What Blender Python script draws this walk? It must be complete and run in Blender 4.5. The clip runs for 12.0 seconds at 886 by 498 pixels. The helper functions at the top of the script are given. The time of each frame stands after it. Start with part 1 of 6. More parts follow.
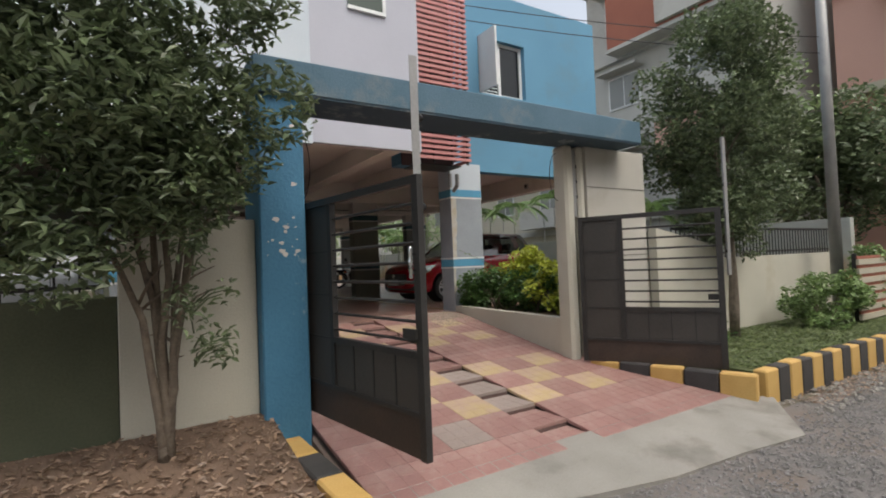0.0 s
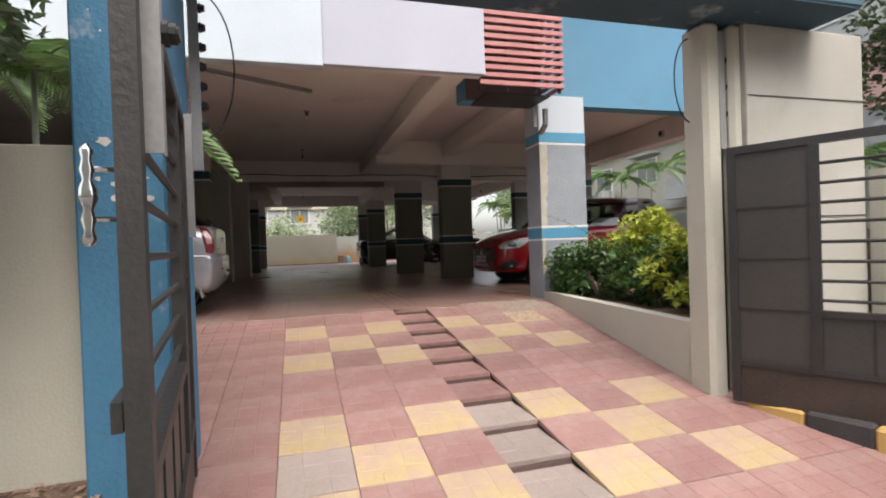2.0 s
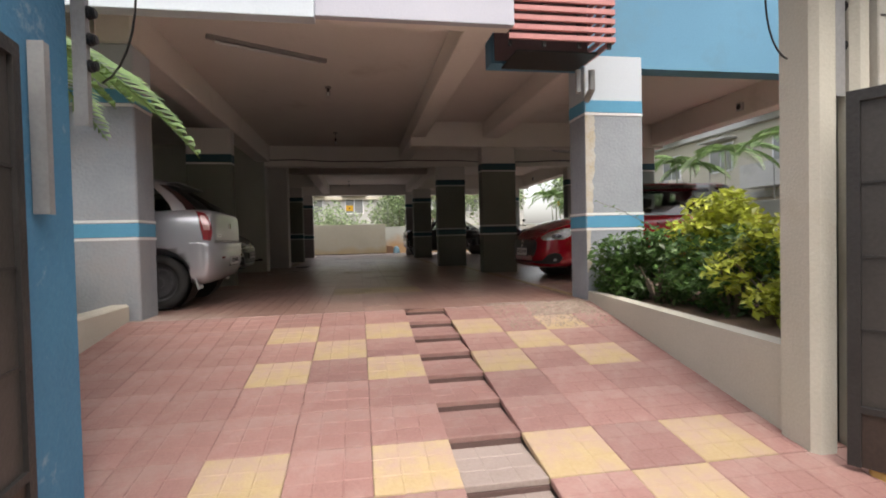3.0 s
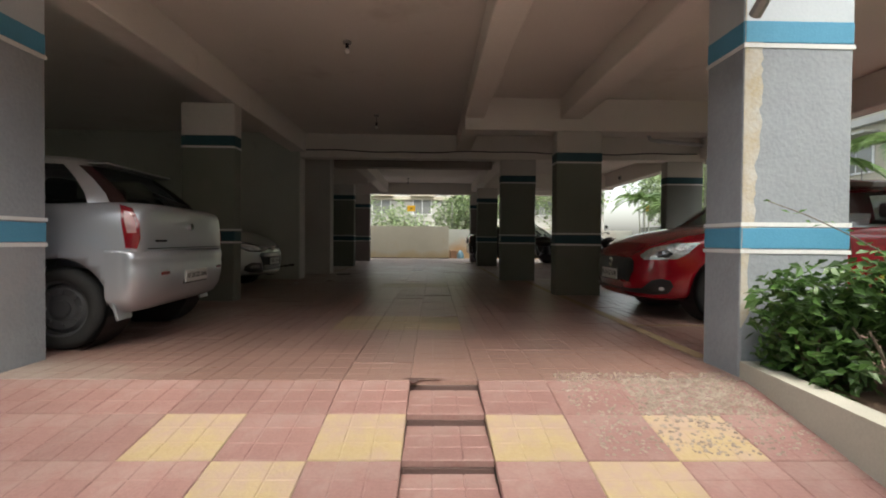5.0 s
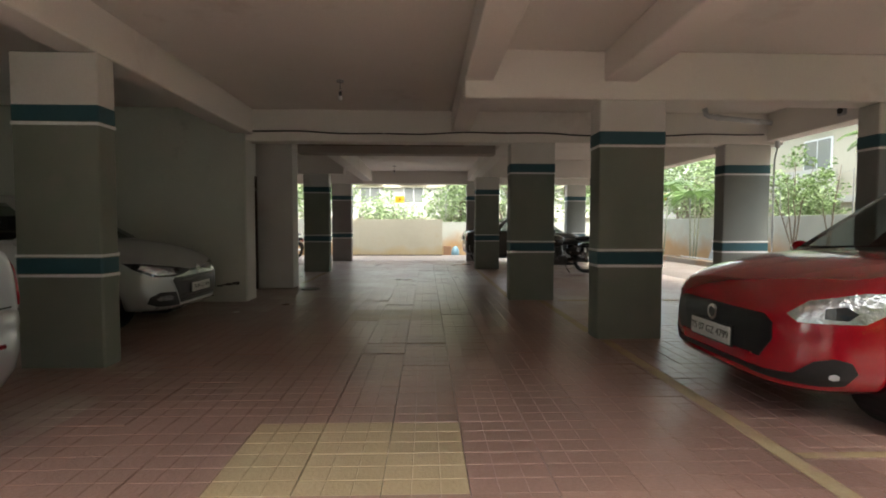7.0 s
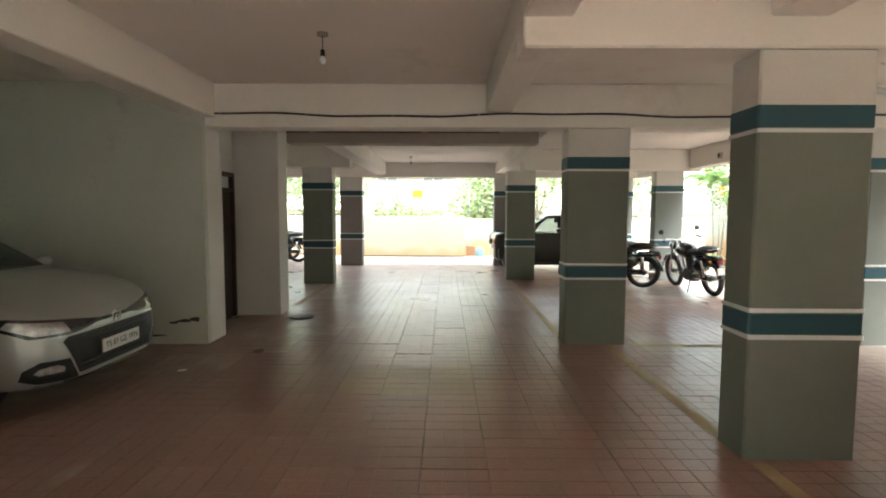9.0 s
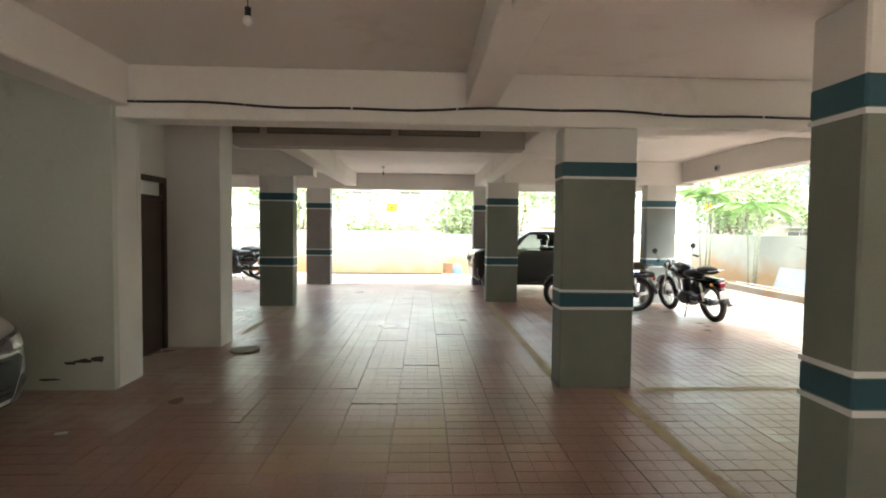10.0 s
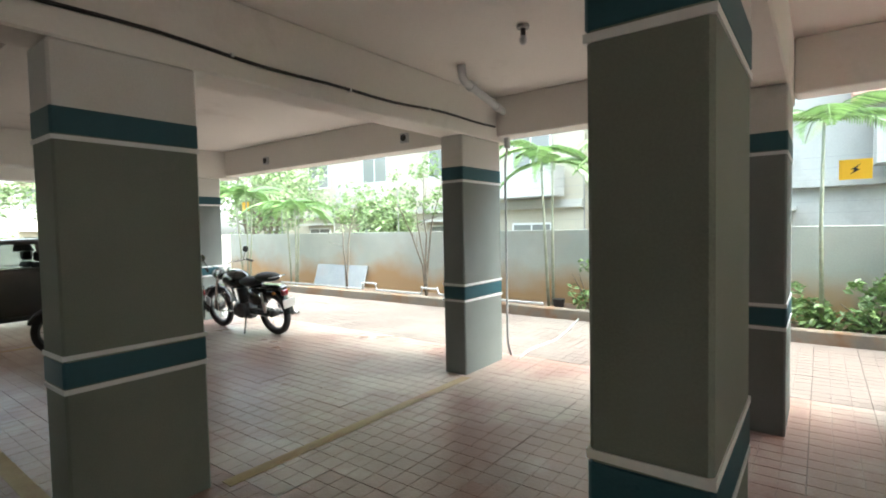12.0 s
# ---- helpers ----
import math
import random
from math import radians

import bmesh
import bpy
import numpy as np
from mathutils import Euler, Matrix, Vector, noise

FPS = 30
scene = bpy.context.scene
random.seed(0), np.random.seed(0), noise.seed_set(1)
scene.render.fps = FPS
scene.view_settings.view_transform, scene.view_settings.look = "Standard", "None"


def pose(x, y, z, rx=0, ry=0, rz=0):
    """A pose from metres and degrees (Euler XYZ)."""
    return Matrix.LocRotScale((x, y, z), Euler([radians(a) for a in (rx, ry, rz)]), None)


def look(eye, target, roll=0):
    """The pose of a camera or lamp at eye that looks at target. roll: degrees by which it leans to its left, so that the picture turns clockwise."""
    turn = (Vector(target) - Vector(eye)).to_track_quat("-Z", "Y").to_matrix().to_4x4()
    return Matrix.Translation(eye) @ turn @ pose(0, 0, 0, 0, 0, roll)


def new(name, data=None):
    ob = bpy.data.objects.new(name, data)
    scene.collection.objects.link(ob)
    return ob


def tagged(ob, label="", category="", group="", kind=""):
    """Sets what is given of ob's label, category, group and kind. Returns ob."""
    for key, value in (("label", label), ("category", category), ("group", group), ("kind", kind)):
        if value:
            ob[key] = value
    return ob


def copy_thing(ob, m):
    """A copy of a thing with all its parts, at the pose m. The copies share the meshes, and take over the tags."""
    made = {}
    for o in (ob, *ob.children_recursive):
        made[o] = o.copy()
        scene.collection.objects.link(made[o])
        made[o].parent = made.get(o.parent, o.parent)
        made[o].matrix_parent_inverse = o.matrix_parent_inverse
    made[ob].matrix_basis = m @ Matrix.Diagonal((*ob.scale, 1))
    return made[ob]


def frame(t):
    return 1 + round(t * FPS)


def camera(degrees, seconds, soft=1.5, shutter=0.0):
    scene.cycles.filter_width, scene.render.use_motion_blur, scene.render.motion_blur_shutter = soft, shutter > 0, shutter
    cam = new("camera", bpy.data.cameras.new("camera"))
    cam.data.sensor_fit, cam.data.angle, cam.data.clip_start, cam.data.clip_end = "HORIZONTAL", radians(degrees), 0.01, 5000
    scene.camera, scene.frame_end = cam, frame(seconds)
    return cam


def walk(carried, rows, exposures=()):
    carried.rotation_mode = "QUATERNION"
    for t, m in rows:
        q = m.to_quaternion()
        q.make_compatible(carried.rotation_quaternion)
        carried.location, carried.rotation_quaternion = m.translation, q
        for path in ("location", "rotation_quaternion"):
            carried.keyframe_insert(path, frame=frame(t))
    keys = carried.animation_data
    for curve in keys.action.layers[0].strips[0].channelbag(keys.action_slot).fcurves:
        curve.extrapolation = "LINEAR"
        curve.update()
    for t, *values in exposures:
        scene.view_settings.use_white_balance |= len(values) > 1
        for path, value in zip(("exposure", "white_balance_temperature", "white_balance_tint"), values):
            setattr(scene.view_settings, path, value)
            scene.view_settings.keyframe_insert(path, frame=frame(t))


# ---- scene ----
cam = camera(83.0, 12.0, soft=1.9)
PATH = [
    (0, (0.454, -0.059, 1.547), (1.516, 1.634, 1.602), -2.3),
    (0.5, (0.946, 0.249, 1.497), (1.904, 2.004, 1.525), -1.9),
    (1, (1.432, 0.644, 1.483), (2.257, 2.465, 1.476), -2.1),
    (1.5, (1.842, 1.026, 1.467), (2.531, 2.904, 1.445), -1.9),
    (2, (2.222, 1.448, 1.441), (2.78, 3.368, 1.422), -2.0),
    (2.5, (2.557, 1.828, 1.402), (2.997, 3.779, 1.369), -1.6),
    (3, (2.826, 2.206, 1.404), (3.155, 4.178, 1.358), -1.3),
    (5, (3.375, 4.251, 1.508), (3.415, 6.25, 1.472), 0.5),
    (5.5, (3.424, 4.844, 1.601), (3.46, 6.843, 1.547), 0.4),
    (6, (3.541, 5.409, 1.717), (3.555, 7.407, 1.631), 0.6),
    (6.5, (3.518, 6.009, 1.832), (3.556, 8.006, 1.732), 0.3),
    (7, (3.447, 6.603, 1.866), (3.513, 8.599, 1.772), 0.1),
    (9, (3.39, 8.702, 2.185), (3.379, 10.697, 2.044), 0.2),
    (9.5, (3.396, 9.229, 2.213), (3.321, 11.224, 2.093), 0.4),
    (10, (3.46, 9.726, 2.184), (3.537, 11.723, 2.104), 0.7),
    (10.5, (3.51, 10.265, 2.201), (3.98, 12.208, 2.146), 0.6),
    (11, (3.575, 10.74, 2.242), (4.679, 12.407, 2.197), -0.7),
    (11.5, (3.763, 11.11, 2.228), (5.149, 12.551, 2.176), -1.2),
    (12, (3.958, 11.474, 2.211), (5.553, 12.678, 2.124), -1.2),
]
walk(cam, [(t, look(eye, target, roll)) for t, eye, target, roll in PATH],
     exposures=[(0, 0.95, 6750, 9), (1.5, 1.58, 6500, 10), (2.5, 1.64, 6850, 13), (5.0, 1.72, 6850, 6), (6.5, 2.42, 6800, 4), (7.5, 3.4, 6850, 2), (9, 4.15, 6800, 0), (10.5, 4.3, 6550, 0), (12, 3.7, 6200, -3)])

# ---- world and sun ----
SUN_ELEVATION, SUN_AZIMUTH = radians(61), radians(172)  # azimuth clockwise from +y
world = bpy.data.worlds.new("sky")
scene.world = world
world.use_nodes = True
wn = world.node_tree
sky = wn.nodes.new("ShaderNodeTexSky")
sky.sky_type, sky.sun_disc = "NISHITA", False
sky.sun_elevation, sky.sun_rotation = SUN_ELEVATION, SUN_AZIMUTH
sky.air_density, sky.dust_density, sky.ozone_density = 1.0, 4.0, 1.0
hsv = wn.nodes.new("ShaderNodeHueSaturation")
hsv.inputs["Saturation"].default_value = 0.45
wn.links.new(sky.outputs[0], hsv.inputs["Color"])
wn.links.new(hsv.outputs[0], wn.nodes["Background"].inputs[0])
wn.nodes["Background"].inputs[1].default_value = 0.15
sun = new("sun", bpy.data.lights.new("sun", "SUN"))
sun.data.energy, sun.data.angle, sun.data.color = 0.30, radians(36), (1.0, 0.95, 0.88)
d = Vector((math.sin(SUN_AZIMUTH) * math.cos(SUN_ELEVATION), math.cos(SUN_AZIMUTH) * math.cos(SUN_ELEVATION), math.sin(SUN_ELEVATION)))
sun.matrix_world = look(d * 50, (0, 0, 0))


# ---- materials ----
def surface(name, low, high, rough=0.8, scale=3.0, fine=60.0, bump=0.25, metal=0.0, contrast=0.5, stain=None, stain_scale=1.2, stain_at=0.62, vary=0.0, coat=0.0, splash=None):
    """A grainy surface between two colours, with fine relief; stain: a third colour in patches; vary: brightness by object."""
    m = bpy.data.materials.new(name)
    m.use_nodes = True
    n, l = m.node_tree.nodes, m.node_tree.links
    b = n["Principled BSDF"]
    co = n.new("ShaderNodeTexCoord").outputs["Object"]
    big, small = n.new("ShaderNodeTexNoise"), n.new("ShaderNodeTexNoise")
    big.inputs["Scale"].default_value, big.inputs["Detail"].default_value = scale, 5
    small.inputs["Scale"].default_value, small.inputs["Detail"].default_value = fine, 3
    l.new(co, big.inputs["Vector"]), l.new(co, small.inputs["Vector"])
    mixed = n.new("ShaderNodeMix")
    mixed.data_type, mixed.inputs[0].default_value = "FLOAT", 0.35
    l.new(big.outputs["Fac"], mixed.inputs[2]), l.new(small.outputs["Fac"], mixed.inputs[3])
    ramp = n.new("ShaderNodeValToRGB")
    ramp.color_ramp.elements[0].position, ramp.color_ramp.elements[0].color = 0.5 - contrast * 0.35, (*low, 1)
    ramp.color_ramp.elements[1].position, ramp.color_ramp.elements[1].color = 0.5 + contrast * 0.35, (*high, 1)
    l.new(mixed.outputs[0], ramp.inputs[0])
    colour = ramp.outputs[0]
    if stain:
        patch = n.new("ShaderNodeTexNoise")
        patch.inputs["Scale"].default_value, patch.inputs["Detail"].default_value = stain_scale, 8
        patch.inputs["Roughness"].default_value = 0.65
        l.new(co, patch.inputs["Vector"])
        cut = n.new("ShaderNodeValToRGB")
        cut.color_ramp.elements[0].position, cut.color_ramp.elements[1].position = stain_at - 0.06, stain_at + 0.08
        l.new(patch.outputs["Fac"], cut.inputs[0])
        mix = n.new("ShaderNodeMix")
        mix.data_type = "RGBA"
        mix.inputs[7].default_value = (*stain, 1)
        l.new(cut.outputs[0], mix.inputs[0]), l.new(colour, mix.inputs[6])
        colour = mix.outputs[2]
    if splash:  # soil splashed up a wall's foot: colour, height at which it ends
        at = n.new("ShaderNodeSeparateXYZ")
        l.new(co, at.inputs[0])
        wave = n.new("ShaderNodeTexNoise")
        wave.inputs["Scale"].default_value, wave.inputs["Detail"].default_value = 0.9, 6
        l.new(co, wave.inputs["Vector"])
        add = n.new("ShaderNodeMath")
        add.operation = "MULTIPLY_ADD"
        l.new(wave.outputs["Fac"], add.inputs[0])
        add.inputs[1].default_value = -1.3
        l.new(at.outputs["Z"], add.inputs[2])
        low_ = n.new("ShaderNodeMapRange")
        low_.inputs[1].default_value, low_.inputs[2].default_value = splash[1] - 0.65 - 0.3, splash[1] - 0.65 + 0.2
        low_.inputs[3].default_value, low_.inputs[4].default_value = 0.9, 0.0
        l.new(add.outputs[0], low_.inputs[0])
        mix2 = n.new("ShaderNodeMix")
        mix2.data_type = "RGBA"
        mix2.inputs[7].default_value = (*splash[0], 1)
        l.new(low_.outputs[0], mix2.inputs[0]), l.new(colour, mix2.inputs[6])
        colour = mix2.outputs[2]
    if vary:
        info = n.new("ShaderNodeObjectInfo")
        span = n.new("ShaderNodeMapRange")
        span.inputs[3].default_value, span.inputs[4].default_value = 1 - vary, 1 + vary
        l.new(info.outputs["Random"], span.inputs[0])
        h = n.new("ShaderNodeHueSaturation")
        l.new(span.outputs[0], h.inputs["Value"]), l.new(colour, h.inputs["Color"])
        colour = h.outputs[0]
    l.new(colour, b.inputs["Base Color"])
    spread = n.new("ShaderNodeMapRange")
    spread.inputs[3].default_value, spread.inputs[4].default_value = max(rough - 0.1, 0.02), min(rough + 0.1, 1)
    l.new(big.outputs["Fac"], spread.inputs[0]), l.new(spread.outputs[0], b.inputs["Roughness"])
    b.inputs["Metallic"].default_value = metal
    b.inputs["Coat Weight"].default_value = coat
    if bump:
        bm = n.new("ShaderNodeBump")
        bm.inputs["Strength"].default_value, bm.inputs["Distance"].default_value = bump, 0.01
        l.new(small.outputs["Fac"], bm.inputs["Height"]), l.new(bm.outputs[0], b.inputs["Normal"])
    return m


def plain(name, colour, rough=0.5, metal=0.0, coat=0.0, glow=0.0):
    m = bpy.data.materials.new(name)
    m.use_nodes = True
    b = m.node_tree.nodes["Principled BSDF"]
    b.inputs["Base Color"].default_value = (*colour, 1)
    b.inputs["Roughness"].default_value, b.inputs["Metallic"].default_value, b.inputs["Coat Weight"].default_value = rough, metal, coat
    return m


def leaf_material(name, low, high):
    m = surface(name, low, high, rough=0.36, scale=9, fine=40, bump=0, contrast=0.9)
    n, l = m.node_tree.nodes, m.node_tree.links
    geo = n.new("ShaderNodeNewGeometry")
    span = n.new("ShaderNodeMapRange")
    span.inputs[3].default_value, span.inputs[4].default_value = 0.6, 1.5
    h = n.new("ShaderNodeHueSaturation")
    l.new(geo.outputs["Random Per Island"], span.inputs[0]), l.new(span.outputs[0], h.inputs["Value"])
    b = n["Principled BSDF"]
    l.new(b.inputs["Base Color"].links[0].from_socket, h.inputs["Color"])
    l.new(h.outputs[0], b.inputs["Base Color"])
    t = n.new("ShaderNodeBsdfTranslucent")
    l.new(h.outputs[0], t.inputs[0])
    mix = n.new("ShaderNodeMixShader")
    mix.inputs[0].default_value = 0.3
    l.new(b.outputs[0], mix.inputs[1]), l.new(t.outputs[0], mix.inputs[2])
    l.new(mix.outputs[0], n["Material Output"].inputs[0])
    return m


def glass(name, tint, clear=0.6, rough=0.03):
    """Thin pane glass: gloss over a tinted see-through layer."""
    m = bpy.data.materials.new(name)
    m.use_nodes = True
    n, l = m.node_tree.nodes, m.node_tree.links
    b = n["Principled BSDF"]
    b.inputs["Base Color"].default_value, b.inputs["Roughness"].default_value = (0.01, 0.012, 0.012, 1), rough
    t = n.new("ShaderNodeBsdfTransparent")
    t.inputs[0].default_value = (*tint, 1)
    mix = n.new("ShaderNodeMixShader")
    mix.inputs[0].default_value = clear
    l.new(b.outputs[0], mix.inputs[1]), l.new(t.outputs[0], mix.inputs[2])
    l.new(mix.outputs[0], n["Material Output"].inputs[0])
    return m


WHITE = surface("white_paint", (0.58, 0.56, 0.53), (0.68, 0.66, 0.63), 0.85, 1.5, 90, 0.15, stain=(0.5, 0.47, 0.43), stain_at=0.66)
CEILING = surface("ceiling_paint", (0.765, 0.735, 0.69), (0.83, 0.80, 0.755), 0.9, 0.8, 40, 0.12, stain=(0.69, 0.65, 0.60), stain_at=0.64)
# pillar grey cooled in colour for the sky light on the outer pillars
SKYLITGREY = surface("skylit_grey_paint", (0.155, 0.172, 0.163), (0.205, 0.222, 0.213), 0.75, 1.6, 130, 0.25, stain=(0.17, 0.17, 0.17), stain_at=0.66)
REARGREY = surface("mauve_grey_paint", (0.20, 0.185, 0.18), (0.27, 0.25, 0.24), 0.75, 1.6, 130, 0.25, stain=(0.19, 0.17, 0.16), stain_at=0.66)
GREY = surface("grey_paint", (0.156, 0.177, 0.146), (0.206, 0.227, 0.192), 0.75, 1.6, 130, 0.25, stain=(0.20, 0.205, 0.18), stain_scale=2.6, stain_at=0.60)
PALE = surface("pale_grey_texture_paint", (0.25, 0.275, 0.30), (0.325, 0.355, 0.385), 0.8, 2.5, 35, 0.6, stain=(0.32, 0.32, 0.33), stain_at=0.6)
TEAL = surface("teal_paint", (0.016, 0.068, 0.088), (0.022, 0.088, 0.112), 0.6, 2, 90, 0.15)
SKYBAND = surface("light_blue_paint", (0.07, 0.27, 0.42), (0.10, 0.33, 0.50), 0.65, 2, 90, 0.2)
LINE = surface("white_line_paint", (0.66, 0.68, 0.68), (0.75, 0.76, 0.75), 0.7, 3, 80, 0.1)
BLUE = surface("blue_wall_paint", (0.10, 0.255, 0.385), (0.13, 0.31, 0.45), 0.8, 0.7, 60, 0.2, stain=(0.12, 0.26, 0.36), stain_at=0.6)
PILLARBLUE = surface("chipped_blue_paint", (0.045, 0.165, 0.28), (0.065, 0.215, 0.35), 0.7, 2.0, 50, 0.45, stain=(0.50, 0.54, 0.57), stain_scale=2.2, stain_at=0.66)
BEAMBLUE = surface("weathered_blue_paint", (0.06, 0.125, 0.17), (0.10, 0.175, 0.235), 0.8, 1.6, 50, 0.35, stain=(0.16, 0.20, 0.22), stain_scale=2.0, stain_at=0.6)
# the beam's blue darkened for the shade on its underside, with pale peeling
BEAMSHADE = surface("shaded_blue_underside", (0.028, 0.058, 0.085), (0.05, 0.09, 0.125), 0.8, 1.8, 50, 0.3, stain=(0.22, 0.26, 0.28), stain_scale=3.5, stain_at=0.62)
LAVENDER = surface("lavender_paint", (0.43, 0.44, 0.50), (0.49, 0.50, 0.56), 0.85, 1.0, 60, 0.15)
ICE = surface("pale_blue_paint", (0.50, 0.56, 0.61), (0.58, 0.635, 0.68), 0.85, 1.0, 60, 0.15)
CREAM = surface("cream_wall_paint", (0.45, 0.435, 0.365), (0.55, 0.53, 0.45), 0.85, 1.2, 70, 0.25, stain=(0.45, 0.42, 0.33), stain_scale=1.5, stain_at=0.62)
LIMEWASH = surface("weathered_compound_paint", (0.34, 0.36, 0.33), (0.46, 0.475, 0.43), 0.85, 1.0, 60, 0.25, stain=(0.40, 0.38, 0.33), stain_scale=0.8, stain_at=0.62, splash=((0.40, 0.24, 0.11), 1.3))
OLIVE = surface("mossy_green_wall", (0.065, 0.075, 0.045), (0.110, 0.121, 0.077), 0.9, 1.5, 60, 0.3)
SOIL = surface("dry_soil", (0.10, 0.065, 0.045), (0.19, 0.125, 0.085), 0.95, 5, 80, 0.8)
GRASS = surface("verge_grass", (0.05, 0.075, 0.025), (0.12, 0.14, 0.06), 0.95, 6, 90, 0.8)
KERBCEMENT = surface("dusty_kerb_cement", (0.15, 0.125, 0.10), (0.25, 0.215, 0.175), 0.9, 3, 80, 0.4, stain=(0.20, 0.12, 0.07), stain_scale=1.5, stain_at=0.55)
CONCRETE = surface("apron_concrete", (0.22, 0.21, 0.19), (0.31, 0.295, 0.265), 0.9, 2.2, 90, 0.5, stain=(0.17, 0.16, 0.14), stain_at=0.58)
ASPHALT = surface("worn_asphalt", (0.10, 0.095, 0.09), (0.22, 0.205, 0.195), 0.95, 4, 70, 1.0, stain=(0.17, 0.14, 0.12), stain_scale=1.0, stain_at=0.55)
EARTH = surface("open_ground", (0.10, 0.09, 0.07), (0.17, 0.15, 0.11), 0.95, 0.5, 8, 0.5)
RED_TILE = surface("red_cement_tile", (0.235, 0.125, 0.11), (0.325, 0.185, 0.165), 0.62, 2.2, 60, 0.3, stain=(0.33, 0.235, 0.205), stain_scale=1.3, stain_at=0.5, vary=0.12)
# pale stain patches are wear and also paint the floor's uneven sheen
INNER_TILE = surface("worn_red_tile_with_sheen", (0.235, 0.14, 0.115), (0.345, 0.215, 0.18), 0.31, 1.2, 60, 0.3, stain=(0.40, 0.325, 0.28), stain_scale=0.75, stain_at=0.53, vary=0.09)
YELLOW_TILE = surface("yellow_cement_tile", (0.39, 0.29, 0.15), (0.47, 0.365, 0.22), 0.65, 2.2, 60, 0.3, stain=(0.40, 0.285, 0.22), stain_scale=2.8, stain_at=0.50, vary=0.08)
GREY_TILE = surface("grey_cement_tile", (0.25, 0.20, 0.18), (0.34, 0.28, 0.25), 0.65, 2.2, 60, 0.3, vary=0.1)
JOINT = surface("sandy_joint", (0.13, 0.10, 0.085), (0.19, 0.15, 0.13), 0.95, 4, 80, 0.4)
RISER = surface("dark_step_riser", (0.08, 0.05, 0.045), (0.13, 0.08, 0.07), 0.9, 5, 80, 0.4)
YELLOW_LINE = surface("worn_yellow_line", (0.33, 0.25, 0.14), (0.44, 0.35, 0.21), 0.7, 5, 70, 0.2, stain=(0.34, 0.22, 0.17), stain_scale=4, stain_at=0.58)
KERB_YELLOW = surface("yellow_kerb_paint", (0.48, 0.30, 0.09), (0.60, 0.39, 0.14), 0.8, 3, 70, 0.4, stain=(0.25, 0.16, 0.10), stain_scale=3, stain_at=0.66)
KERB_BLACK = surface("black_kerb_paint", (0.03, 0.03, 0.03), (0.065, 0.06, 0.058), 0.8, 3, 70, 0.4, stain=(0.15, 0.12, 0.10), stain_scale=3, stain_at=0.68)
GATE = surface("dark_gate_paint", (0.016, 0.015, 0.015), (0.036, 0.034, 0.032), 0.55, 3, 60, 0.25, stain=(0.12, 0.08, 0.06), stain_scale=3, stain_at=0.68)
GATE_SHEET = surface("grey_gate_sheet", (0.032, 0.030, 0.027), (0.058, 0.053, 0.048), 0.5, 1.5, 60, 0.15, stain=(0.05, 0.045, 0.04), stain_at=0.6)
RUST = surface("rusty_brown_sheet", (0.028, 0.020, 0.016), (0.06, 0.040, 0.030), 0.6, 3, 60, 0.3)
GALV = surface("galvanised_steel", (0.27, 0.27, 0.27), (0.37, 0.37, 0.36), 0.5, 4, 60, 0.15, metal=0.4)
BLACK = plain("black_plastic", (0.012, 0.012, 0.013), 0.45)
RUBBER = surface("tyre_rubber", (0.012, 0.012, 0.012), (0.025, 0.025, 0.025), 0.8, 6, 90, 0.3)
SLAT = surface("salmon_slat_paint", (0.46, 0.19, 0.18), (0.55, 0.255, 0.24), 0.6, 3, 50, 0.1)
# dark colour that paints the shade seen between the slats
SLATSHADE = surface("screen_back_shade", (0.07, 0.04, 0.04), (0.11, 0.065, 0.065), 0.8, 3, 50, 0.1)
BARK = surface("grey_brown_bark", (0.10, 0.08, 0.06), (0.22, 0.18, 0.14), 0.9, 12, 50, 0.9)
LEAF = leaf_material("ficus_leaf", (0.055, 0.09, 0.04), (0.21, 0.255, 0.14))
LIME = leaf_material("lime_leaf", (0.30, 0.36, 0.04), (0.55, 0.58, 0.10))
MIDLEAF = leaf_material("shrub_leaf", (0.05, 0.11, 0.03), (0.10, 0.19, 0.05))
PALM = leaf_material("palm_leaf", (0.10, 0.18, 0.06), (0.20, 0.30, 0.11))
FARLEAF = leaf_material("far_leaf", (0.17, 0.25, 0.11), (0.31, 0.39, 0.20))
GRASSBLADE = leaf_material("grass_blade", (0.08, 0.115, 0.04), (0.17, 0.21, 0.09))
YARDLEAF = leaf_material("yard_leaf", (0.12, 0.20, 0.07), (0.24, 0.33, 0.13))
DEAD = leaf_material("dead_leaf", (0.17, 0.105, 0.07), (0.42, 0.31, 0.23))
DOORWOOD = surface("dark_brown_door_paint", (0.03, 0.015, 0.01), (0.055, 0.03, 0.02), 0.5, 4, 50, 0.15)
CABLE = plain("black_cable", (0.01, 0.01, 0.01), 0.5)
PIPE = surface("grey_pvc", (0.42, 0.43, 0.44), (0.52, 0.53, 0.54), 0.5, 4, 60, 0.05)
TERRA = surface("brown_facade", (0.26, 0.09, 0.06), (0.32, 0.12, 0.08), 0.85, 1, 30, 0.2)
PANE = glass("window_pane", (0.35, 0.42, 0.40), 0.35)


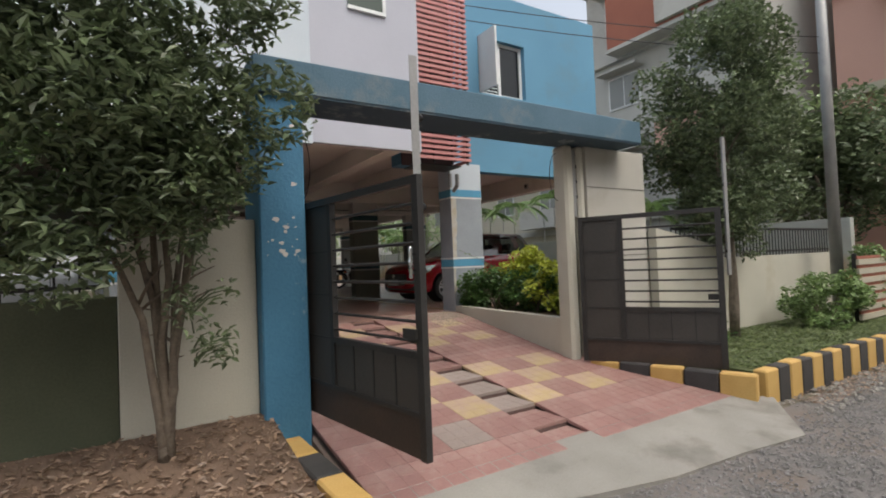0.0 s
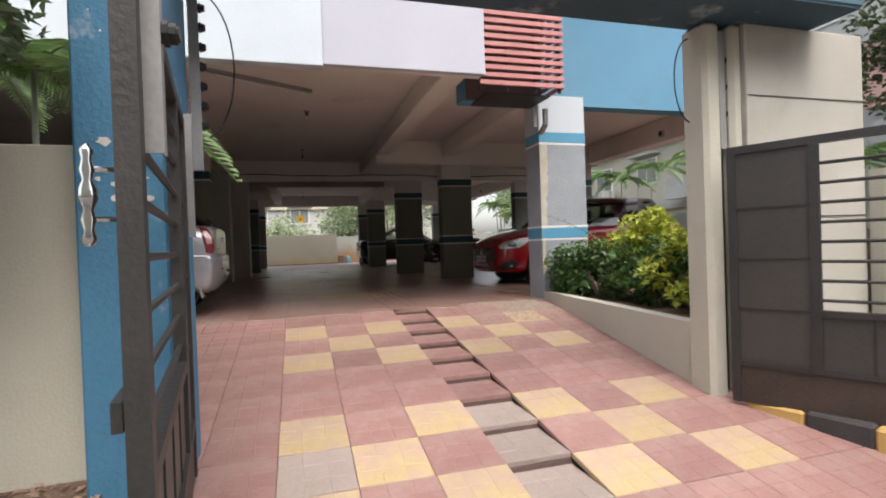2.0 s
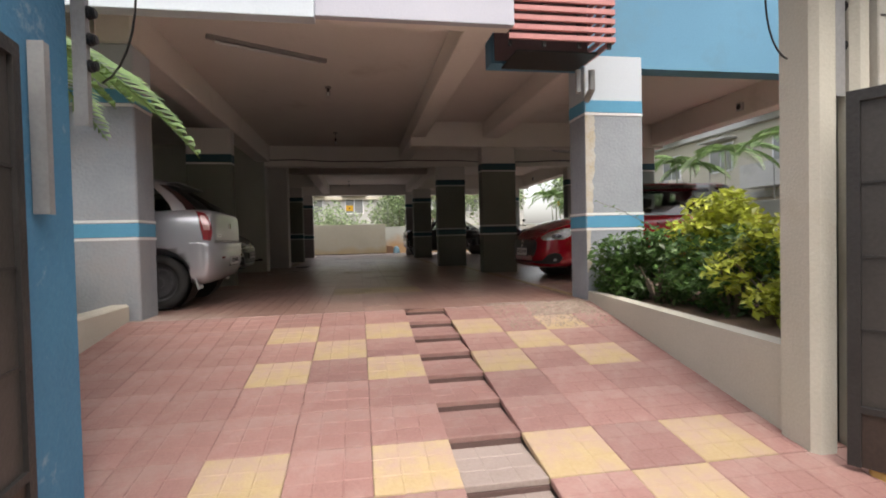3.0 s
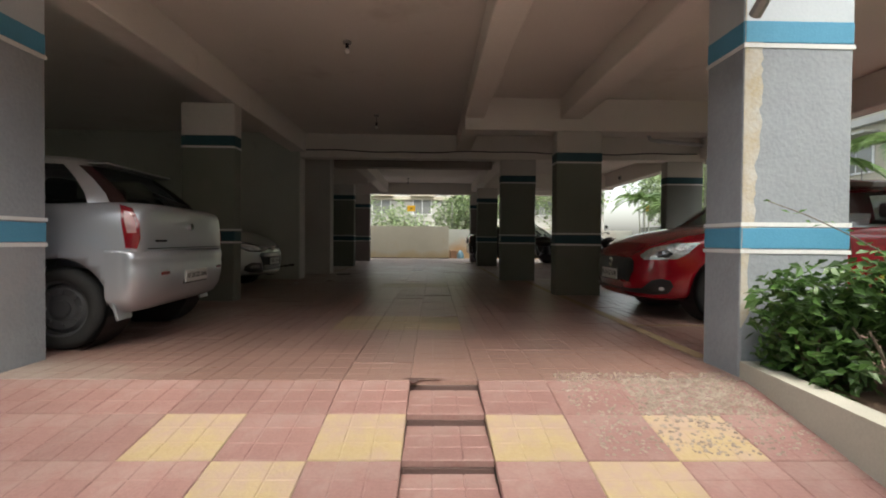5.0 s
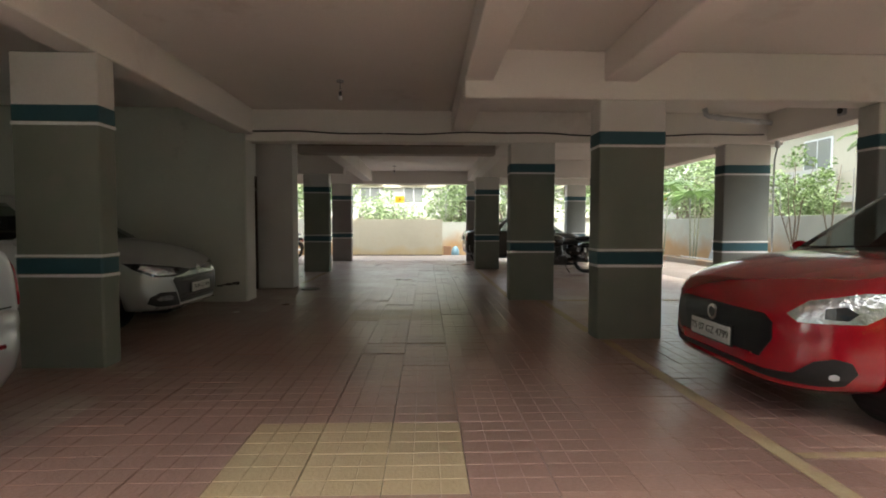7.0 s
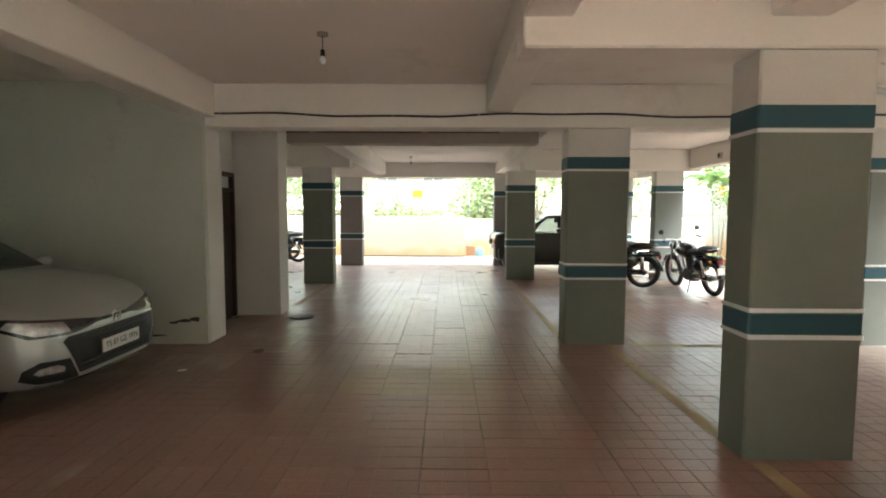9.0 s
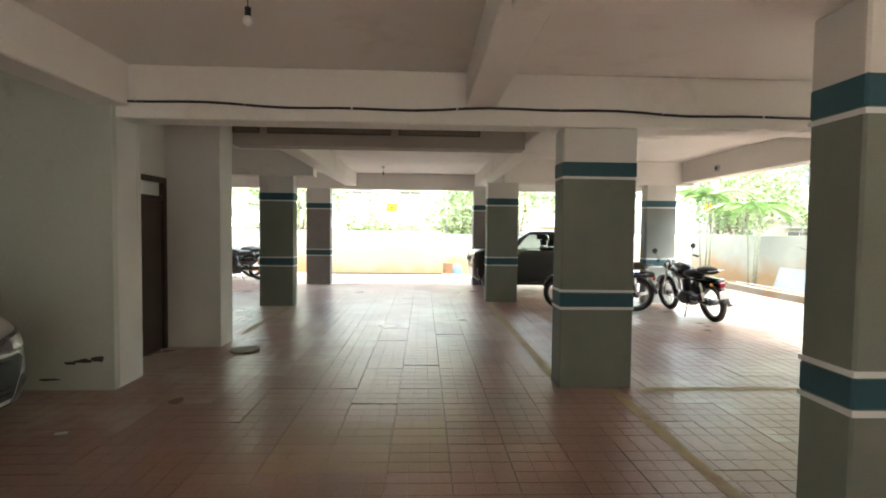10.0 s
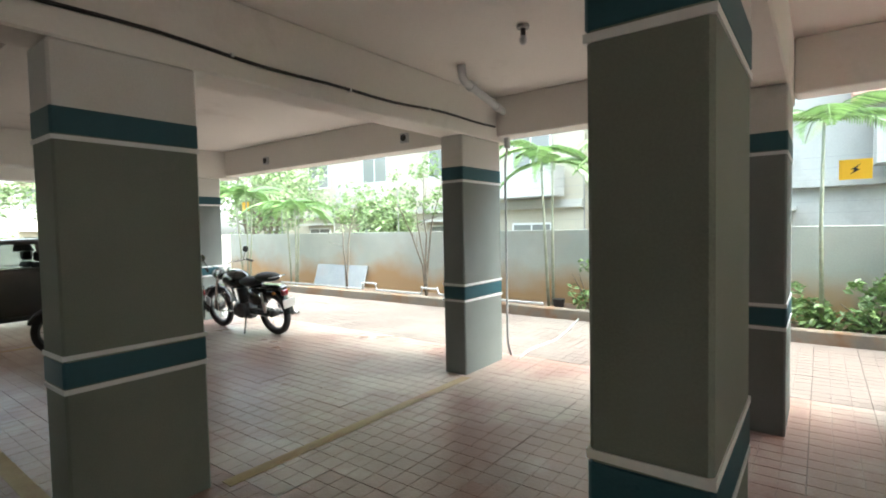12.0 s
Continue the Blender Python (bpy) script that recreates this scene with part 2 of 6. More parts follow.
# ---- builders ----
def add_box(bm, x0, x1, y0, y1, z0, z1, bevel=0.0):
    made = bmesh.ops.create_cube(bm, size=1, matrix=Matrix.LocRotScale(((x0 + x1) / 2, (y0 + y1) / 2, (z0 + z1) / 2), None, (x1 - x0, y1 - y0, z1 - z0)))
    if bevel:
        edges = list({e for v in made["verts"] for e in v.link_edges})
        bmesh.ops.bevel(bm, geom=edges, offset=bevel, segments=1, affect="EDGES")
    return bm


def add_tube(bm, points, radius, sides=8):
    """A tube along points; radius: a number, or one for each point."""
    points = [Vector(p) for p in points]
    radii = radius if isinstance(radius, (list, tuple)) else [radius] * len(points)
    rings = []
    for i, p in enumerate(points):
        way = (points[min(i + 1, len(points) - 1)] - points[max(i - 1, 0)]).normalized()
        side = way.orthogonal().normalized() if not rings else (last - way * last.dot(way)).normalized()
        last, other = side, way.cross(side)
        rings.append([bm.verts.new(p + radii[i] * (math.cos(a) * side + math.sin(a) * other)) for a in [2 * math.pi * k / sides for k in range(sides)]])
    for a, b in zip(rings, rings[1:]):
        for k in range(sides):
            bm.faces.new((a[k], a[(k + 1) % sides], b[(k + 1) % sides], b[k]))
    bm.faces.new(rings[0][::-1]), bm.faces.new(rings[-1])
    return bm


def add_cylinder(bm, centre, axis, radius, depth, sides=24, bevel=0.0):
    turn = Vector(axis).to_track_quat("Z", "Y").to_matrix().to_4x4()
    made = bmesh.ops.create_cone(bm, cap_ends=True, segments=sides, radius1=radius, radius2=radius, depth=depth, matrix=Matrix.Translation(centre) @ turn)
    if bevel:
        edges = [e for e in {e for v in made["verts"] for e in v.link_edges} if len(e.link_faces) == 2 and any(len(f.verts) > 4 for f in e.link_faces)]
        bmesh.ops.bevel(bm, geom=edges, offset=bevel, segments=2, affect="EDGES")
    return bm


def add_ball(bm, centre, scale, turn=None, detail=2):
    bmesh.ops.create_icosphere(bm, subdivisions=detail, radius=1, matrix=Matrix.LocRotScale(centre, turn, scale))
    return bm


def part(name, bm, material, parent=None, label="", smooth=False, kind=""):
    data = bpy.data.meshes.new(name)
    bmesh.ops.recalc_face_normals(bm, faces=bm.faces)
    bm.to_mesh(data)
    bm.free()
    data.materials.append(material)
    if smooth:
        for f in data.polygons:
            f.use_smooth = True
    ob = new(name, data)
    ob.parent = parent
    return tagged(ob, label, kind=kind)


def box(name, x0, x1, y0, y1, z0, z1, material, parent=None, label="", bevel=0.0, kind=""):
    return part(name, add_box(bmesh.new(), x0, x1, y0, y1, z0, z1, bevel), material, parent, label, kind=kind)


def wall(name, x0, x1, y0, y1, z0, z1, material, label="", bevel=0.006):
    return box(name, x0, x1, y0, y1, z0, z1, material, None, label, bevel, "structure")


def thing(name, label, category, place=(0, 0, 0), turn=0.0, group=""):
    ob = new(name)
    ob.empty_display_size = 0.2
    ob.matrix_world = pose(*place, 0, 0, turn)
    return tagged(ob, label, category, group)


# ---- large structure ----
SLAB, SOFFIT, TRANS, LONG = 0.70, 3.62, 3.14, 3.31  # floor, ceiling, undersides of cross beams and long beams
RAMP_Y0, RAMP_Y1 = 2.0, 7.12


def ramp_z(y):
    return max(0.0, min(SLAB, (y - RAMP_Y0) * SLAB / (RAMP_Y1 - RAMP_Y0)))


box("ground", -400, 400, -400, 400, -0.3, -0.03, EARTH, kind="structure", label="open earth ground to the horizon")


def street():
    """A slightly uneven road sheet with loose stones at its edge."""
    bm = bmesh.new()
    nx, ny = 90, 26
    grid = [[bm.verts.new((-12 + 36 * i / nx, -8 + 10.4 * j / ny, 0.0)) for i in range(nx + 1)] for j in range(ny + 1)]
    for row in grid:
        for v in row:
            v.co.z = 0.012 * noise.noise(v.co * 1.3) + 0.006 * noise.noise(v.co * 5) - 0.014
    for j in range(ny):
        for i in range(nx):
            bm.faces.new((grid[j][i], grid[j][i + 1], grid[j + 1][i + 1], grid[j + 1][i]))
    part("road", bm, ASPHALT, kind="structure", label="worn grey asphalt street with gravelly edges")


street()

# plinth that carries the parking floor and the sloping ramp to the street
wall("plinth", -7.0, 12.45, 7.12, 26.0, -0.02, SLAB - 0.03, JOINT, "raised base under the parking floor")
bm = bmesh.new()
P = [(1.66, 2.85), (5.5, 2.85), (5.25, 7.12), (0.75, 7.12), (0.75, 4.5), (1.66, 4.4)]
top = [bm.verts.new((x, y, ramp_z(y) - 0.085)) for x, y in P]
low = [bm.verts.new((x, y, -0.1)) for x, y in P]
bm.faces.new(top)
for k in range(6):
    bm.faces.new((top[k], low[k], low[(k + 1) % 6], top[(k + 1) % 6]))
part("ramp_bed", bm, JOINT, kind="structure", label="sandy bed of the sloping entrance ramp")

bm = bmesh.new()
edge = [(1.75, 1.8), (2.3, 2.35), (2.96, 2.2), (3.6, 2.08), (4.4, 2.03), (5.17, 1.93), (5.9, 2.5), (5.5, 2.86), (1.66, 2.86)]
top = [bm.verts.new((x, y, ramp_z(y) + (0.004 if y < 2.5 else 0))) for x, y in edge]
low = [bm.verts.new((x, y, -0.12)) for x, y in edge]
bm.faces.new(top)
for k in range(len(edge)):
    bm.faces.new((top[k], low[k], low[(k + 1) % len(edge)], top[(k + 1) % len(edge)]))
part("apron", bm, CONCRETE, kind="structure", label="rough grey concrete apron between street and ramp")

# ceiling with its beams below it
wall("ceiling", -7.0, 4.19, 6.461, 7.425, SOFFIT, SOFFIT + 0.15, CEILING, "plain painted parking ceiling")
wall("ceiling", -7.0, 9.05, 7.43, 23.3, SOFFIT, SOFFIT + 0.15, CEILING, "plain painted parking ceiling")
beams = [
    (3.83, 9.05, 11.65, 11.95, TRANS), (-7.0, 9.05, 14.34, 14.64, TRANS), (-7.0, 1.4, 19.19, 19.48, TRANS), (5.08, 9.05, 19.91, 20.2, TRANS),
    (-7.0, 9.05, 22.92, 23.2, 3.2), (3.83, 4.12, 6.46, 14.34, LONG), (5.23, 5.57, 7.5, 11.65, LONG),
    (0.52, 0.83, 7.2, 14.34, 3.24), (4.78, 5.08, 14.64, 22.92, LONG), (1.4, 1.70, 16.6, 22.92, 3.28),
    (8.77, 9.05, 7.2, 11.65, 3.19), (8.77, 9.05, 11.95, 14.34, 3.19), (8.77, 9.05, 14.64, 19.91, 3.19), (8.77, 9.05, 20.2, 22.92, 3.19),
]
for x0, x1, y0, y1, z0 in beams:
    wall("beam", x0 + 0.002, x1 - 0.002, y0 + 0.002, y1 - 0.002, z0, SOFFIT - 0.002, CEILING, "off-white painted concrete beam under the ceiling", 0.012)
wall("fascia", -7.0, 2.52, 6.32, 6.455, 3.17, 7.5, ICE, "pale blue front wall over the parking entrance")
wall("fascia_wall", 2.52, 4.19, 6.38, 6.455, 3.21, 7.5, LAVENDER, "lavender front wall over the parking entrance")
wall("upper_wall", -7.0, 4.19, 6.46, 6.66, SOFFIT + 0.152, 7.5, LAVENDER, "wall of the upper storey")
wall("fascia_underside", -7.0, 4.19, 6.46, 6.6, 3.23, SOFFIT - 0.004, CEILING, "downstand beam behind the front wall")


# blue upper wall with its window opening
wx0, wx1, wz0, wz1 = 5.93, 7.05, 4.63, 5.68
for x0, x1, z0, z1 in [(4.2, wx0, 3.17, 6.55), (wx1, 9.05, 3.17, 6.55), (wx0, wx1, 3.17, wz0), (wx0, wx1, wz1, 6.55)]:
    wall("blue_wall", x0, x1, 7.2, 7.42, z0, z1, BLUE, "bright blue painted upper wall", 0.0)
wall("side_wall", 8.83, 9.05, 7.42, 23.3, 3.78, 6.55, BLUE, "blue side wall of the upper storey")
wall("roof", -7.0, 8.82, 7.43, 23.09, 6.4, 6.5, CEILING, "flat roof of the upper storey")
wall("back_wall", -7.0, 8.82, 23.1, 23.3, 3.78, 6.55, LAVENDER, "back wall of the upper storey")
wall("west_wall", -7.2, -7.0, 6.3, 26, 0, 1.9, GREY, "grey outer wall at the far side of the parking")
wall("west_wall", -7.2, -7.0, 6.3, 26, 2.9, 7.5, GREY, "grey outer wall over the side opening")
wall("west_wall", -7.2, -7.0, 11.5, 26, 1.902, 2.898, GREY, "grey outer wall beside the opening")
# unseen wall, added to keep light off the left of the parking
wall("shade_wall", -7.0, -3.2, 7.2, 7.35, 0, SOFFIT - 0.003, GREY, "added unseen grey wall that darkens the left of the parking")
window = thing("window_1", "white framed window with an open casement and dark grille in the blue wall", "window", (0, 0, 0))
window["kind"] = "structure"
box("window_frame", wx0, wx0 + 0.06, 7.3, 7.36, wz0, wz1, LINE, window)
box("window_frame", wx1 - 0.06, wx1, 7.3, 7.36, wz0, wz1, LINE, window)
box("window_frame", wx0 + 0.06, wx1 - 0.06, 7.3, 7.36, wz1 - 0.06, wz1, LINE, window)
box("window_frame", wx0 + 0.06, wx1 - 0.06, 7.3, 7.36, wz0, wz0 + 0.06, LINE, window)
box("window_mullion", 6.46, 6.52, 7.3, 7.36, wz0 + 0.06, wz1 - 0.06, LINE, window)
box("pane", wx0 + 0.06, wx1 - 0.06, 7.325, 7.335, wz0 + 0.06, wz1 - 0.06, PANE, window)
box("casement", wx0 + 0.02, wx0 + 0.06, 6.72, 7.28, wz0, wz1, LINE, window, "open white casement leaf")
# black sheet close behind the pane, painting the room's darkness
box("dark_room", wx0, wx1, 7.43, 7.45, wz0, wz1, BLACK, window, "black sheet for the darkness of the unlit room")
for k in range(14):
    box("grille_bar", 6.08, 6.44, 7.31, 7.32, wz0 + 0.1 + k * 0.065, wz0 + 0.115 + k * 0.065, LINE, window)
window2 = thing("window_2", "small aluminium window in the lavender wall", "window")
window2["kind"] = "structure"
box("window_frame", 3.08, 3.66, 6.34, 6.378, 5.12, 5.17, LINE, window2)
box("window_frame", 3.61, 3.66, 6.34, 6.378, 5.17, 6.2, LINE, window2)
box("pane", 3.08, 3.61, 6.35, 6.378, 5.17, 6.2, plain("dark_pane", (0.05, 0.07, 0.05), 0.1), window2)

# pink slatted screen box beside the lavender wall
screen = thing("slatted_screen", "salmon pink horizontal slat screen boxed out of the upper wall", "screen", (4.7, 6.55, 3.15))
for k in range(34):
    z = 0.02 + k * 0.085
    box("slat", -0.51, 0.51, -0.01, 0.02, z, z + 0.045, SLAT, screen)
    box("side_slat", 0.485, 0.51, 0.025, 0.62, z, z + 0.045, SLAT, screen)
for x in (-0.49, -0.17, 0.17, 0.47):
    box("frame_post", x - 0.015, x + 0.015, 0.022, 0.05, -0.03, 2.95, GATE, screen)
box("bracket", -0.40, 0.40, 0.12, 0.62, -0.045, -0.03, GATE, screen, "dark steel shelf under the screen")
# added sheet, standing in for the shade behind the slats
box("backing", -0.5, 0.48, 0.5, 0.52, 0.0, 2.9, SLATSHADE, screen, "added dark sheet for the shade behind the slats")
bm = bmesh.new()
add_tube(bm, [(0.42, 0.3, -0.14), (0.42, 0.3, -0.32), (0.42, 0.42, -0.4)], 0.035)
add_tube(bm, [(0.28, 0.3, -0.14), (0.28, 0.3, -0.36)], 0.03)
part("drain_pipe", bm, GALV, screen)


# ---- pillars ----
def pillar(x0, x1, y0, y1, z0, z1, outdoor=False, body=None, bands=True):
    """A painted column with two dark bands edged by white lines."""
    shaft = box("pillar", x0, x1, y0, y1, z0, z1, body or (PALE if outdoor else GREY), None,
                ("pale grey textured pillar with light blue bands" if outdoor else "grey painted concrete pillar with teal bands"), 0.012, "structure")
    e = 0.0022
    if not outdoor:
        box("white_top", x0 - e, x1 + e, y0 - e, y1 + e, SLAB + 2.09, z1 - 0.002, WHITE, shaft, "bare white painted head of the pillar", 0.012)
    else:
        box("white_top", x0 - e, x1 + e, y0 - e, y1 + e, SLAB + 2.09, z1 - 0.002, ICE, shaft, "pale head of the pillar", 0.012)
    if bands:
        for a, b in ((0.765, 0.905), (1.985, 2.13)):
            box("band", x0 - 2 * e, x1 + 2 * e, y0 - 2 * e, y1 + 2 * e, SLAB + a, SLAB + b, SKYBAND if outdoor else TEAL, shaft, "", 0.012)
        for a in (0.742, 0.905, 1.962):
            bm = add_box(bmesh.new(), x0 - 2.4 * e, x1 + 2.4 * e, y0 - 2.4 * e, y1 + 2.4 * e, SLAB + a, SLAB + a + 0.024)
            for v in bm.verts:
                v.co.z += random.uniform(-0.003, 0.003)
            part("white_line", bm, LINE, shaft)
    return shaft


for x0, x1, y0, y1, top, out in [
    (5.21, 5.87, 7.2, 7.6, 3.30, True), (0.17, 0.83, 7.2, 7.6, 3.23, True),
    (5.2, 5.875, 11.66, 11.95, TRANS, False), (4.745, 5.437, 14.345, 14.635, TRANS, False), (4.75, 5.385, 19.91, 20.2, TRANS, False),
    (4.755, 5.4, 22.92, 23.2, 3.2, False), (8.11, 8.848, 11.66, 11.93, TRANS, False), (8.11, 8.848, 14.345, 14.61, TRANS, False),
    (8.05, 8.668, 19.91, 20.18, TRANS, False), (0.15, 0.826, 10.73, 10.955, 3.238, False), (0.392, 1.02, 19.195, 19.475, TRANS, False),
    (0.395, 1.02, 22.925, 23.2, 3.2, False), (8.05, 8.67, 22.92, 23.2, 3.2, False), (-4.6, -4.0, 19.2, 19.5, TRANS, False),
]:
    pillar(x0, x1, y0, y1, (ramp_z(y0) - 0.1) if out else SLAB - 0.02, top, out, SKYLITGREY if x0 > 8 else REARGREY if y0 > 22 else None)
wall("front_beam", 8.2, 8.77, 7.2, 7.5, 3.19, SOFFIT - 0.003, CEILING)

# stair core on the left, with a door recess
wall("core_wall", -7.0, 0.71, 14.645, 14.72, SLAB, SOFFIT - 0.003, WHITE, "white painted wall")
wall("core_front", -7.0, 0.71, 14.27, 14.335, SLAB, SOFFIT - 0.003, surface("green_grey_wall_paint", (0.44, 0.46, 0.41), (0.53, 0.55, 0.49), 0.8, 1, 80, 0.15, stain=(0.33, 0.34, 0.3), stain_at=0.64), "greenish grey plaster wall")
wall("core_end", 0.2, 0.712, 14.336, 14.644, SLAB, TRANS - 0.002, WHITE, "white end of the wall")
wall("core_side", 0.15, 0.34, 14.73, 15.9, 2.76, SOFFIT - 0.003, WHITE, "white wall over the door")
wall("core_side", 0.15, 0.34, 14.73, 14.85, SLAB, 2.755, WHITE, "white door jamb wall")
wall("core_back", -7.0, 0.99, 15.915, 16.29, SLAB, SOFFIT - 0.003, WHITE, "off-white painted wall")
# beam paint darkened for the shade this beam stands in
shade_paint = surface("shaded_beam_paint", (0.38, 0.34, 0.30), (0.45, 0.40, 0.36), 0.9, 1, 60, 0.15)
wall("dark_beam", 0.992, 4.778, 16.3, 16.598, 3.235, SOFFIT - 0.003, shade_paint, "beam with recessed panels, its shade put into grey-brown paint")
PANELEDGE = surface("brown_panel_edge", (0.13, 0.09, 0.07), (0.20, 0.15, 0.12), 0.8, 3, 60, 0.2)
# panel colour darker again, painting the shade of a recess
PANELSHADE = surface("shaded_recess_paint", (0.17, 0.165, 0.13), (0.24, 0.23, 0.18), 0.9, 2, 60, 0.2)
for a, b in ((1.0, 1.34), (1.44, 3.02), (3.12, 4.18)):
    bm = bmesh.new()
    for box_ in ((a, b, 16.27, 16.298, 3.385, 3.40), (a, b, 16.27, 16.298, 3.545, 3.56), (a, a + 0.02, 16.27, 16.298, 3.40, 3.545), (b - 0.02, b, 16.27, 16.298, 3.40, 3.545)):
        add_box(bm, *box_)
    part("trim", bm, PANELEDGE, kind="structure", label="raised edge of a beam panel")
    box("trim_panel", a + 0.02, b - 0.02, 16.294, 16.298, 3.40, 3.545, PANELSHADE, kind="structure", label="beam panel with a recess's shade in its colour")
door = thing("door_1", "closed dark brown timber door with a glazed ventilator above", "door", (0.34, 14.86, SLAB))
door["kind"] = "structure"
box("door_leaf", -0.06, -0.02, 0.06, 0.98, 0, 1.78, DOORWOOD, door)
box("door_frame", -0.08, 0.02, 0.0, 0.06, 0, 2.05, DOORWOOD, door)
box("door_frame", -0.08, 0.02, 0.98, 1.04, 0, 2.05, DOORWOOD, door)
box("door_frame", -0.08, 0.02, 0.06, 0.98, 1.99, 2.05, DOORWOOD, door)
box("transom", -0.08, 0.02, 0.06, 0.98, 1.78, 1.83, DOORWOOD, door)
box("ventilator_pane", -0.05, -0.04, 0.06, 0.98, 1.83, 1.99, LINE, door, "pale frosted ventilator pane")

# compound walls round the site
wall("compound_wall", 12.45, 12.62, 4.0, 26.2, -0.02, 2.12, LIMEWASH, "pale weathered compound wall with brown damp stains")
wall("far_wall", 0.46, 4.06, 26.0, 26.15, SLAB - 0.1, 2.10, surface("pale_yellow_wall_paint", (0.37, 0.35, 0.28), (0.45, 0.43, 0.35), 0.85, 1.2, 70, 0.25, stain=(0.40, 0.36, 0.27), stain_at=0.62, splash=((0.42, 0.30, 0.12), 0.85)), "cream painted compound wall")
wall("far_wall", 4.07, 12.44, 26.9, 27.05, 0.3, 2.0, LIMEWASH, "pale compound wall")
wall("far_wall", -7.0, 0.45, 26.4, 26.55, 0.3, 2.1, LIMEWASH, "pale compound wall")
wall("planter_kerb", 11.5, 11.62, 8.0, 26.0, SLAB - 0.1, SLAB + 0.16, KERBCEMENT, "low cement kerb of the planting strip", 0.02)
wall("planting_bed", 11.62, 12.44, 8.0, 26.0, SLAB - 0.1, SLAB + 0.10, SOIL, "soil of the planting strip")
wall("yard_paving", 11.0, 11.5, 7.12, 7.9, SLAB - 0.05, SLAB - 0.02, JOINT)


# ---- gateway ----
wall("gate_pillar", 1.31, 1.67, 3.95, 4.5, 0.1, 2.93, PILLARBLUE, "blue painted gate pillar with flaking patches", 0.012)
bm = bmesh.new()
add_box(bm, 1.28, 5.95, 3.9, 4.45, 2.945, 3.22, 0.01)
part("gate_beam", bm, BEAMBLUE, kind="structure", label="weathered blue concrete beam over the gateway")
# thin sheet that carries the underside's shade in its colour
box("gate_beam_soffit", 1.30, 5.93, 3.91, 4.44, 2.932, 2.944, BEAMSHADE, None, "peeling underside of the gateway beam, shade put into its blue", 0, "structure")
wall("gate_panel_wall", 5.31, 6.45, 4.25, 4.5, 0.2, 2.93, surface("off_white_plaster", (0.42, 0.405, 0.36), (0.51, 0.49, 0.44), 0.85, 1.4, 80, 0.3, stain=(0.42, 0.39, 0.33), stain_at=0.62), "off-white plastered panel beside the gateway")
wall("gate_post_wall", 4.97, 5.12, 4.27, 4.5, 0.2, 2.93, CREAM, "cream plastered gate post", 0.03)
wall("gate_post_wall", 5.2, 5.31, 4.27, 4.5, 0.2, 2.93, CREAM, "cream plastered gate post", 0.03)
wall("gate_post_groove", 5.12, 5.2, 4.36, 4.49, 0.2, 2.93, GATE, "dark groove in the gate post", 0)
for z in (1.55, 2.42):
    box("trim_line", 5.32, 6.44, 4.244, 4.249, z, z + 0.008, GATE_SHEET, kind="structure", label="thin groove line in the plaster")
wall("street_wall", 0.38, 1.305, 4.1, 4.25, 0.1, 1.95, CREAM, "cream painted street wall behind the tree")
wall("street_wall", -12.0, 0.375, 4.15, 4.27, 0.1, 1.40, OLIVE, "mossy dark green lower street wall")
wall("side_boundary", -0.05, 0.10, 4.3, 7.2, 0, 1.4, CREAM, "cream side wall")
wall("street_wall", 6.455, 13.5, 4.3, 4.45, 0.1, 1.45, CREAM, "off-white street wall with black railing")
wall("planter_wall", 0.58, 0.74, 4.3, 7.19, 0, 0.86, CREAM, "low cream plastered wall along the ramp", 0.02)
bm = bmesh.new()
P = [(5.0, 4.5), (5.12, 4.5), (5.33, 7.19), (5.21, 7.19)]
top = [bm.verts.new((x, y, 0.80)) for x, y in P]
low = [bm.verts.new((x, y, 0.0)) for x, y in P]
bm.faces.new(top)
for k in range(4):
    bm.faces.new((top[k], low[k], low[(k + 1) % 4], top[(k + 1) % 4]))
part("planter_wall", bm, CREAM, kind="structure", label="cream plastered retaining wall of the planter")
wall("planter_soil", 5.34, 9.0, 4.51, 7.19, 0.1, 0.74, SOIL, "soil of the front planter")


def soil_z(x, y):
    return 0.235 + 0.18 * max(0.0, min(1.0, (y - 2.75) / 1.34)) ** 1.5 + 0.018 * noise.noise(Vector((x * 2.1, y * 2.1, 0)))


bm = bmesh.new()
grid = [[bm.verts.new((-12 + 13.375 * i / 90, 2.745 + 1.345 * j / 14, soil_z(-12 + 13.375 * i / 90, 2.745 + 1.345 * j / 14))) for i in range(91)] for j in range(15)]
for j in range(14):
    for i in range(90):
        bm.faces.new((grid[j][i], grid[j][i + 1], grid[j + 1][i + 1], grid[j + 1][i]))
rim = [v for v in grid[0]] + [grid[j][90] for j in range(1, 15)]
foot = [bm.verts.new((v.co.x, v.co.y, -0.02)) for v in rim]
for k in range(len(rim) - 1):
    bm.faces.new((rim[k], rim[k + 1], foot[k + 1], foot[k]))
part("soil_bed", bm, SOIL, kind="structure", label="leaf-littered soil bed banked up against the street wall", smooth=True)


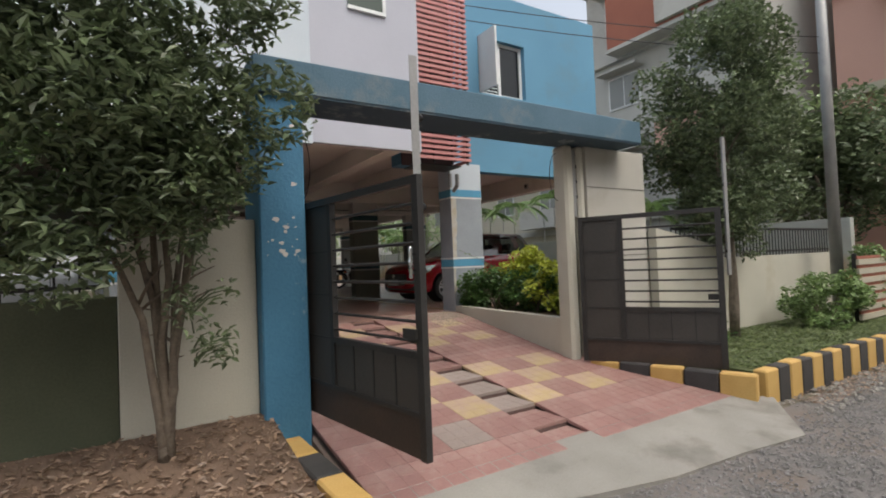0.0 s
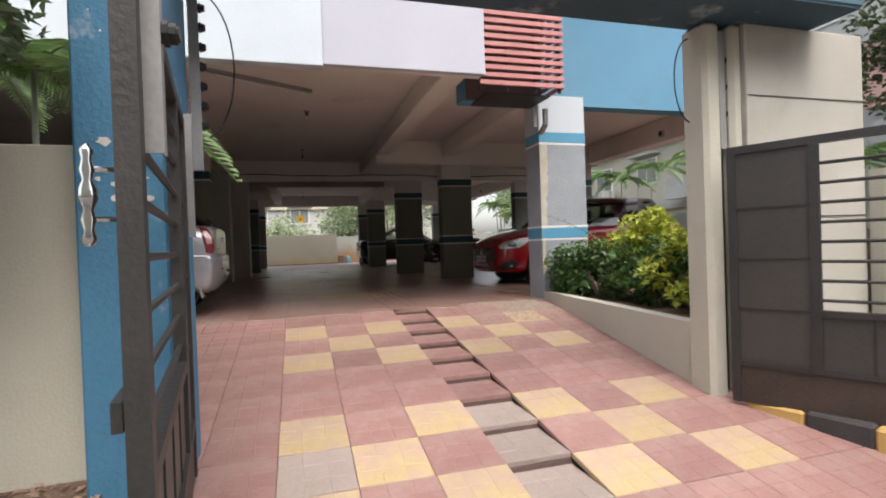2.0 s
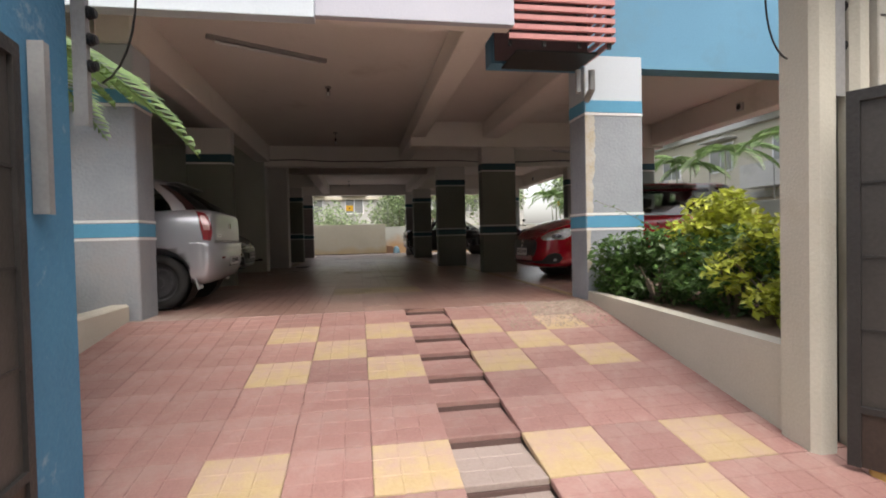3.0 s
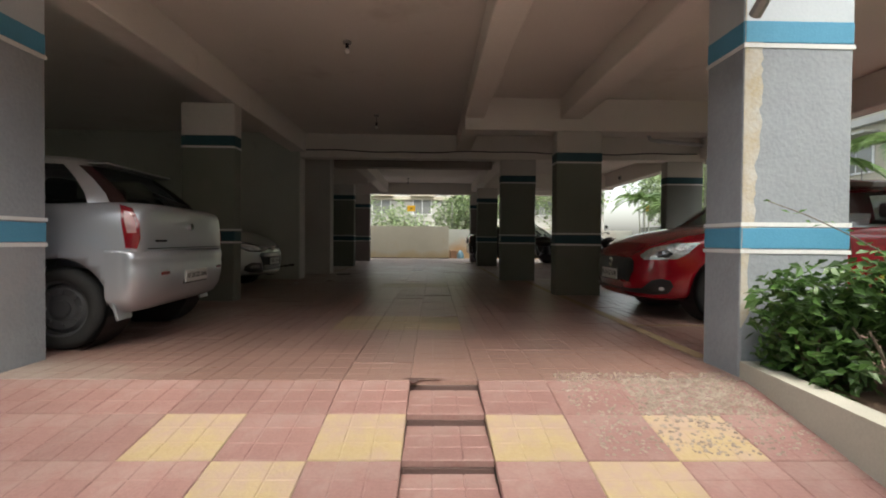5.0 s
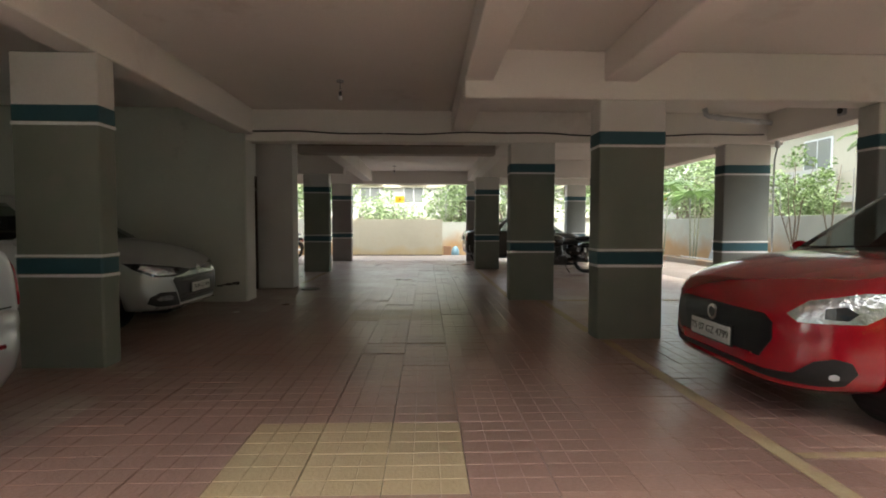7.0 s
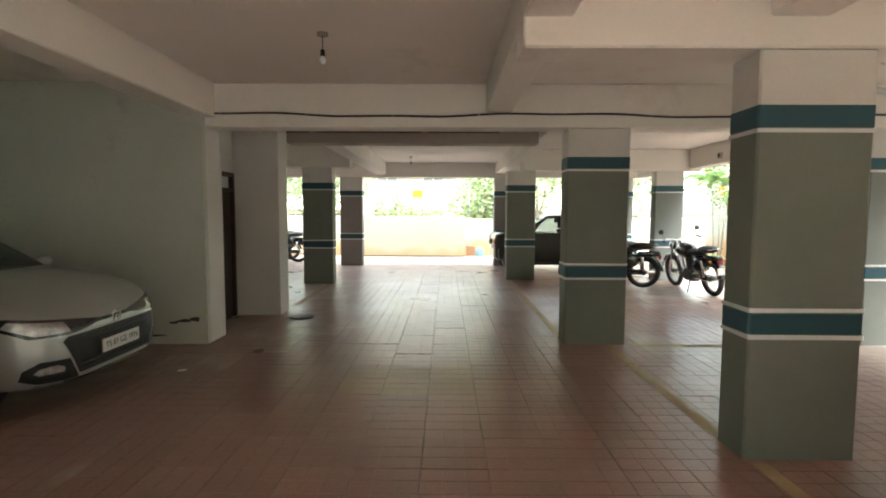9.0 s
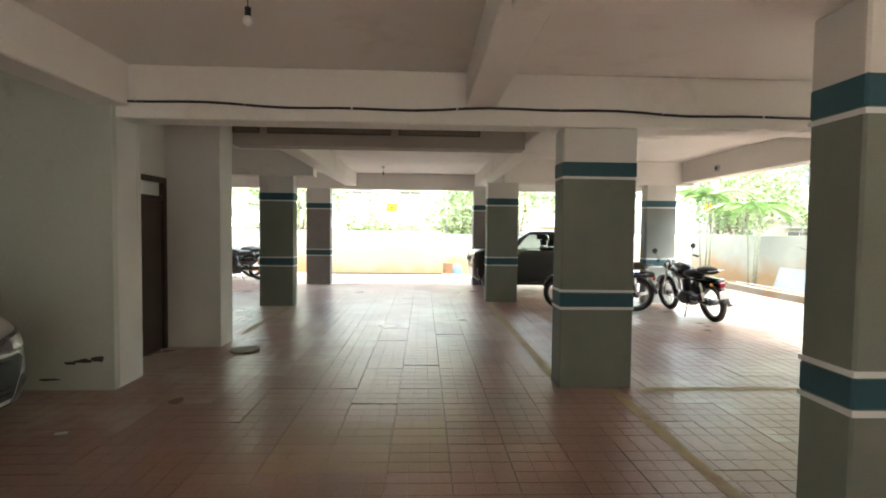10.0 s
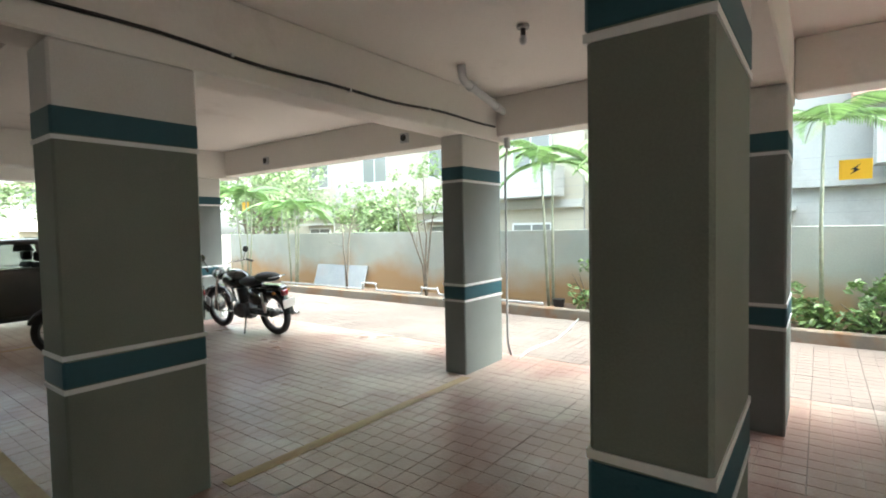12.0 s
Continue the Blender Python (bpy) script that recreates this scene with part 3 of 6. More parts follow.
def gate_leaf(name, place, turn, length, flip, label):
    """A steel gate leaf from its hinge along +x: a sheet panel by the hinge, bars, a lower sheet and a kick plate."""
    g = thing(name, label, "gate", place, turn, "gate leaves")
    h, w = 1.70, 0.045
    up = 0.45
    box("top_rail", 0, length, -w / 2, w / 2, h - 0.05, h, GATE, g)
    box("hinge_stile", 0, 0.05, -w / 2, w / 2, 0, h - 0.05, GATE, g)
    box("end_stile", length - 0.06, length, -w / 2, w / 2, 0, h - 0.05, GATE, g)
    box("mid_stile", up, up + 0.05, -w / 2, w / 2, 0.28, h - 0.05, GATE, g)
    box("sheet_panel", 0.05, up, -0.006, 0.006, 0.28, h - 0.05, GATE_SHEET, g, "dark grey steel sheet panel")
    for z in (0.62, 0.95, 1.28):
        box("panel_seam", 0.05, up, -0.012, 0.012, z, z + 0.012, GATE, g)
    box("lower_rail", up + 0.05, length - 0.06, -w / 2, w / 2, 0.60, 0.64, GATE, g)
    box("lower_panel", up + 0.05, length - 0.06, -0.006, 0.006, 0.28, 0.60, GATE_SHEET, g, "dark grey lower sheet")
    for k in range(1, 4):
        x = up + 0.05 + k * (length - up - 0.11) / 4
        box("panel_seam", x, x + 0.012, -0.012, 0.012, 0.28, 0.60, GATE, g)
    box("kick_rail", 0.05, length - 0.06, -w / 2, w / 2, 0.25, 0.28, GATE, g)
    box("kick_plate", 0.05, length - 0.06, -0.01, 0.01, 0.0, 0.25, RUST, g, "rusty brown kick plate")
    n = 8
    for k in range(n):
        z = 0.70 + k * (h - 0.05 - 0.70) / n
        part("bar", add_tube(bmesh.new(), [(up + 0.05, 0, z), (length - 0.06, 0, z)], 0.011, 6), GATE, g)
    box("latch", length - 0.16, length - 0.03, -0.05 * flip, -0.03 * flip, 0.72, 0.78, GATE, g, "dark steel latch plate")
    return g


gate_leaf("gate_leaf", (1.70, 4.10, 0.38), -82.0, 1.60, 1, "black steel gate leaf with bars and sheet panels, standing open")
gate_leaf("gate_leaf", (5.03, 4.16, 0.32), -62.5, 1.50, -1, "black steel gate leaf with bars, swung out over the kerb")


def fence_post(place, z0, z1, label, step=0.19):
    post = thing("fence_post", label, "fence post", place, 0, "electric fence posts")
    bm = bmesh.new()
    add_box(bm, -0.027, 0.027, -0.022, -0.018, z0, z1)
    add_box(bm, 0.018, 0.022, -0.018, 0.022, z0, z1)
    part("angle_iron", bm, GALV, post, "perforated grey angle iron")
    z = z0 + 0.25
    while step and z < z1 - 0.05:
        bm = bmesh.new()
        add_cylinder(bm, (0.035, 0, z), (1, 0, 0), 0.022, 0.05, 10, 0.005)
        add_cylinder(bm, (0.035, 0, z), (1, 0, 0), 0.028, 0.01, 10)
        part("insulator", bm, BLACK, post, "black fence insulator")
        z += step
    return post


fence_post((1.945, 2.60, 0), 1.645, 2.82, "grey perforated angle iron fence post with insulators, fixed to the gate", 0.55)
fence_post((5.75, 2.80, 0), 1.30, 2.75, "grey perforated angle iron fence post, fixed to the gate", 0.7)
fence_post((1.71, 4.52, 0), 1.9, 2.93, "angle iron fence post with black insulators beside the gate pillar", 0.11)
fence_post((1.705, 4.24, 0), 1.52, 2.14, "short grey perforated angle iron fixed to the gate pillar", 0)
fence_post((5.16, 4.33, 0), 2.05, 2.88, "angle iron fence post with insulators beside the gate post")


# ---- kerbs ----
def kerb(points, z0, z1, group, block=0.30, thick=0.14, start=0):
    """Painted kerb blocks along a line, yellow and black by turns."""
    n = start
    for (xa, ya), (xb, yb) in zip(points, points[1:]):
        length, angle = math.hypot(xb - xa, yb - ya), math.degrees(math.atan2(yb - ya, xb - xa))
        count = max(1, round(length / block))
        for k in range(count):
            a = (k + 0.02) * length / count
            x, y = xa + a * math.cos(radians(angle)), ya + a * math.sin(radians(angle))
            black = n % 2
            bm = add_box(bmesh.new(), 0.0, length / count - 0.008, 0, thick, z0, z1 + random.uniform(-0.012, 0.012), 0.015)
            ob = part("kerb_block", bm, KERB_BLACK if black else KERB_YELLOW)
            ob.matrix_world = pose(x, y, 0, 0, random.uniform(-0.8, 0.8), angle + random.uniform(-1, 1))
            tagged(ob, "black painted kerb block, scuffed" if black else "yellow painted kerb block, scuffed", "kerb", group)
            n += 1


kerb([(5.83, 2.52), (12.4, 2.50)], -0.05, 0.34, "verge kerb", 0.25)
kerb([(5.75, 2.55), (5.20, 4.15)], -0.05, 0.33, "verge kerb", 0.34)
kerb([(1.38, 3.94), (1.42, 2.62)], -0.05, 0.25, "soil bed kerb", 0.42, 0.19)
kerb([(1.38, 2.74), (-6.0, 2.72)], -0.05, 0.24, "soil bed kerb", 0.6, 0.14, 1)
wall("verge", 5.9, 14.0, 2.66, 4.29, -0.02, 0.30, GRASS, "grassy verge behind the painted kerb")

# flaked paint on the gate pillar, bare plaster showing
def flakes(x0, x1, z0, z1, y, n, seed):
    rr = random.Random(seed)
    bm = bmesh.new()
    for k in range(n):
        x, z, r = rr.uniform(x0, x1), rr.triangular(z0, z1, z0 + 0.35 * (z1 - z0)), 0.004 + 0.019 * rr.random() ** 2
        ring = [bm.verts.new((min(x1 + 0.02, x + r * 1.5 * rr.uniform(0.5, 1.2) * math.cos(a)), y - 0.00025 * k, z + r * rr.uniform(0.5, 1.2) * math.sin(a))) for a in np.linspace(0, 2 * math.pi, 10)[:-1]]
        bm.faces.new(ring)
    return part("flaked_paint", bm, WHITE, kind="stuff", label="white flaked patches in the blue pillar paint")


flakes(1.35, 1.60, 1.5, 2.05, 3.9475, 17, 61)
flakes(1.35, 1.60, 2.05, 2.75, 3.947, 6, 62)


# ---- vehicles ----
def paint(name, colour, metal=0.0, rough=0.35):
    return plain(name, colour, rough, metal, 0.8)


CARGLASS = glass("car_glass", (0.70, 0.74, 0.72), 0.72)
LAMPGLASS = plain("lamp_lens", (0.55, 0.56, 0.57), 0.12, 0.35, 1.0)
LAMPDARK = plain("lamp_housing", (0.05, 0.05, 0.055), 0.2, 0.5, 1.0)
REDLAMP = plain("red_lamp_lens", (0.20, 0.008, 0.014), 0.15, 0.0, 1.0)
CLEARLAMP = plain("pinkish_lamp_lens", (0.55, 0.33, 0.33), 0.12, 0.2, 1.0)
MAROON = plain("maroon_lens", (0.018, 0.0015, 0.003), 0.35, 0.0, 0.3)
CHROME = plain("chrome", (0.7, 0.7, 0.7), 0.12, 1.0)
ALLOY = plain("alloy", (0.55, 0.55, 0.56), 0.3, 0.7)
STEELWHEEL = plain("dark_steel_wheel", (0.085, 0.085, 0.09), 0.45, 0.3)
CABINDARK = plain("dark_cabin_cloth", (0.02, 0.02, 0.022), 0.9)
PLATE = plain("white_number_plate", (0.6, 0.6, 0.58), 0.5)
INK = plain("black_lettering", (0.01, 0.01, 0.01), 0.6)


def add_lathe(bm, profile, centre, sides=36):
    """Turns (radius, y) pairs about the y axis through centre."""
    rings = [[bm.verts.new((centre[0] + r * math.cos(a), centre[1] + y, centre[2] + r * math.sin(a))) for a in [2 * math.pi * k / sides for k in range(sides)]] for r, y in profile]
    for a, b in zip(rings, rings[1:]):
        for k in range(sides):
            bm.faces.new((a[k], a[(k + 1) % sides], b[(k + 1) % sides], b[k]))
    return rings


def wheel(parent, x, y, r, side, alloy=True):
    """A wheel as part of a vehicle, with its outer face towards side * y."""
    tyre = part("wheel", bmesh.new(), RUBBER, parent)
    bm = bmesh.new()
    w = 0.095
    add_lathe(bm, [(r * 0.66, w * 0.75), (r * 0.70, w), (r * 0.90, w), (r * 0.985, w * 0.75), (r, w * 0.35), (r, -w * 0.35), (r * 0.985, -w * 0.75), (r * 0.9, -w), (r * 0.66, -w)], (x, y, r))
    part("tyre", bm, RUBBER, tyre, "black rubber tyre", smooth=True)
    bm = bmesh.new()
    s = side
    add_lathe(bm, [(r * 0.70, s * 0.075), (r * 0.67, s * 0.082), (r * 0.62, s * 0.075), (r * 0.60, s * 0.02), (r * 0.58, -s * 0.05)], (x, y, r))
    for k in range(10 if alloy else 0):
        a = 2 * math.pi * (k // 2) / 5 + (0.22 if k % 2 else -0.22) + 0.3
        inner, outer = Vector((x + 0.055 * math.cos(a), y + s * 0.055, r + 0.055 * math.sin(a))), Vector((x + r * 0.63 * math.cos(a), y + s * 0.066, r + r * 0.63 * math.sin(a)))
        add_tube(bm, [inner, outer], [0.02, 0.013], 6)
    add_cylinder(bm, (x, y + s * 0.05, r), (0, 1, 0), 0.062, 0.04, 20, 0.006)
    if not alloy:
        made = add_lathe(bm, [(r * 0.6, s * 0.03), (r * 0.5, s * 0.06), (r * 0.32, s * 0.045), (0.05, s * 0.05)], (x, y, r))
        for k in range(8):
            a = k * math.pi / 4
            add_cylinder(bm, (x + r * 0.42 * math.cos(a), y + s * 0.056, r + r * 0.42 * math.sin(a)), (0, 1, 0), 0.02, 0.02, 10)
    part("rim", bm, ALLOY if alloy else STEELWHEEL, tyre, "silver alloy rim with ten slim spokes" if alloy else "dark steel rim with round holes", smooth=False)
    bm = bmesh.new()
    add_cylinder(bm, (x, y - s * 0.02, r), (0, 1, 0), r * 0.5, 0.03, 24)
    part("brake_disc", bm, STEELWHEEL, tyre)
    return tyre


class Shell:
    """The shape of a car's body, onto which lamps, grilles and seams are laid."""

    def __init__(self, ob):
        from mathutils.bvhtree import BVHTree
        bm = bmesh.new()
        bm.from_mesh(ob.data)
        self.tree = BVHTree.FromBMesh(bm)
        bm.free()

    def patch(self, name, outline, angle, material, parent, proud=0.006, sink=0.02, label="", cuts=3, mirror=False, lift=0.0):
        """A pad that follows the body: its outline (sideways, up) is seen from the horizontal direction angle, 0 being ahead."""
        for sign in ((1, -1) if mirror else (1,)):
            way = Vector((math.cos(radians(angle)), sign * math.sin(radians(angle)), 0))
            side = Vector((-math.sin(radians(angle)), sign * math.cos(radians(angle)), 0))
            bm = bmesh.new()
            bm.faces.new([bm.verts.new(s * side + Vector((0, 0, z))) for s, z in outline])
            bmesh.ops.triangulate(bm, faces=bm.faces)
            for _ in range(cuts):
                long = [e for e in bm.edges if e.calc_length() > 0.06]
                if long:
                    bmesh.ops.subdivide_edges(bm, edges=long, cuts=1)
                    bmesh.ops.triangulate(bm, faces=bm.faces)
            for v in bm.verts:
                hit = self.tree.ray_cast(v.co + way * 6, -way)[0]
                v.co = (hit if hit else v.co + way * 1.5) + way * proud + Vector((0, 0, lift))
            ret = bmesh.ops.extrude_face_region(bm, geom=bm.faces[:])
            for v in [g for g in ret["geom"] if isinstance(g, bmesh.types.BMVert)]:
                v.co -= way * (proud + sink)
            part(name, bm, material, parent, label)


def build_car(name, label, place, turn, s, body_paint, alloy=True, group="parked cars"):
    """A small car, ahead being +x. s: its sizes and profile."""
    car = thing(name, label, "car", place, turn, group)
    L, W, H, R = s["L"] / 2, s["W"] / 2, s["H"], s["R"]
    bm = bmesh.new()
    rings = []
    for x, w, zb, zs, zt, crown in s["stations"]:
        half = [(0, zb), (0.78 * w, zb), (0.93 * w, zb + 0.05), (0.985 * w, zb + 0.16), (w, (zb + zs) / 2 + 0.04), (0.985 * w, zs), (0.93 * w, zt - 0.02), (0.80 * w, zt), (0.45 * w, zt + crown * 0.8), (0, zt + crown)]
        pts = [(x, y * W, z) for y, z in half] + [(x, -y * W, z) for y, z in half[-2:0:-1]]
        rings.append([bm.verts.new(p) for p in pts])
    n = len(rings[0])
    for a, b in zip(rings, rings[1:]):
        for k in range(n):
            bm.faces.new((a[k], a[(k + 1) % n], b[(k + 1) % n], b[k]))
    bm.faces.new(rings[0]), bm.faces.new(rings[-1][::-1])
    body = part("body", bm, body_paint, car, smooth=True)
    sub = body.modifiers.new("sub", "SUBSURF")
    sub.levels = sub.render_levels = 2
    cut = bmesh.new()
    for ax in s["axles"]:
        for side in (1, -1):
            add_cylinder(cut, (ax, side * (W - 0.02), R + 0.015), (0, 1, 0), R + 0.055, 0.44, 40)
    cutter = part("cutter", cut, BLACK)
    cutter.matrix_world = car.matrix_world
    boolean = body.modifiers.new("cut", "BOOLEAN")
    boolean.object, boolean.operation, boolean.solver = cutter, "DIFFERENCE", "EXACT"
    bpy.context.view_layer.update()
    solid = bpy.data.meshes.new_from_object(body.evaluated_get(bpy.context.evaluated_depsgraph_get()))
    body.modifiers.clear()
    body.data = solid
    solid.materials.clear()
    solid.materials.append(body_paint)
    bpy.data.objects.remove(cutter)
    for f in solid.polygons:
        f.use_smooth = f.area > 1e-6 and not any(math.hypot(f.center.x - ax, f.center.z - R - 0.015) < R + 0.052 for ax in s["axles"])
    for ax in s["axles"]:
        for side in (1, -1):
            bm = bmesh.new()
            rings = add_lathe(bm, [(R + 0.05, side * 0.14), (R + 0.05, -side * 0.2), (0.05, -side * 0.2)], (ax, side * (W - 0.16), R + 0.015), 32)
            part("wheel_arch", bm, BLACK, car, "black wheel arch liner")
            wheel(car, ax, side * (W - 0.125), R, side, alloy)
    # cabin: rings of a rounded rectangle from belt to roof
    g = s["cabin"]
    N = 56
    levels = [0.0, 0.06, 0.3, 0.6, 0.9, 1.0]
    rings = []
    bm_body, bm_roof, bm_glass = bmesh.new(), bmesh.new(), {"windscreen": bmesh.new(), "rear_window": bmesh.new(), "side_window": bmesh.new(), "side_window_far": bmesh.new()}
    if s.get("pillar_lamp"):
        bm_glass["pillar_lamp"] = bmesh.new()

    def ring(u, shrink=1.0, z=None):
        xf, xr = g["front"][0] + (g["front"][1] - g["front"][0]) * u, g["rear"][0] + (g["rear"][1] - g["rear"][0]) * u ** 1.4
        b = (g["half"][0] + (g["half"][1] - g["half"][0]) * u ** 1.2) * shrink
        xc, a = (xf + xr) / 2, (xf - xr) / 2 * shrink
        zz = g["z"][0] + (g["z"][1] - g["z"][0]) * u if z is None else z
        out = []
        for k in range(N):
            t = 2 * math.pi * k / N
            c, q = math.cos(t), math.sin(t)
            out.append(Vector((xc + a * math.copysign(abs(c) ** 0.42, c), b * math.copysign(abs(q) ** 0.42, q), zz)))
        return out

    coords = [ring(u) for u in levels] + [ring(1.0, 0.93, g["z"][1] + 0.03), ring(1.0, 0.6, g["z"][1] + 0.05), ring(1.0, 0.05, g["z"][1] + 0.055)]
    for i in range(len(coords) - 1):
        for k in range(N):
            quad = [coords[i][k], coords[i][(k + 1) % N], coords[i + 1][(k + 1) % N], coords[i + 1][k]]
            mid = sum(quad, Vector()) / 4
            target = bm_roof if i >= 5 else bm_body
            if 1 <= i <= 3:
                t = (k + 0.5) / N * 360
                t = min(t, 360 - t)
                if t < 38:
                    target = bm_glass["windscreen"]
                elif t > 145:
                    target = bm_glass["rear_window"]
                elif "pillar_lamp" in bm_glass and t > 136:
                    target = bm_glass["pillar_lamp"]
                elif 52 < t < 138 and not any(abs(mid.x - p) < 0.045 for p in g["pillars"]) and coords[0][k].x > g["last"]:
                    target = bm_glass["side_window" if mid.y > 0 else "side_window_far"]
            target.faces.new([target.verts.new(q) for q in quad])
    for b in (bm_body, bm_roof, *bm_glass.values()):
        bmesh.ops.remove_doubles(b, verts=b.verts, dist=0.0005)
    part("cabin_frame", bm_body, s.get("pillar_paint", body_paint), car, smooth=True)
    part("roof", bm_roof, body_paint, car, smooth=True)
    for key, b in bm_glass.items():
        key = key.replace("_far", "")
        if key == "pillar_lamp":
            part(key, b, MAROON, car, "dark maroon lens running up the rear pillars", smooth=True)
            continue
        part(key, b, CARGLASS, car, "dark tinted " + key.replace("_", " "), smooth=True)
    for x, y in ((0.25, 0.36), (0.25, -0.36), (-0.75, 0.36), (-0.75, -0.36)):
        bm = bmesh.new()
        add_box(bm, x - 0.2, x + 0.25, y - 0.25, y + 0.25, 0.3, 0.62, 0.05)
        add_box(bm, x - 0.32, x - 0.18, y - 0.24, y + 0.24, 0.5, 1.08, 0.05)
        add_box(bm, x - 0.32, x - 0.2, y - 0.12, y + 0.12, 1.1, 1.26, 0.03)
        part("seat", bm, CABINDARK, car, "dark cloth seat")
    box("dashboard", 0.62, g["front"][0] - 0.08, -W * 0.8, W * 0.8, g["z"][0] - 0.12, g["z"][0] - 0.015, CABINDARK, car, "", 0.03)
    box("steering_wheel", 0.5, 0.53, 0.2, 0.55, g["z"][0] - 0.08, g["z"][0] + 0.12, CABINDARK, car, "", 0.012)
    for side in (1, -1):
        bm = bmesh.new()
        add_ball(bm, (g["front"][0] - 0.42, side * (W + 0.08), g["z"][0] + 0.02), (0.05, 0.10, 0.055))
        add_box(bm, g["front"][0] - 0.41, g["front"][0] - 0.34, side * (W + 0.01) - 0.06, side * (W + 0.01) + 0.06, g["z"][0] - 0.05, g["z"][0] - 0.02)
        part("mirror", bm, body_paint, car, smooth=True)
        box("sill", s["axles"][1] + R + 0.08, s["axles"][0] - R - 0.08, side * (W - 0.06) - 0.03, side * (W - 0.06) + 0.03, s["sill"], s["sill"] + 0.07, BLACK, car, "black lower sill", 0.01)
    shell = Shell(body)
    for x in s["seams"]:
        shell.patch("door_seam", [(-x - 0.004, s["sill"] + 0.1), (-x + 0.004, s["sill"] + 0.1), (-x + 0.004, g["z"][0] - 0.05), (-x - 0.004, g["z"][0] - 0.05)], 90, BLACK, car, 0.002, 0.003, mirror=True)
    for x in s["handles"]:
        shell.patch("door_handle", [(-x - 0.08, 0.83), (-x + 0.08, 0.83), (-x + 0.08, 0.86), (-x - 0.08, 0.86)], 90, body_paint, car, 0.025, 0.0, mirror=True)
    return car, shell


def number_plate(car, shell, angle, z, text, x, w=0.5, h=0.115):
    """A flat white plate with black characters, facing the way angle (0 ahead, 180 behind)."""
    sign = 1 if angle == 0 else -1
    box("number_plate", min(x, x + sign * 0.012), max(x, x + sign * 0.012), -w / 2, w / 2, z - h / 2, z + h / 2, PLATE, car, "white number plate with black characters", 0.003)
    box("plate_holder", min(x - sign * 0.012, x - sign * 0.002), max(x - sign * 0.012, x - sign * 0.002), -w / 2 - 0.012, w / 2 + 0.012, z - h / 2 - 0.012, z + h / 2 + 0.012, BLACK, car)
    curve = bpy.data.curves.new("plate_text", "FONT")
    curve.body, curve.size, curve.align_x, curve.align_y, curve.extrude = text, h * 0.62, "CENTER", "CENTER", 0.0008
    tmp = new("tmp", curve)
    bpy.context.view_layer.update()
    data = bpy.data.meshes.new_from_object(tmp.evaluated_get(bpy.context.evaluated_depsgraph_get()))
    bpy.data.objects.remove(tmp)
    data.materials.clear()
    data.materials.append(INK)
    ob = new("plate_lettering", data)
    ob.parent = car
    ob.matrix_local = pose(x + sign * 0.0135, 0, z, 90, 0, 90 * sign)


HATCH = {"L": 3.84, "W": 1.735, "H": 1.53, "R": 0.31, "axles": (1.12, -1.32), "sill": 0.22, "seams": (0.86, -0.16, -1.0), "handles": (0.0, -0.9),
         "stations": [(-1.92, 0.70, 0.42, 0.70, 0.86, 0.02), (-1.88, 0.86, 0.34, 0.76, 0.98, 0.02), (-1.7, 0.955, 0.28, 0.84, 1.02, 0.02), (-1.3, 1.0, 0.2, 0.86, 1.03, 0.02), (-0.6, 0.985, 0.19, 0.84, 1.01, 0.02), (0.3, 0.98, 0.19, 0.82, 0.99, 0.02),
                      (0.9, 0.99, 0.2, 0.82, 0.975, 0.04), (1.3, 0.985, 0.2, 0.79, 0.915, 0.055), (1.62, 0.93, 0.19, 0.72, 0.835, 0.05), (1.80, 0.83, 0.2, 0.62, 0.745, 0.035), (1.90, 0.66, 0.22, 0.50, 0.64, 0.02), (1.925, 0.5, 0.26, 0.42, 0.54, 0.01)],
         "cabin": {"front": (1.0, 0.18), "rear": (-1.80, -1.50), "half": (0.775, 0.56), "z": (0.97, 1.455), "pillars": (-0.18, -1.02), "last": -1.32}}

FACETED = surface("faceted_clear_lamp", (0.35, 0.36, 0.37), (0.75, 0.76, 0.77), 0.12, 14, 30, 1.0, metal=0.7)
RED = paint("red_car_paint", (0.30, 0.002, 0.012), 0.0, 0.22)
REDHATCH = dict(HATCH, axles=(1.06, -1.36), pillar_paint=plain("gloss_black_pillar", (0.01, 0.01, 0.01), 0.2, 0.0, 1.0))
REDHATCH["cabin"] = dict(HATCH["cabin"], front=(1.03, 0.34))
car, shell = build_car("car", "bright red hatchback car parked beside a pillar", (7.37, 9.99, SLAB), 180, REDHATCH, RED)
shell.patch("headlamp", [(-0.80, 0.665), (-0.74, 0.625), (-0.45, 0.635), (-0.37, 0.69), (-0.29, 0.80), (-0.46, 0.80), (-0.70, 0.745)], 42, FACETED, car, 0.008, 0.02, "clear angular headlamp", mirror=True)
shell.patch("lamp_reflector", [(-0.62, 0.655), (-0.52, 0.65), (-0.48, 0.69), (-0.53, 0.725), (-0.62, 0.71)], 42, LAMPDARK, car, 0.011, 0.0, "dark reflector in the headlamp", mirror=True)
shell.patch("grille", [(-0.46, 0.64), (-0.53, 0.60), (-0.54, 0.50), (-0.46, 0.385), (0.46, 0.385), (0.54, 0.50), (0.53, 0.60), (0.46, 0.64)], 0, BLACK, car, 0.006, 0.02, "black front grille")
shell.patch("grille_trim", [(-0.40, 0.375), (0.40, 0.375), (0.40, 0.395), (-0.40, 0.395)], 0, RED, car, 0.018, 0.02)
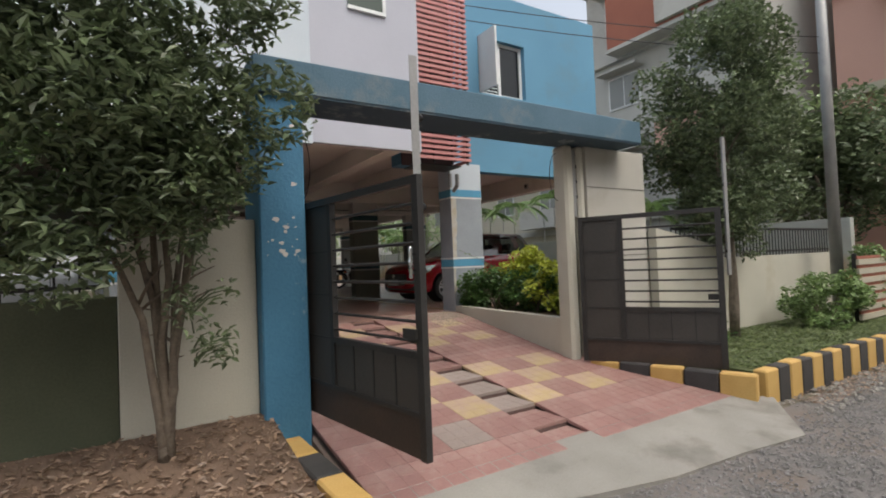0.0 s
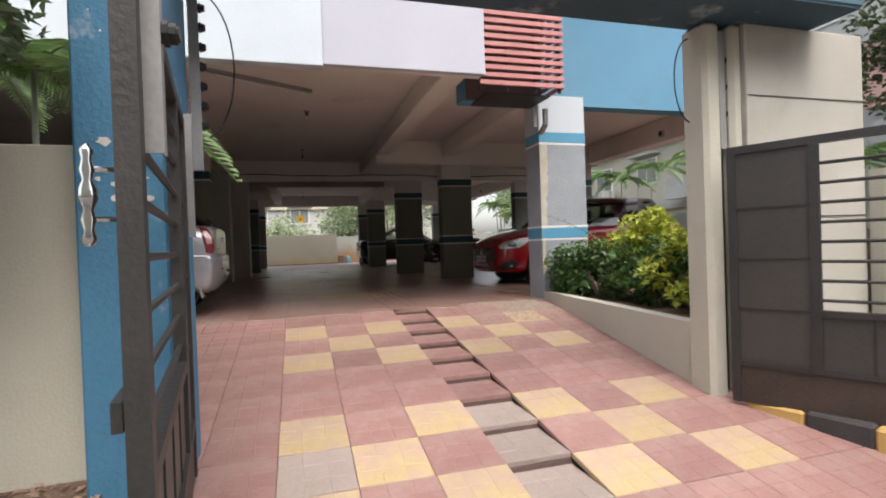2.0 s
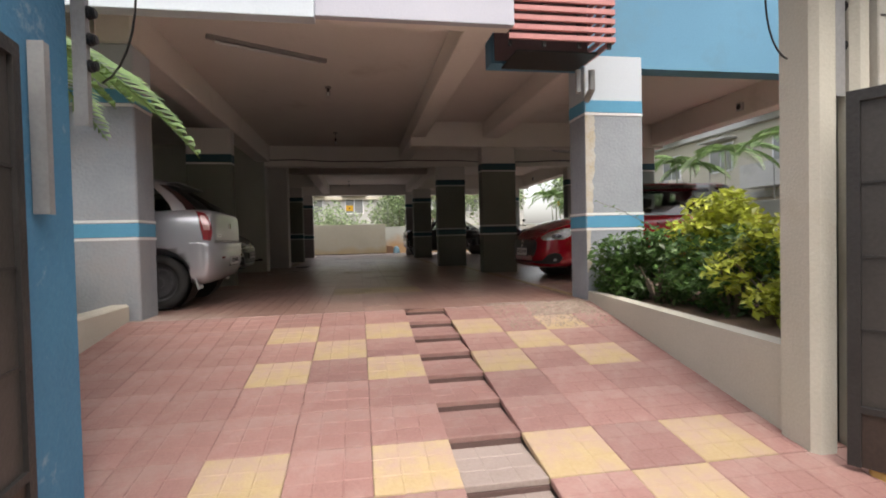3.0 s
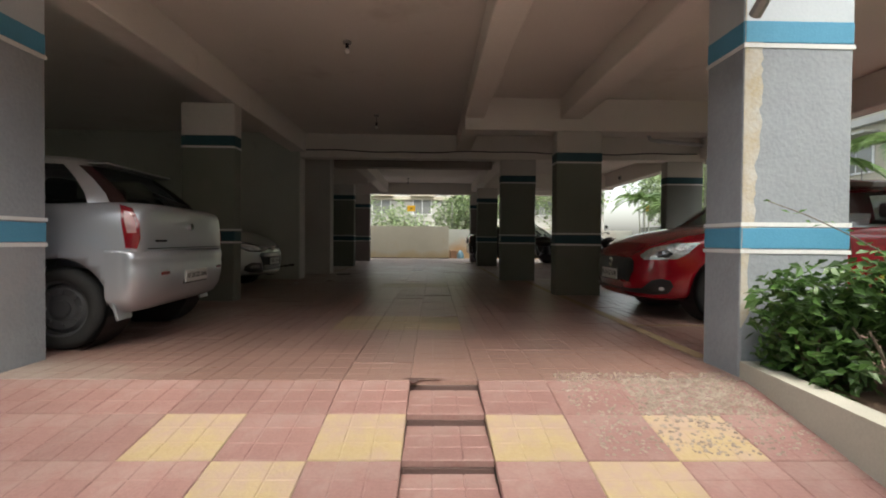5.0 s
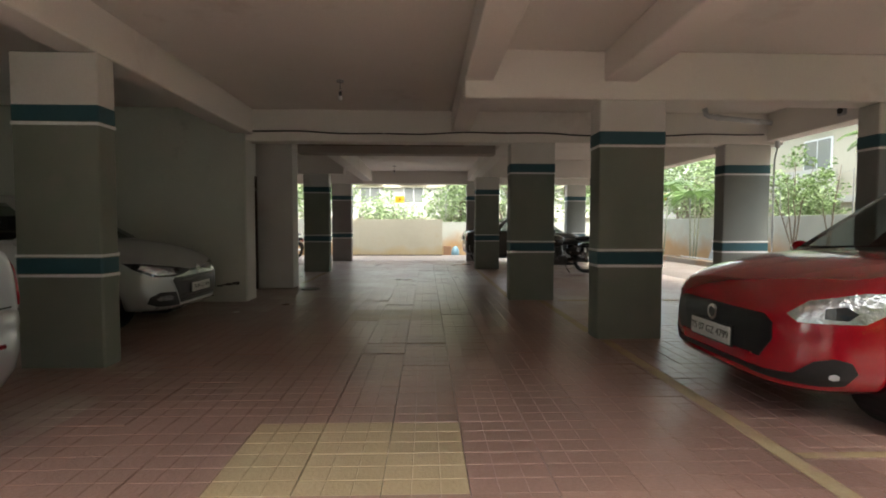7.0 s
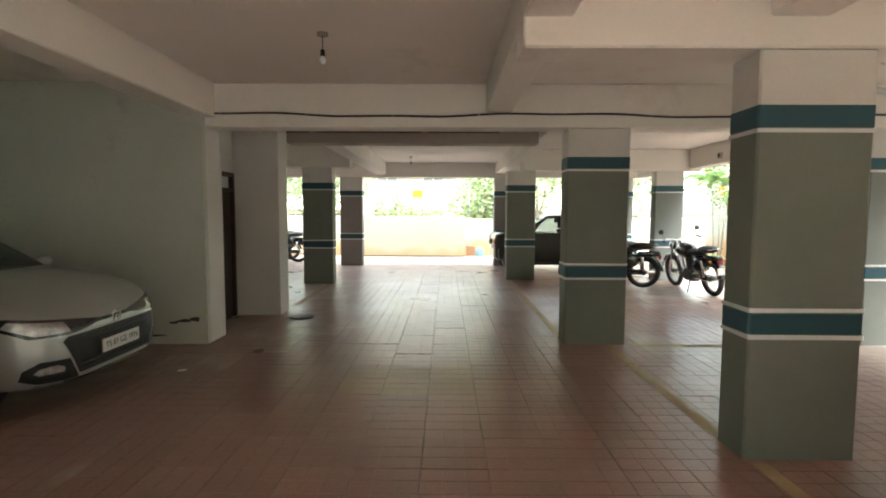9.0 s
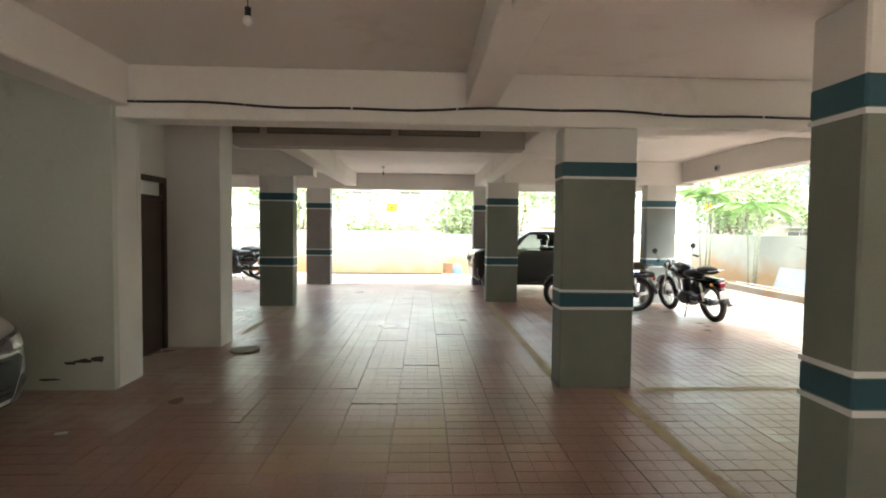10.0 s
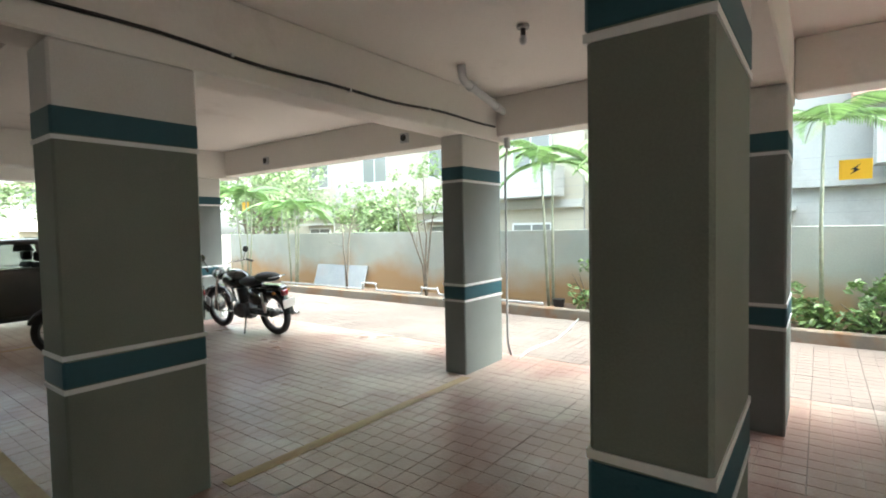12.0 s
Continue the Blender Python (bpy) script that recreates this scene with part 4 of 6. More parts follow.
shell.patch("lower_intake", [(-0.60, 0.315), (-0.56, 0.285), (0.56, 0.285), (0.60, 0.315)], 0, BLACK, car, 0.005, 0.02, "black lower air intake")
shell.patch("fog_lamp_pod", [(-1.00, 0.280), (-0.64, 0.270), (-0.53, 0.285), (-0.475, 0.36), (-0.50, 0.42), (-0.57, 0.44), (-0.66, 0.415), (-0.76, 0.33), (-1.00, 0.308)], 42, BLACK, car, 0.009, 0.02, "black fog lamp pod", mirror=True)
shell.patch("fog_lamp", [(-0.595, 0.325), (-0.575, 0.315), (-0.552, 0.322), (-0.548, 0.342), (-0.568, 0.355), (-0.59, 0.346)], 42, LAMPGLASS, car, 0.014, 0.0, mirror=True)
number_plate(car, shell, 0, 0.45, "TS 07 GZ 4799", 1.95, 0.46)
bm = bmesh.new()
add_lathe(bm, [(0.055, -0.004), (0.055, 0.004), (0.035, 0.006), (0.035, -0.006), (0.055, -0.004)], (0, 0, 0), 20)
ob = part("badge", bm, CHROME, car, "chrome badge ring")
ob.matrix_local = pose(1.94, 0, 0.575, 0, 0, 90)

SILVER = paint("silver_blue_car_paint", (0.46, 0.48, 0.52), 0.55, 0.32)
OLDHATCH = dict(HATCH)
OLDHATCH.update({"L": 3.7, "W": 1.665, "R": 0.295, "axles": (1.12, -1.27), "seams": (0.8, -0.15, -0.85), "handles": (0.05, -0.7), "pillar_lamp": True,
    "stations": [(-1.835, 0.78, 0.42, 0.84, 1.0, 0.01), (-1.83, 0.92, 0.36, 0.85, 1.035, 0.01), (-1.78, 0.98, 0.32, 0.86, 1.06, 0.01), (-1.62, 0.99, 0.27, 0.86, 1.07, 0.02), (-1.2, 1.0, 0.2, 0.87, 1.06, 0.02), (-0.6, 0.985, 0.19, 0.85, 1.03, 0.02), (0.3, 0.98, 0.19, 0.82, 1.0, 0.02),
                 (0.85, 0.99, 0.2, 0.82, 0.98, 0.04), (1.3, 0.97, 0.2, 0.76, 0.9, 0.06), (1.6, 0.9, 0.19, 0.66, 0.80, 0.05), (1.80, 0.75, 0.2, 0.52, 0.66, 0.03), (1.85, 0.55, 0.26, 0.42, 0.54, 0.01)],
    "cabin": {"front": (1.0, 0.2), "rear": (-1.74, -1.30), "half": (0.765, 0.60), "z": (1.02, 1.385), "pillars": (-0.15,), "last": -1.36}})


def rear_bumper(car):
    """A deep moulded bumper wrapped round the tail, with a ledge on top and a tucked-in foot."""
    bm = bmesh.new()
    profile = [(-0.03, 0.715), (0.03, 0.712), (0.052, 0.695), (0.058, 0.64), (0.050, 0.585), (0.056, 0.575), (0.052, 0.48), (0.03, 0.38), (-0.02, 0.30), (-0.09, 0.265)]
    rows = []
    for k in range(33):
        a = math.pi * k / 32
        c, q = math.cos(a), math.sin(a)
        x, y = -1.60 - 0.235 * q ** 0.5, 0.805 * math.copysign(abs(c) ** 0.42, c)
        n = Vector((-q ** 1.4 * 1.1, c * 0.8, 0)).normalized()
        row = []
        for off, z in profile:
            tuck = off if q > 0.3 else min(off, 0.03) - 0.02 * (0.3 - q)
            row.append(bm.verts.new(Vector((x, y, z)) + n * tuck))
        rows.append(row)
    for a, b in zip(rows, rows[1:]):
        for k in range(len(profile) - 1):
            bm.faces.new((a[k], a[k + 1], b[k + 1], b[k]))
    return part("bumper", bm, SILVER, car, "silver moulded rear bumper", smooth=True)


car, shell = build_car("car", "silver hatchback car with dark steel wheels, parked tail out", (-0.57, 8.55, SLAB), 183, OLDHATCH, SILVER, False)
rear_bumper(car)
shell.patch("tail_lamp", [(0.865, 0.735), (0.93, 0.725), (0.955, 0.80), (0.95, 0.92), (0.915, 1.02), (0.85, 1.045), (0.845, 0.92)], 128, REDLAMP, car, 0.014, 0.02, "tall red tail lamp", mirror=True)
shell.patch("clear_lamp", [(0.875, 0.84), (0.928, 0.84), (0.924, 0.93), (0.897, 0.99), (0.865, 1.0), (0.862, 0.92)], 128, CLEARLAMP, car, 0.016, 0.0, "clear upper part of the tail lamp", mirror=True)
shell.patch("tailgate_seam", [(-0.70, 0.722), (0.70, 0.722), (0.70, 0.730), (-0.70, 0.730)], 180, BLACK, car, 0.003, 0.01)
for y in (-0.50, 0.50):
    box("reflector", -1.884, -1.868, y - 0.09, y + 0.09, 0.525, 0.55, REDLAMP, car, "slim red reflector", 0.004)
shell.patch("model_lettering", [(-0.60, 0.775), (-0.42, 0.775), (-0.42, 0.79), (-0.60, 0.79)], 180, CHROME, car, 0.004, 0.0, "small chrome lettering strip", mirror=False)
number_plate(car, shell, 180, 0.49, "AP 28 DD 8646", -1.885, 0.44, 0.10)
for y in (-0.71, 0.71):
    bm = add_box(bmesh.new(), -0.011, 0.011, -0.095, 0.095, -0.21, 0.0, 0.006)
    part("mud_flap", bm, SILVER, car, "grey mud flap").matrix_local = pose(-1.62, y, 0.415, 0, 14, 0)
box("spoiler", -1.44, -1.30, -0.52, 0.52, 1.362, 1.377, SILVER, car, "silver roof spoiler", 0.008)
bm = bmesh.new()
add_tube(bm, [(-1.78, -0.05, 1.08), (-1.735, 0.25, 1.13), (-1.70, 0.35, 1.155)], 0.01, 6)
part("wiper", bm, BLACK, car)
part("badge", add_cylinder(bmesh.new(), (-1.845, 0, 0.90), (1, 0, 0), 0.032, 0.02, 20), CHROME, car, "round chrome badge")

GREYSILVER = paint("grey_silver_car_paint", (0.44, 0.45, 0.44), 0.5, 0.35)
NEWHATCH = dict(HATCH)
NEWHATCH.update({"L": 3.98, "W": 1.73})
car, shell = build_car("car", "silver grey hatchback car with a wide black grille", (-1.27, 12.80, SLAB), 0, NEWHATCH, GREYSILVER)
shell.patch("headlamp", [(-1.16, 0.635), (-1.04, 0.605), (-0.90, 0.59), (-0.66, 0.60), (-0.49, 0.68), (-0.40, 0.755), (-0.56, 0.75), (-0.86, 0.705), (-1.16, 0.65)], 42, LAMPDARK, car, 0.006, 0.02, "dark angular headlamp", mirror=True)
shell.patch("lamp_lens", [(-0.92, 0.615), (-0.70, 0.615), (-0.52, 0.69), (-0.56, 0.73), (-0.88, 0.685)], 42, FACETED, car, 0.010, 0.0, "bright lens of the headlamp", mirror=True)
shell.patch("grille_frame", [(-0.53, 0.59), (-0.57, 0.55), (-0.44, 0.28), (0.44, 0.28), (0.57, 0.55), (0.53, 0.59)], 0, GREYSILVER, car, 0.008, 0.02, "silver grille surround")
shell.patch("grille", [(-0.51, 0.58), (-0.55, 0.547), (-0.43, 0.29), (0.43, 0.29), (0.55, 0.547), (0.51, 0.58)], 0, BLACK, car, 0.012, 0.02, "black mesh grille")
for z in (0.33, 0.365, 0.52, 0.548):
    shell.patch("grille_bar", [(-0.42, z), (0.42, z), (0.42, z + 0.008), (-0.42, z + 0.008)], 0, LAMPDARK, car, 0.014, 0.0)
shell.patch("nose_slot", [(-0.60, 0.625), (0.60, 0.625), (0.58, 0.65), (-0.58, 0.65)], 0, BLACK, car, 0.004, 0.01, "black slot under the bonnet")
shell.patch("fog_lamp_pod", [(-0.98, 0.31), (-0.95, 0.26), (-0.70, 0.27), (-0.60, 0.31), (-0.62, 0.38), (-0.72, 0.43), (-0.90, 0.42)], 42, BLACK, car, 0.004, 0.02, "black fog lamp pod", mirror=True)
shell.patch("fog_lamp", [(-0.86, 0.335), (-0.71, 0.335), (-0.68, 0.355), (-0.72, 0.385), (-0.82, 0.395), (-0.87, 0.365)], 42, FACETED, car, 0.010, 0.0, mirror=True)
shell.patch("lower_lip", [(-1.16, 0.215), (-0.55, 0.205), (-0.55, 0.23), (-1.16, 0.245)], 42, BLACK, car, 0.010, 0.02, "black lower lip", mirror=True)
shell.patch("lip_trim", [(-0.66, 0.245), (0.66, 0.245), (0.66, 0.258), (-0.66, 0.258)], 0, CHROME, car, 0.012, 0.02, "bright strip along the lower lip")
number_plate(car, shell, 0, 0.435, "TS 07 GZ 1976", 1.955, 0.46, 0.105)
bm = bmesh.new()
for x in (-0.022, 0.022):
    add_tube(bm, [(x - 0.01, 0, -0.025), (x + 0.01, 0, 0.025)], 0.006, 6)
add_tube(bm, [(-0.02, 0, 0), (0.02, 0, 0)], 0.006, 6)
add_lathe(bm, [(0.055, -0.004), (0.055, 0.004), (0.046, 0.004), (0.046, -0.004), (0.055, -0.004)], (0, 0, 0), 20)
ob = part("badge", bm, CHROME, car, "chrome oval badge")
ob.matrix_local = pose(1.925, 0, 0.635, 0, 0, 90)

DARKCAR = paint("dark_brown_grey_car_paint", (0.035, 0.033, 0.030), 0.5, 0.35)
SALOON = dict(HATCH)
SALOON.update({"cabin": {"front": (1.05, 0.38), "rear": (-1.15, -0.62), "half": (0.775, 0.58), "z": (0.985, 1.42), "pillars": (-0.02,), "last": -0.95}})
car, shell = build_car("car", "dark brown saloon car parked tail out behind a pillar", (6.50, 21.95, SLAB), 0, SALOON, DARKCAR)
shell.patch("tail_lamp", [(0.80, 0.72), (0.98, 0.74), (0.98, 0.95), (0.84, 1.0)], 135, REDLAMP, car, 0.01, 0.02, "red tail lamp", mirror=True)
shell.patch("clear_lamp", [(0.84, 0.84), (0.97, 0.84), (0.965, 0.94), (0.86, 0.98)], 135, CLEARLAMP, car, 0.015, 0.0, "pinkish clear part of the tail lamp", mirror=True)
shell.patch("bumper_trim", [(-0.74, 0.30), (0.74, 0.30), (0.78, 0.60), (-0.78, 0.60)], 180, SILVER, car, 0.01, 0.02, "pale patch laid over the bumper")
number_plate(car, shell, 180, 0.78, "TS 08 EK 2210", -1.945)


# ---- motorcycles ----
BIKEBLACK = plain("black_bike_enamel", (0.01, 0.01, 0.012), 0.25, 0.0, 1.0)
ENGINE = surface("dull_engine_alloy", (0.05, 0.05, 0.05), (0.13, 0.13, 0.13), 0.5, 12, 60, 0.2, metal=0.7)
SEATVINYL = surface("black_seat_vinyl", (0.012, 0.012, 0.012), (0.022, 0.02, 0.02), 0.6, 12, 80, 0.2)


def motorcycle(place, turn, label):
    """An upright roadster, ahead being +x, its rear wheel touching the ground at the origin."""
    m = thing("motorcycle", label, "motorcycle", place, turn, "parked motorcycles")
    lean = 0
    for x in (0.0, 1.36):
        r = 0.32
        w = part("wheel", bmesh.new(), RUBBER, m)
        bm = bmesh.new()
        add_lathe(bm, [(r - 0.07, 0.035), (r - 0.03, 0.05), (r, 0.02), (r, -0.02), (r - 0.03, -0.05), (r - 0.07, -0.035), (r - 0.07, 0.035)], (x, 0, r), 32)
        part("tyre", bm, RUBBER, w, "black rubber tyre", smooth=True)
        bm = bmesh.new()
        add_lathe(bm, [(r - 0.068, 0.03), (r - 0.095, 0.02), (r - 0.095, -0.02), (r - 0.068, -0.03)], (x, 0, r), 32)
        add_cylinder(bm, (x, 0, r), (0, 1, 0), 0.05, 0.13, 16)
        part("rim", bm, ENGINE, w, "dull silver wire wheel rim", smooth=True)
        bm = bmesh.new()
        for k in range(18):
            a = k * math.pi / 9
            add_tube(bm, [(x, 0.045 * (-1) ** k, r), (x + (r - 0.09) * math.cos(a), 0, r + (r - 0.09) * math.sin(a))], 0.003, 4)
        part("spokes", bm, CHROME, w)
        bm = bmesh.new()
        pts = [Vector((x + (r + 0.045) * math.cos(a), 0, r + (r + 0.045) * math.sin(a))) for a in np.linspace(radians(20 if x else 25), radians(165 if x else 175), 12)]
        for a, b in zip(pts, pts[1:]):
            quad = [bm.verts.new(a + Vector((0, s, 0))) for s in (-0.06, 0.06)] + [bm.verts.new(b + Vector((0, s, 0))) for s in (0.06, -0.06)]
            bm.faces.new(quad)
            low = [bm.verts.new(v.co * 1.0 + ((Vector((x, v.co.y, r)) - v.co) * 0.1)) for v in quad]
            bm.faces.new((quad[0], quad[3], low[3], low[0])), bm.faces.new((quad[1], quad[2], low[2], low[1]))
        bmesh.ops.remove_doubles(bm, verts=bm.verts, dist=0.0008)
        part("mudguard", bm, BIKEBLACK, m, "black mudguard", smooth=True)
    bm = bmesh.new()
    for s in (-0.09, 0.09):
        add_tube(bm, [(1.36, s, 0.32), (1.16, s, 0.80), (1.10, s, 0.94)], 0.022, 8)
    part("front_fork", bm, CHROME, m, smooth=True)
    bm = bmesh.new()
    add_tube(bm, [(1.12, 0, 0.84), (0.95, 0, 0.62), (0.86, 0, 0.30), (0.42, 0, 0.28), (0.30, 0, 0.5), (0.32, 0, 0.72), (1.08, 0, 0.80)], 0.02, 8)
    for s in (-0.1, 0.1):
        add_tube(bm, [(0.36, s, 0.70), (-0.18, s, 0.72)], 0.014, 6)
        add_tube(bm, [(0.42, s, 0.33), (0, s, 0.32)], 0.022, 6)
    part("frame", bm, BIKEBLACK, m, smooth=True)
    for s in (-0.13, 0.13):
        part("shock_absorber", add_tube(bmesh.new(), [(0.02, s, 0.36), (-0.02 + 0.08, s, 0.66)], 0.03, 10), CHROME, m, smooth=True)
    bm = bmesh.new()
    add_ball(bm, (0.80, 0, 0.80), (0.30, 0.16, 0.15), None, 3)
    add_box(bm, 0.60, 0.98, -0.10, 0.10, 0.66, 0.80, 0.06)
    part("fuel_tank", bm, BIKEBLACK, m, "glossy black teardrop fuel tank", smooth=True)
    bm = bmesh.new()
    add_ball(bm, (0.42, 0, 0.78), (0.24, 0.15, 0.075), None, 3)
    part("seat", bm, SEATVINYL, m, "black vinyl rider seat", smooth=True)
    bm = bmesh.new()
    add_ball(bm, (0.04, 0, 0.86), (0.25, 0.13, 0.07), None, 3)
    part("pillion_seat", bm, SEATVINYL, m, "black raised pillion seat", smooth=True)
    bm = bmesh.new()
    add_box(bm, 0.46, 0.90, -0.12, 0.12, 0.20, 0.44, 0.07)
    engine = part("engine", bm, ENGINE, m, "dull alloy engine case")
    part("clutch_cover", add_cylinder(bmesh.new(), (0.62, 0, 0.34), (0, 1, 0), 0.11, 0.29, 20, 0.01), ENGINE, engine, "round engine cover")
    part("cylinder", add_cylinder(bmesh.new(), (0.68, 0, 0.55), (0.15, 0, 1), 0.085, 0.22, 20), ENGINE, engine)
    for k in range(6):
        part("cooling_fin", add_cylinder(bmesh.new(), (0.665 + k * 0.005, 0, 0.47 + k * 0.035), (0.15, 0, 1), 0.11, 0.008, 20), ENGINE, engine)
    bm = bmesh.new()
    add_ball(bm, (0.30, 0, 0.57), (0.22, 0.15, 0.17), None, 3)
    part("side_panel", bm, BIKEBLACK, m, "black rounded side panels", smooth=True)
    bm = bmesh.new()
    add_tube(bm, [(0.76, -0.08, 0.58), (0.86, -0.14, 0.42), (0.74, -0.16, 0.26), (0.3, -0.17, 0.25), (-0.28, -0.18, 0.29)], [0.02, 0.02, 0.022, 0.035, 0.038], 10)
    part("exhaust", bm, CHROME, m, "chrome exhaust pipe", smooth=True)
    bm = bmesh.new()
    add_ball(bm, (1.22, 0, 0.86), (0.09, 0.095, 0.095), None, 3)
    head = part("headlamp", bm, BIKEBLACK, m, "round headlamp in a black shell", smooth=True)
    part("lens", add_cylinder(bmesh.new(), (1.29, 0, 0.855), (1, 0, -0.05), 0.085, 0.02, 24), LAMPGLASS, head)
    bm = bmesh.new()
    add_tube(bm, [(0.90, -0.38, 1.0), (1.0, -0.34, 1.03), (1.1, -0.16, 1.02), (1.1, 0, 0.97), (1.1, 0.16, 1.02), (1.0, 0.34, 1.03), (0.90, 0.38, 1.0)], 0.012, 8)
    part("handlebar", bm, CHROME, m, smooth=True)
    for s in (-1, 1):
        part("grip", add_tube(bmesh.new(), [(0.98, s * 0.345, 1.028), (0.88, s * 0.385, 0.995)], 0.018, 8), RUBBER, m)
        bm = bmesh.new()
        add_tube(bm, [(1.0, s * 0.30, 1.03), (1.0, s * 0.36, 1.16)], 0.005, 6)
        add_cylinder(bm, (1.0, s * 0.37, 1.19), (1, 0, 0), 0.05, 0.012, 16)
        part("mirror", bm, BIKEBLACK, m)
        part("indicator", add_ball(bmesh.new(), (-0.22, s * 0.13, 0.66), (0.03, 0.025, 0.025)), plain("amber_lens", (0.5, 0.18, 0.02), 0.3), m, "amber indicator")
    bm = bmesh.new()
    add_box(bm, -0.32, -0.26, -0.05, 0.05, 0.60, 0.69, 0.012)
    part("tail_lamp", bm, REDLAMP, m, "red tail lamp")
    box("number_plate", -0.37, -0.36, -0.1, 0.1, 0.44, 0.56, PLATE, m, "white number plate")
    bm = bmesh.new()
    add_tube(bm, [(0.02, 0.1, 0.84), (-0.24, 0.1, 0.88), (-0.26, 0, 0.88), (-0.24, -0.1, 0.88), (0.02, -0.1, 0.84)], 0.009, 6)
    part("grab_rail", bm, CHROME, m, smooth=True)
    bm = add_box(bmesh.new(), -0.30, 0.14, -0.075, 0.075, 0.66, 0.755, 0.03)
    part("tail_cowl", bm, BIKEBLACK, m, "glossy black tail fairing under the pillion seat")
    bm = add_box(bmesh.new(), -0.02, 0.46, 0.085, 0.11, 0.29, 0.40, 0.012)
    part("chain_guard", bm, BIKEBLACK, m, "black chain case")
    bm = add_box(bmesh.new(), -0.02, 0.34, -0.20, -0.16, 0.50, 0.66, 0.02)
    part("saree_guard", bm, CHROME, m, "bright metal leg guard plate")
    bm = bmesh.new()
    for sy in (-1, 1):
        add_tube(bm, [(0.98, sy * 0.05, 0.62), (1.0, sy * 0.24, 0.58), (0.98, sy * 0.26, 0.36), (0.90, sy * 0.08, 0.30)], 0.012, 6)
    part("crash_bar", bm, CHROME, m, "chrome crash bar round the engine", smooth=True)
    bm = bmesh.new()
    add_tube(bm, [(0.55, 0.1, 0.28), (0.42, 0.26, 0.045)], 0.011, 6)
    part("side_stand", bm, BIKEBLACK, m)
    return m


bike = motorcycle((8.29, 17.80, SLAB), 93, "black classic motorcycle with chrome rims, parked by a pillar")
bike.matrix_world = pose(8.29, 17.80, SLAB, -8, 0, 93)
motos = [copy_thing(bike, pose(7.40, 18.85, SLAB, -8, 0, 168)), copy_thing(bike, pose(-1.1, 23.9, SLAB, -8, 0, 200)), copy_thing(bike, pose(-1.6, 24.7, SLAB, -8, 0, 190))]
tagged(motos[0], "black classic motorcycle with chrome rims, beside a parked car")
tagged(motos[1], "black motorcycle parked by the boundary wall")
tagged(motos[2], "second black motorcycle parked by the boundary wall")


# ---- plants ----
def leaf_cloud(bm, centres, count, size, rng, long=1.7, droop=0.2):
    """Small bent leaves scattered through ball-shaped clumps (centre, radius)."""
    for c, r in rng.choices(centres, [q[1] ** 2.2 for q in centres], k=count):
        v = Vector((rng.gauss(0, 1), rng.gauss(0, 1), rng.gauss(0, 1))).normalized() * r * rng.uniform(0.35, 1.0) ** 0.5
        p = Vector(c) + v
        s = size * rng.uniform(0.6, 1.3)
        turn = Euler((rng.uniform(-0.9, 0.9), rng.uniform(-0.9, 0.9), rng.uniform(0, 6.3))).to_matrix()
        tip, base = turn @ Vector((0, s * long / 2, -s * droop)), turn @ Vector((0, -s * long / 2, 0))
        a, b = turn @ Vector((s / 2, 0, s * 0.12)), turn @ Vector((-s / 2, 0, s * 0.12))
        vs = [bm.verts.new(p + q) for q in (base, a, tip, b)]
        bm.faces.new((vs[0], vs[1], vs[2])), bm.faces.new((vs[0], vs[2], vs[3]))
    return bm


def tree(name, place, label, stems, clumps, leaves, size, material, seed, category="tree", rad=0.05, long=1.7, droop=0.2):
    rng = random.Random(seed)
    t = thing(name, label, category, place)
    bm = bmesh.new()
    for (dx, dy, h) in stems:
        pts, r = [], []
        for k in range(7):
            u = k / 6
            pts.append((dx * u ** 1.9 + rng.uniform(-0.03, 0.03), dy * u ** 1.9 + rng.uniform(-0.03, 0.03), h * u - 0.05))
            r.append(rad * (1.15 - 0.8 * u))
        add_tube(bm, pts, r, 7)
        for _ in range(3):
            u = rng.uniform(0.45, 0.95)
            b = Vector((dx * u ** 1.9, dy * u ** 1.9, h * u))
            e = b + Vector((rng.uniform(-0.5, 0.5), rng.uniform(-0.5, 0.5), rng.uniform(0.2, 0.5))) * (h * 0.3)
            add_tube(bm, [b, (b + e) / 2 + Vector((0, 0, 0.03)), e], [rad * 0.4, rad * 0.28, rad * 0.12], 5)
    part("trunk", bm, BARK, t, smooth=True)
    part("crown", leaf_cloud(bmesh.new(), clumps, leaves, size, rng, long, droop), material, t)
    return t


def clumps_in(rng, centre, spread, n, r0, r1):
    out = []
    for _ in range(n):
        v = Vector((rng.gauss(0, 1), rng.gauss(0, 1), rng.gauss(0, 1))).normalized() * rng.uniform(0.2, 1) ** 0.5
        out.append(((centre[0] + v.x * spread[0], centre[1] + v.y * spread[1], centre[2] + v.z * spread[2]), rng.uniform(r0, r1)))
    return out


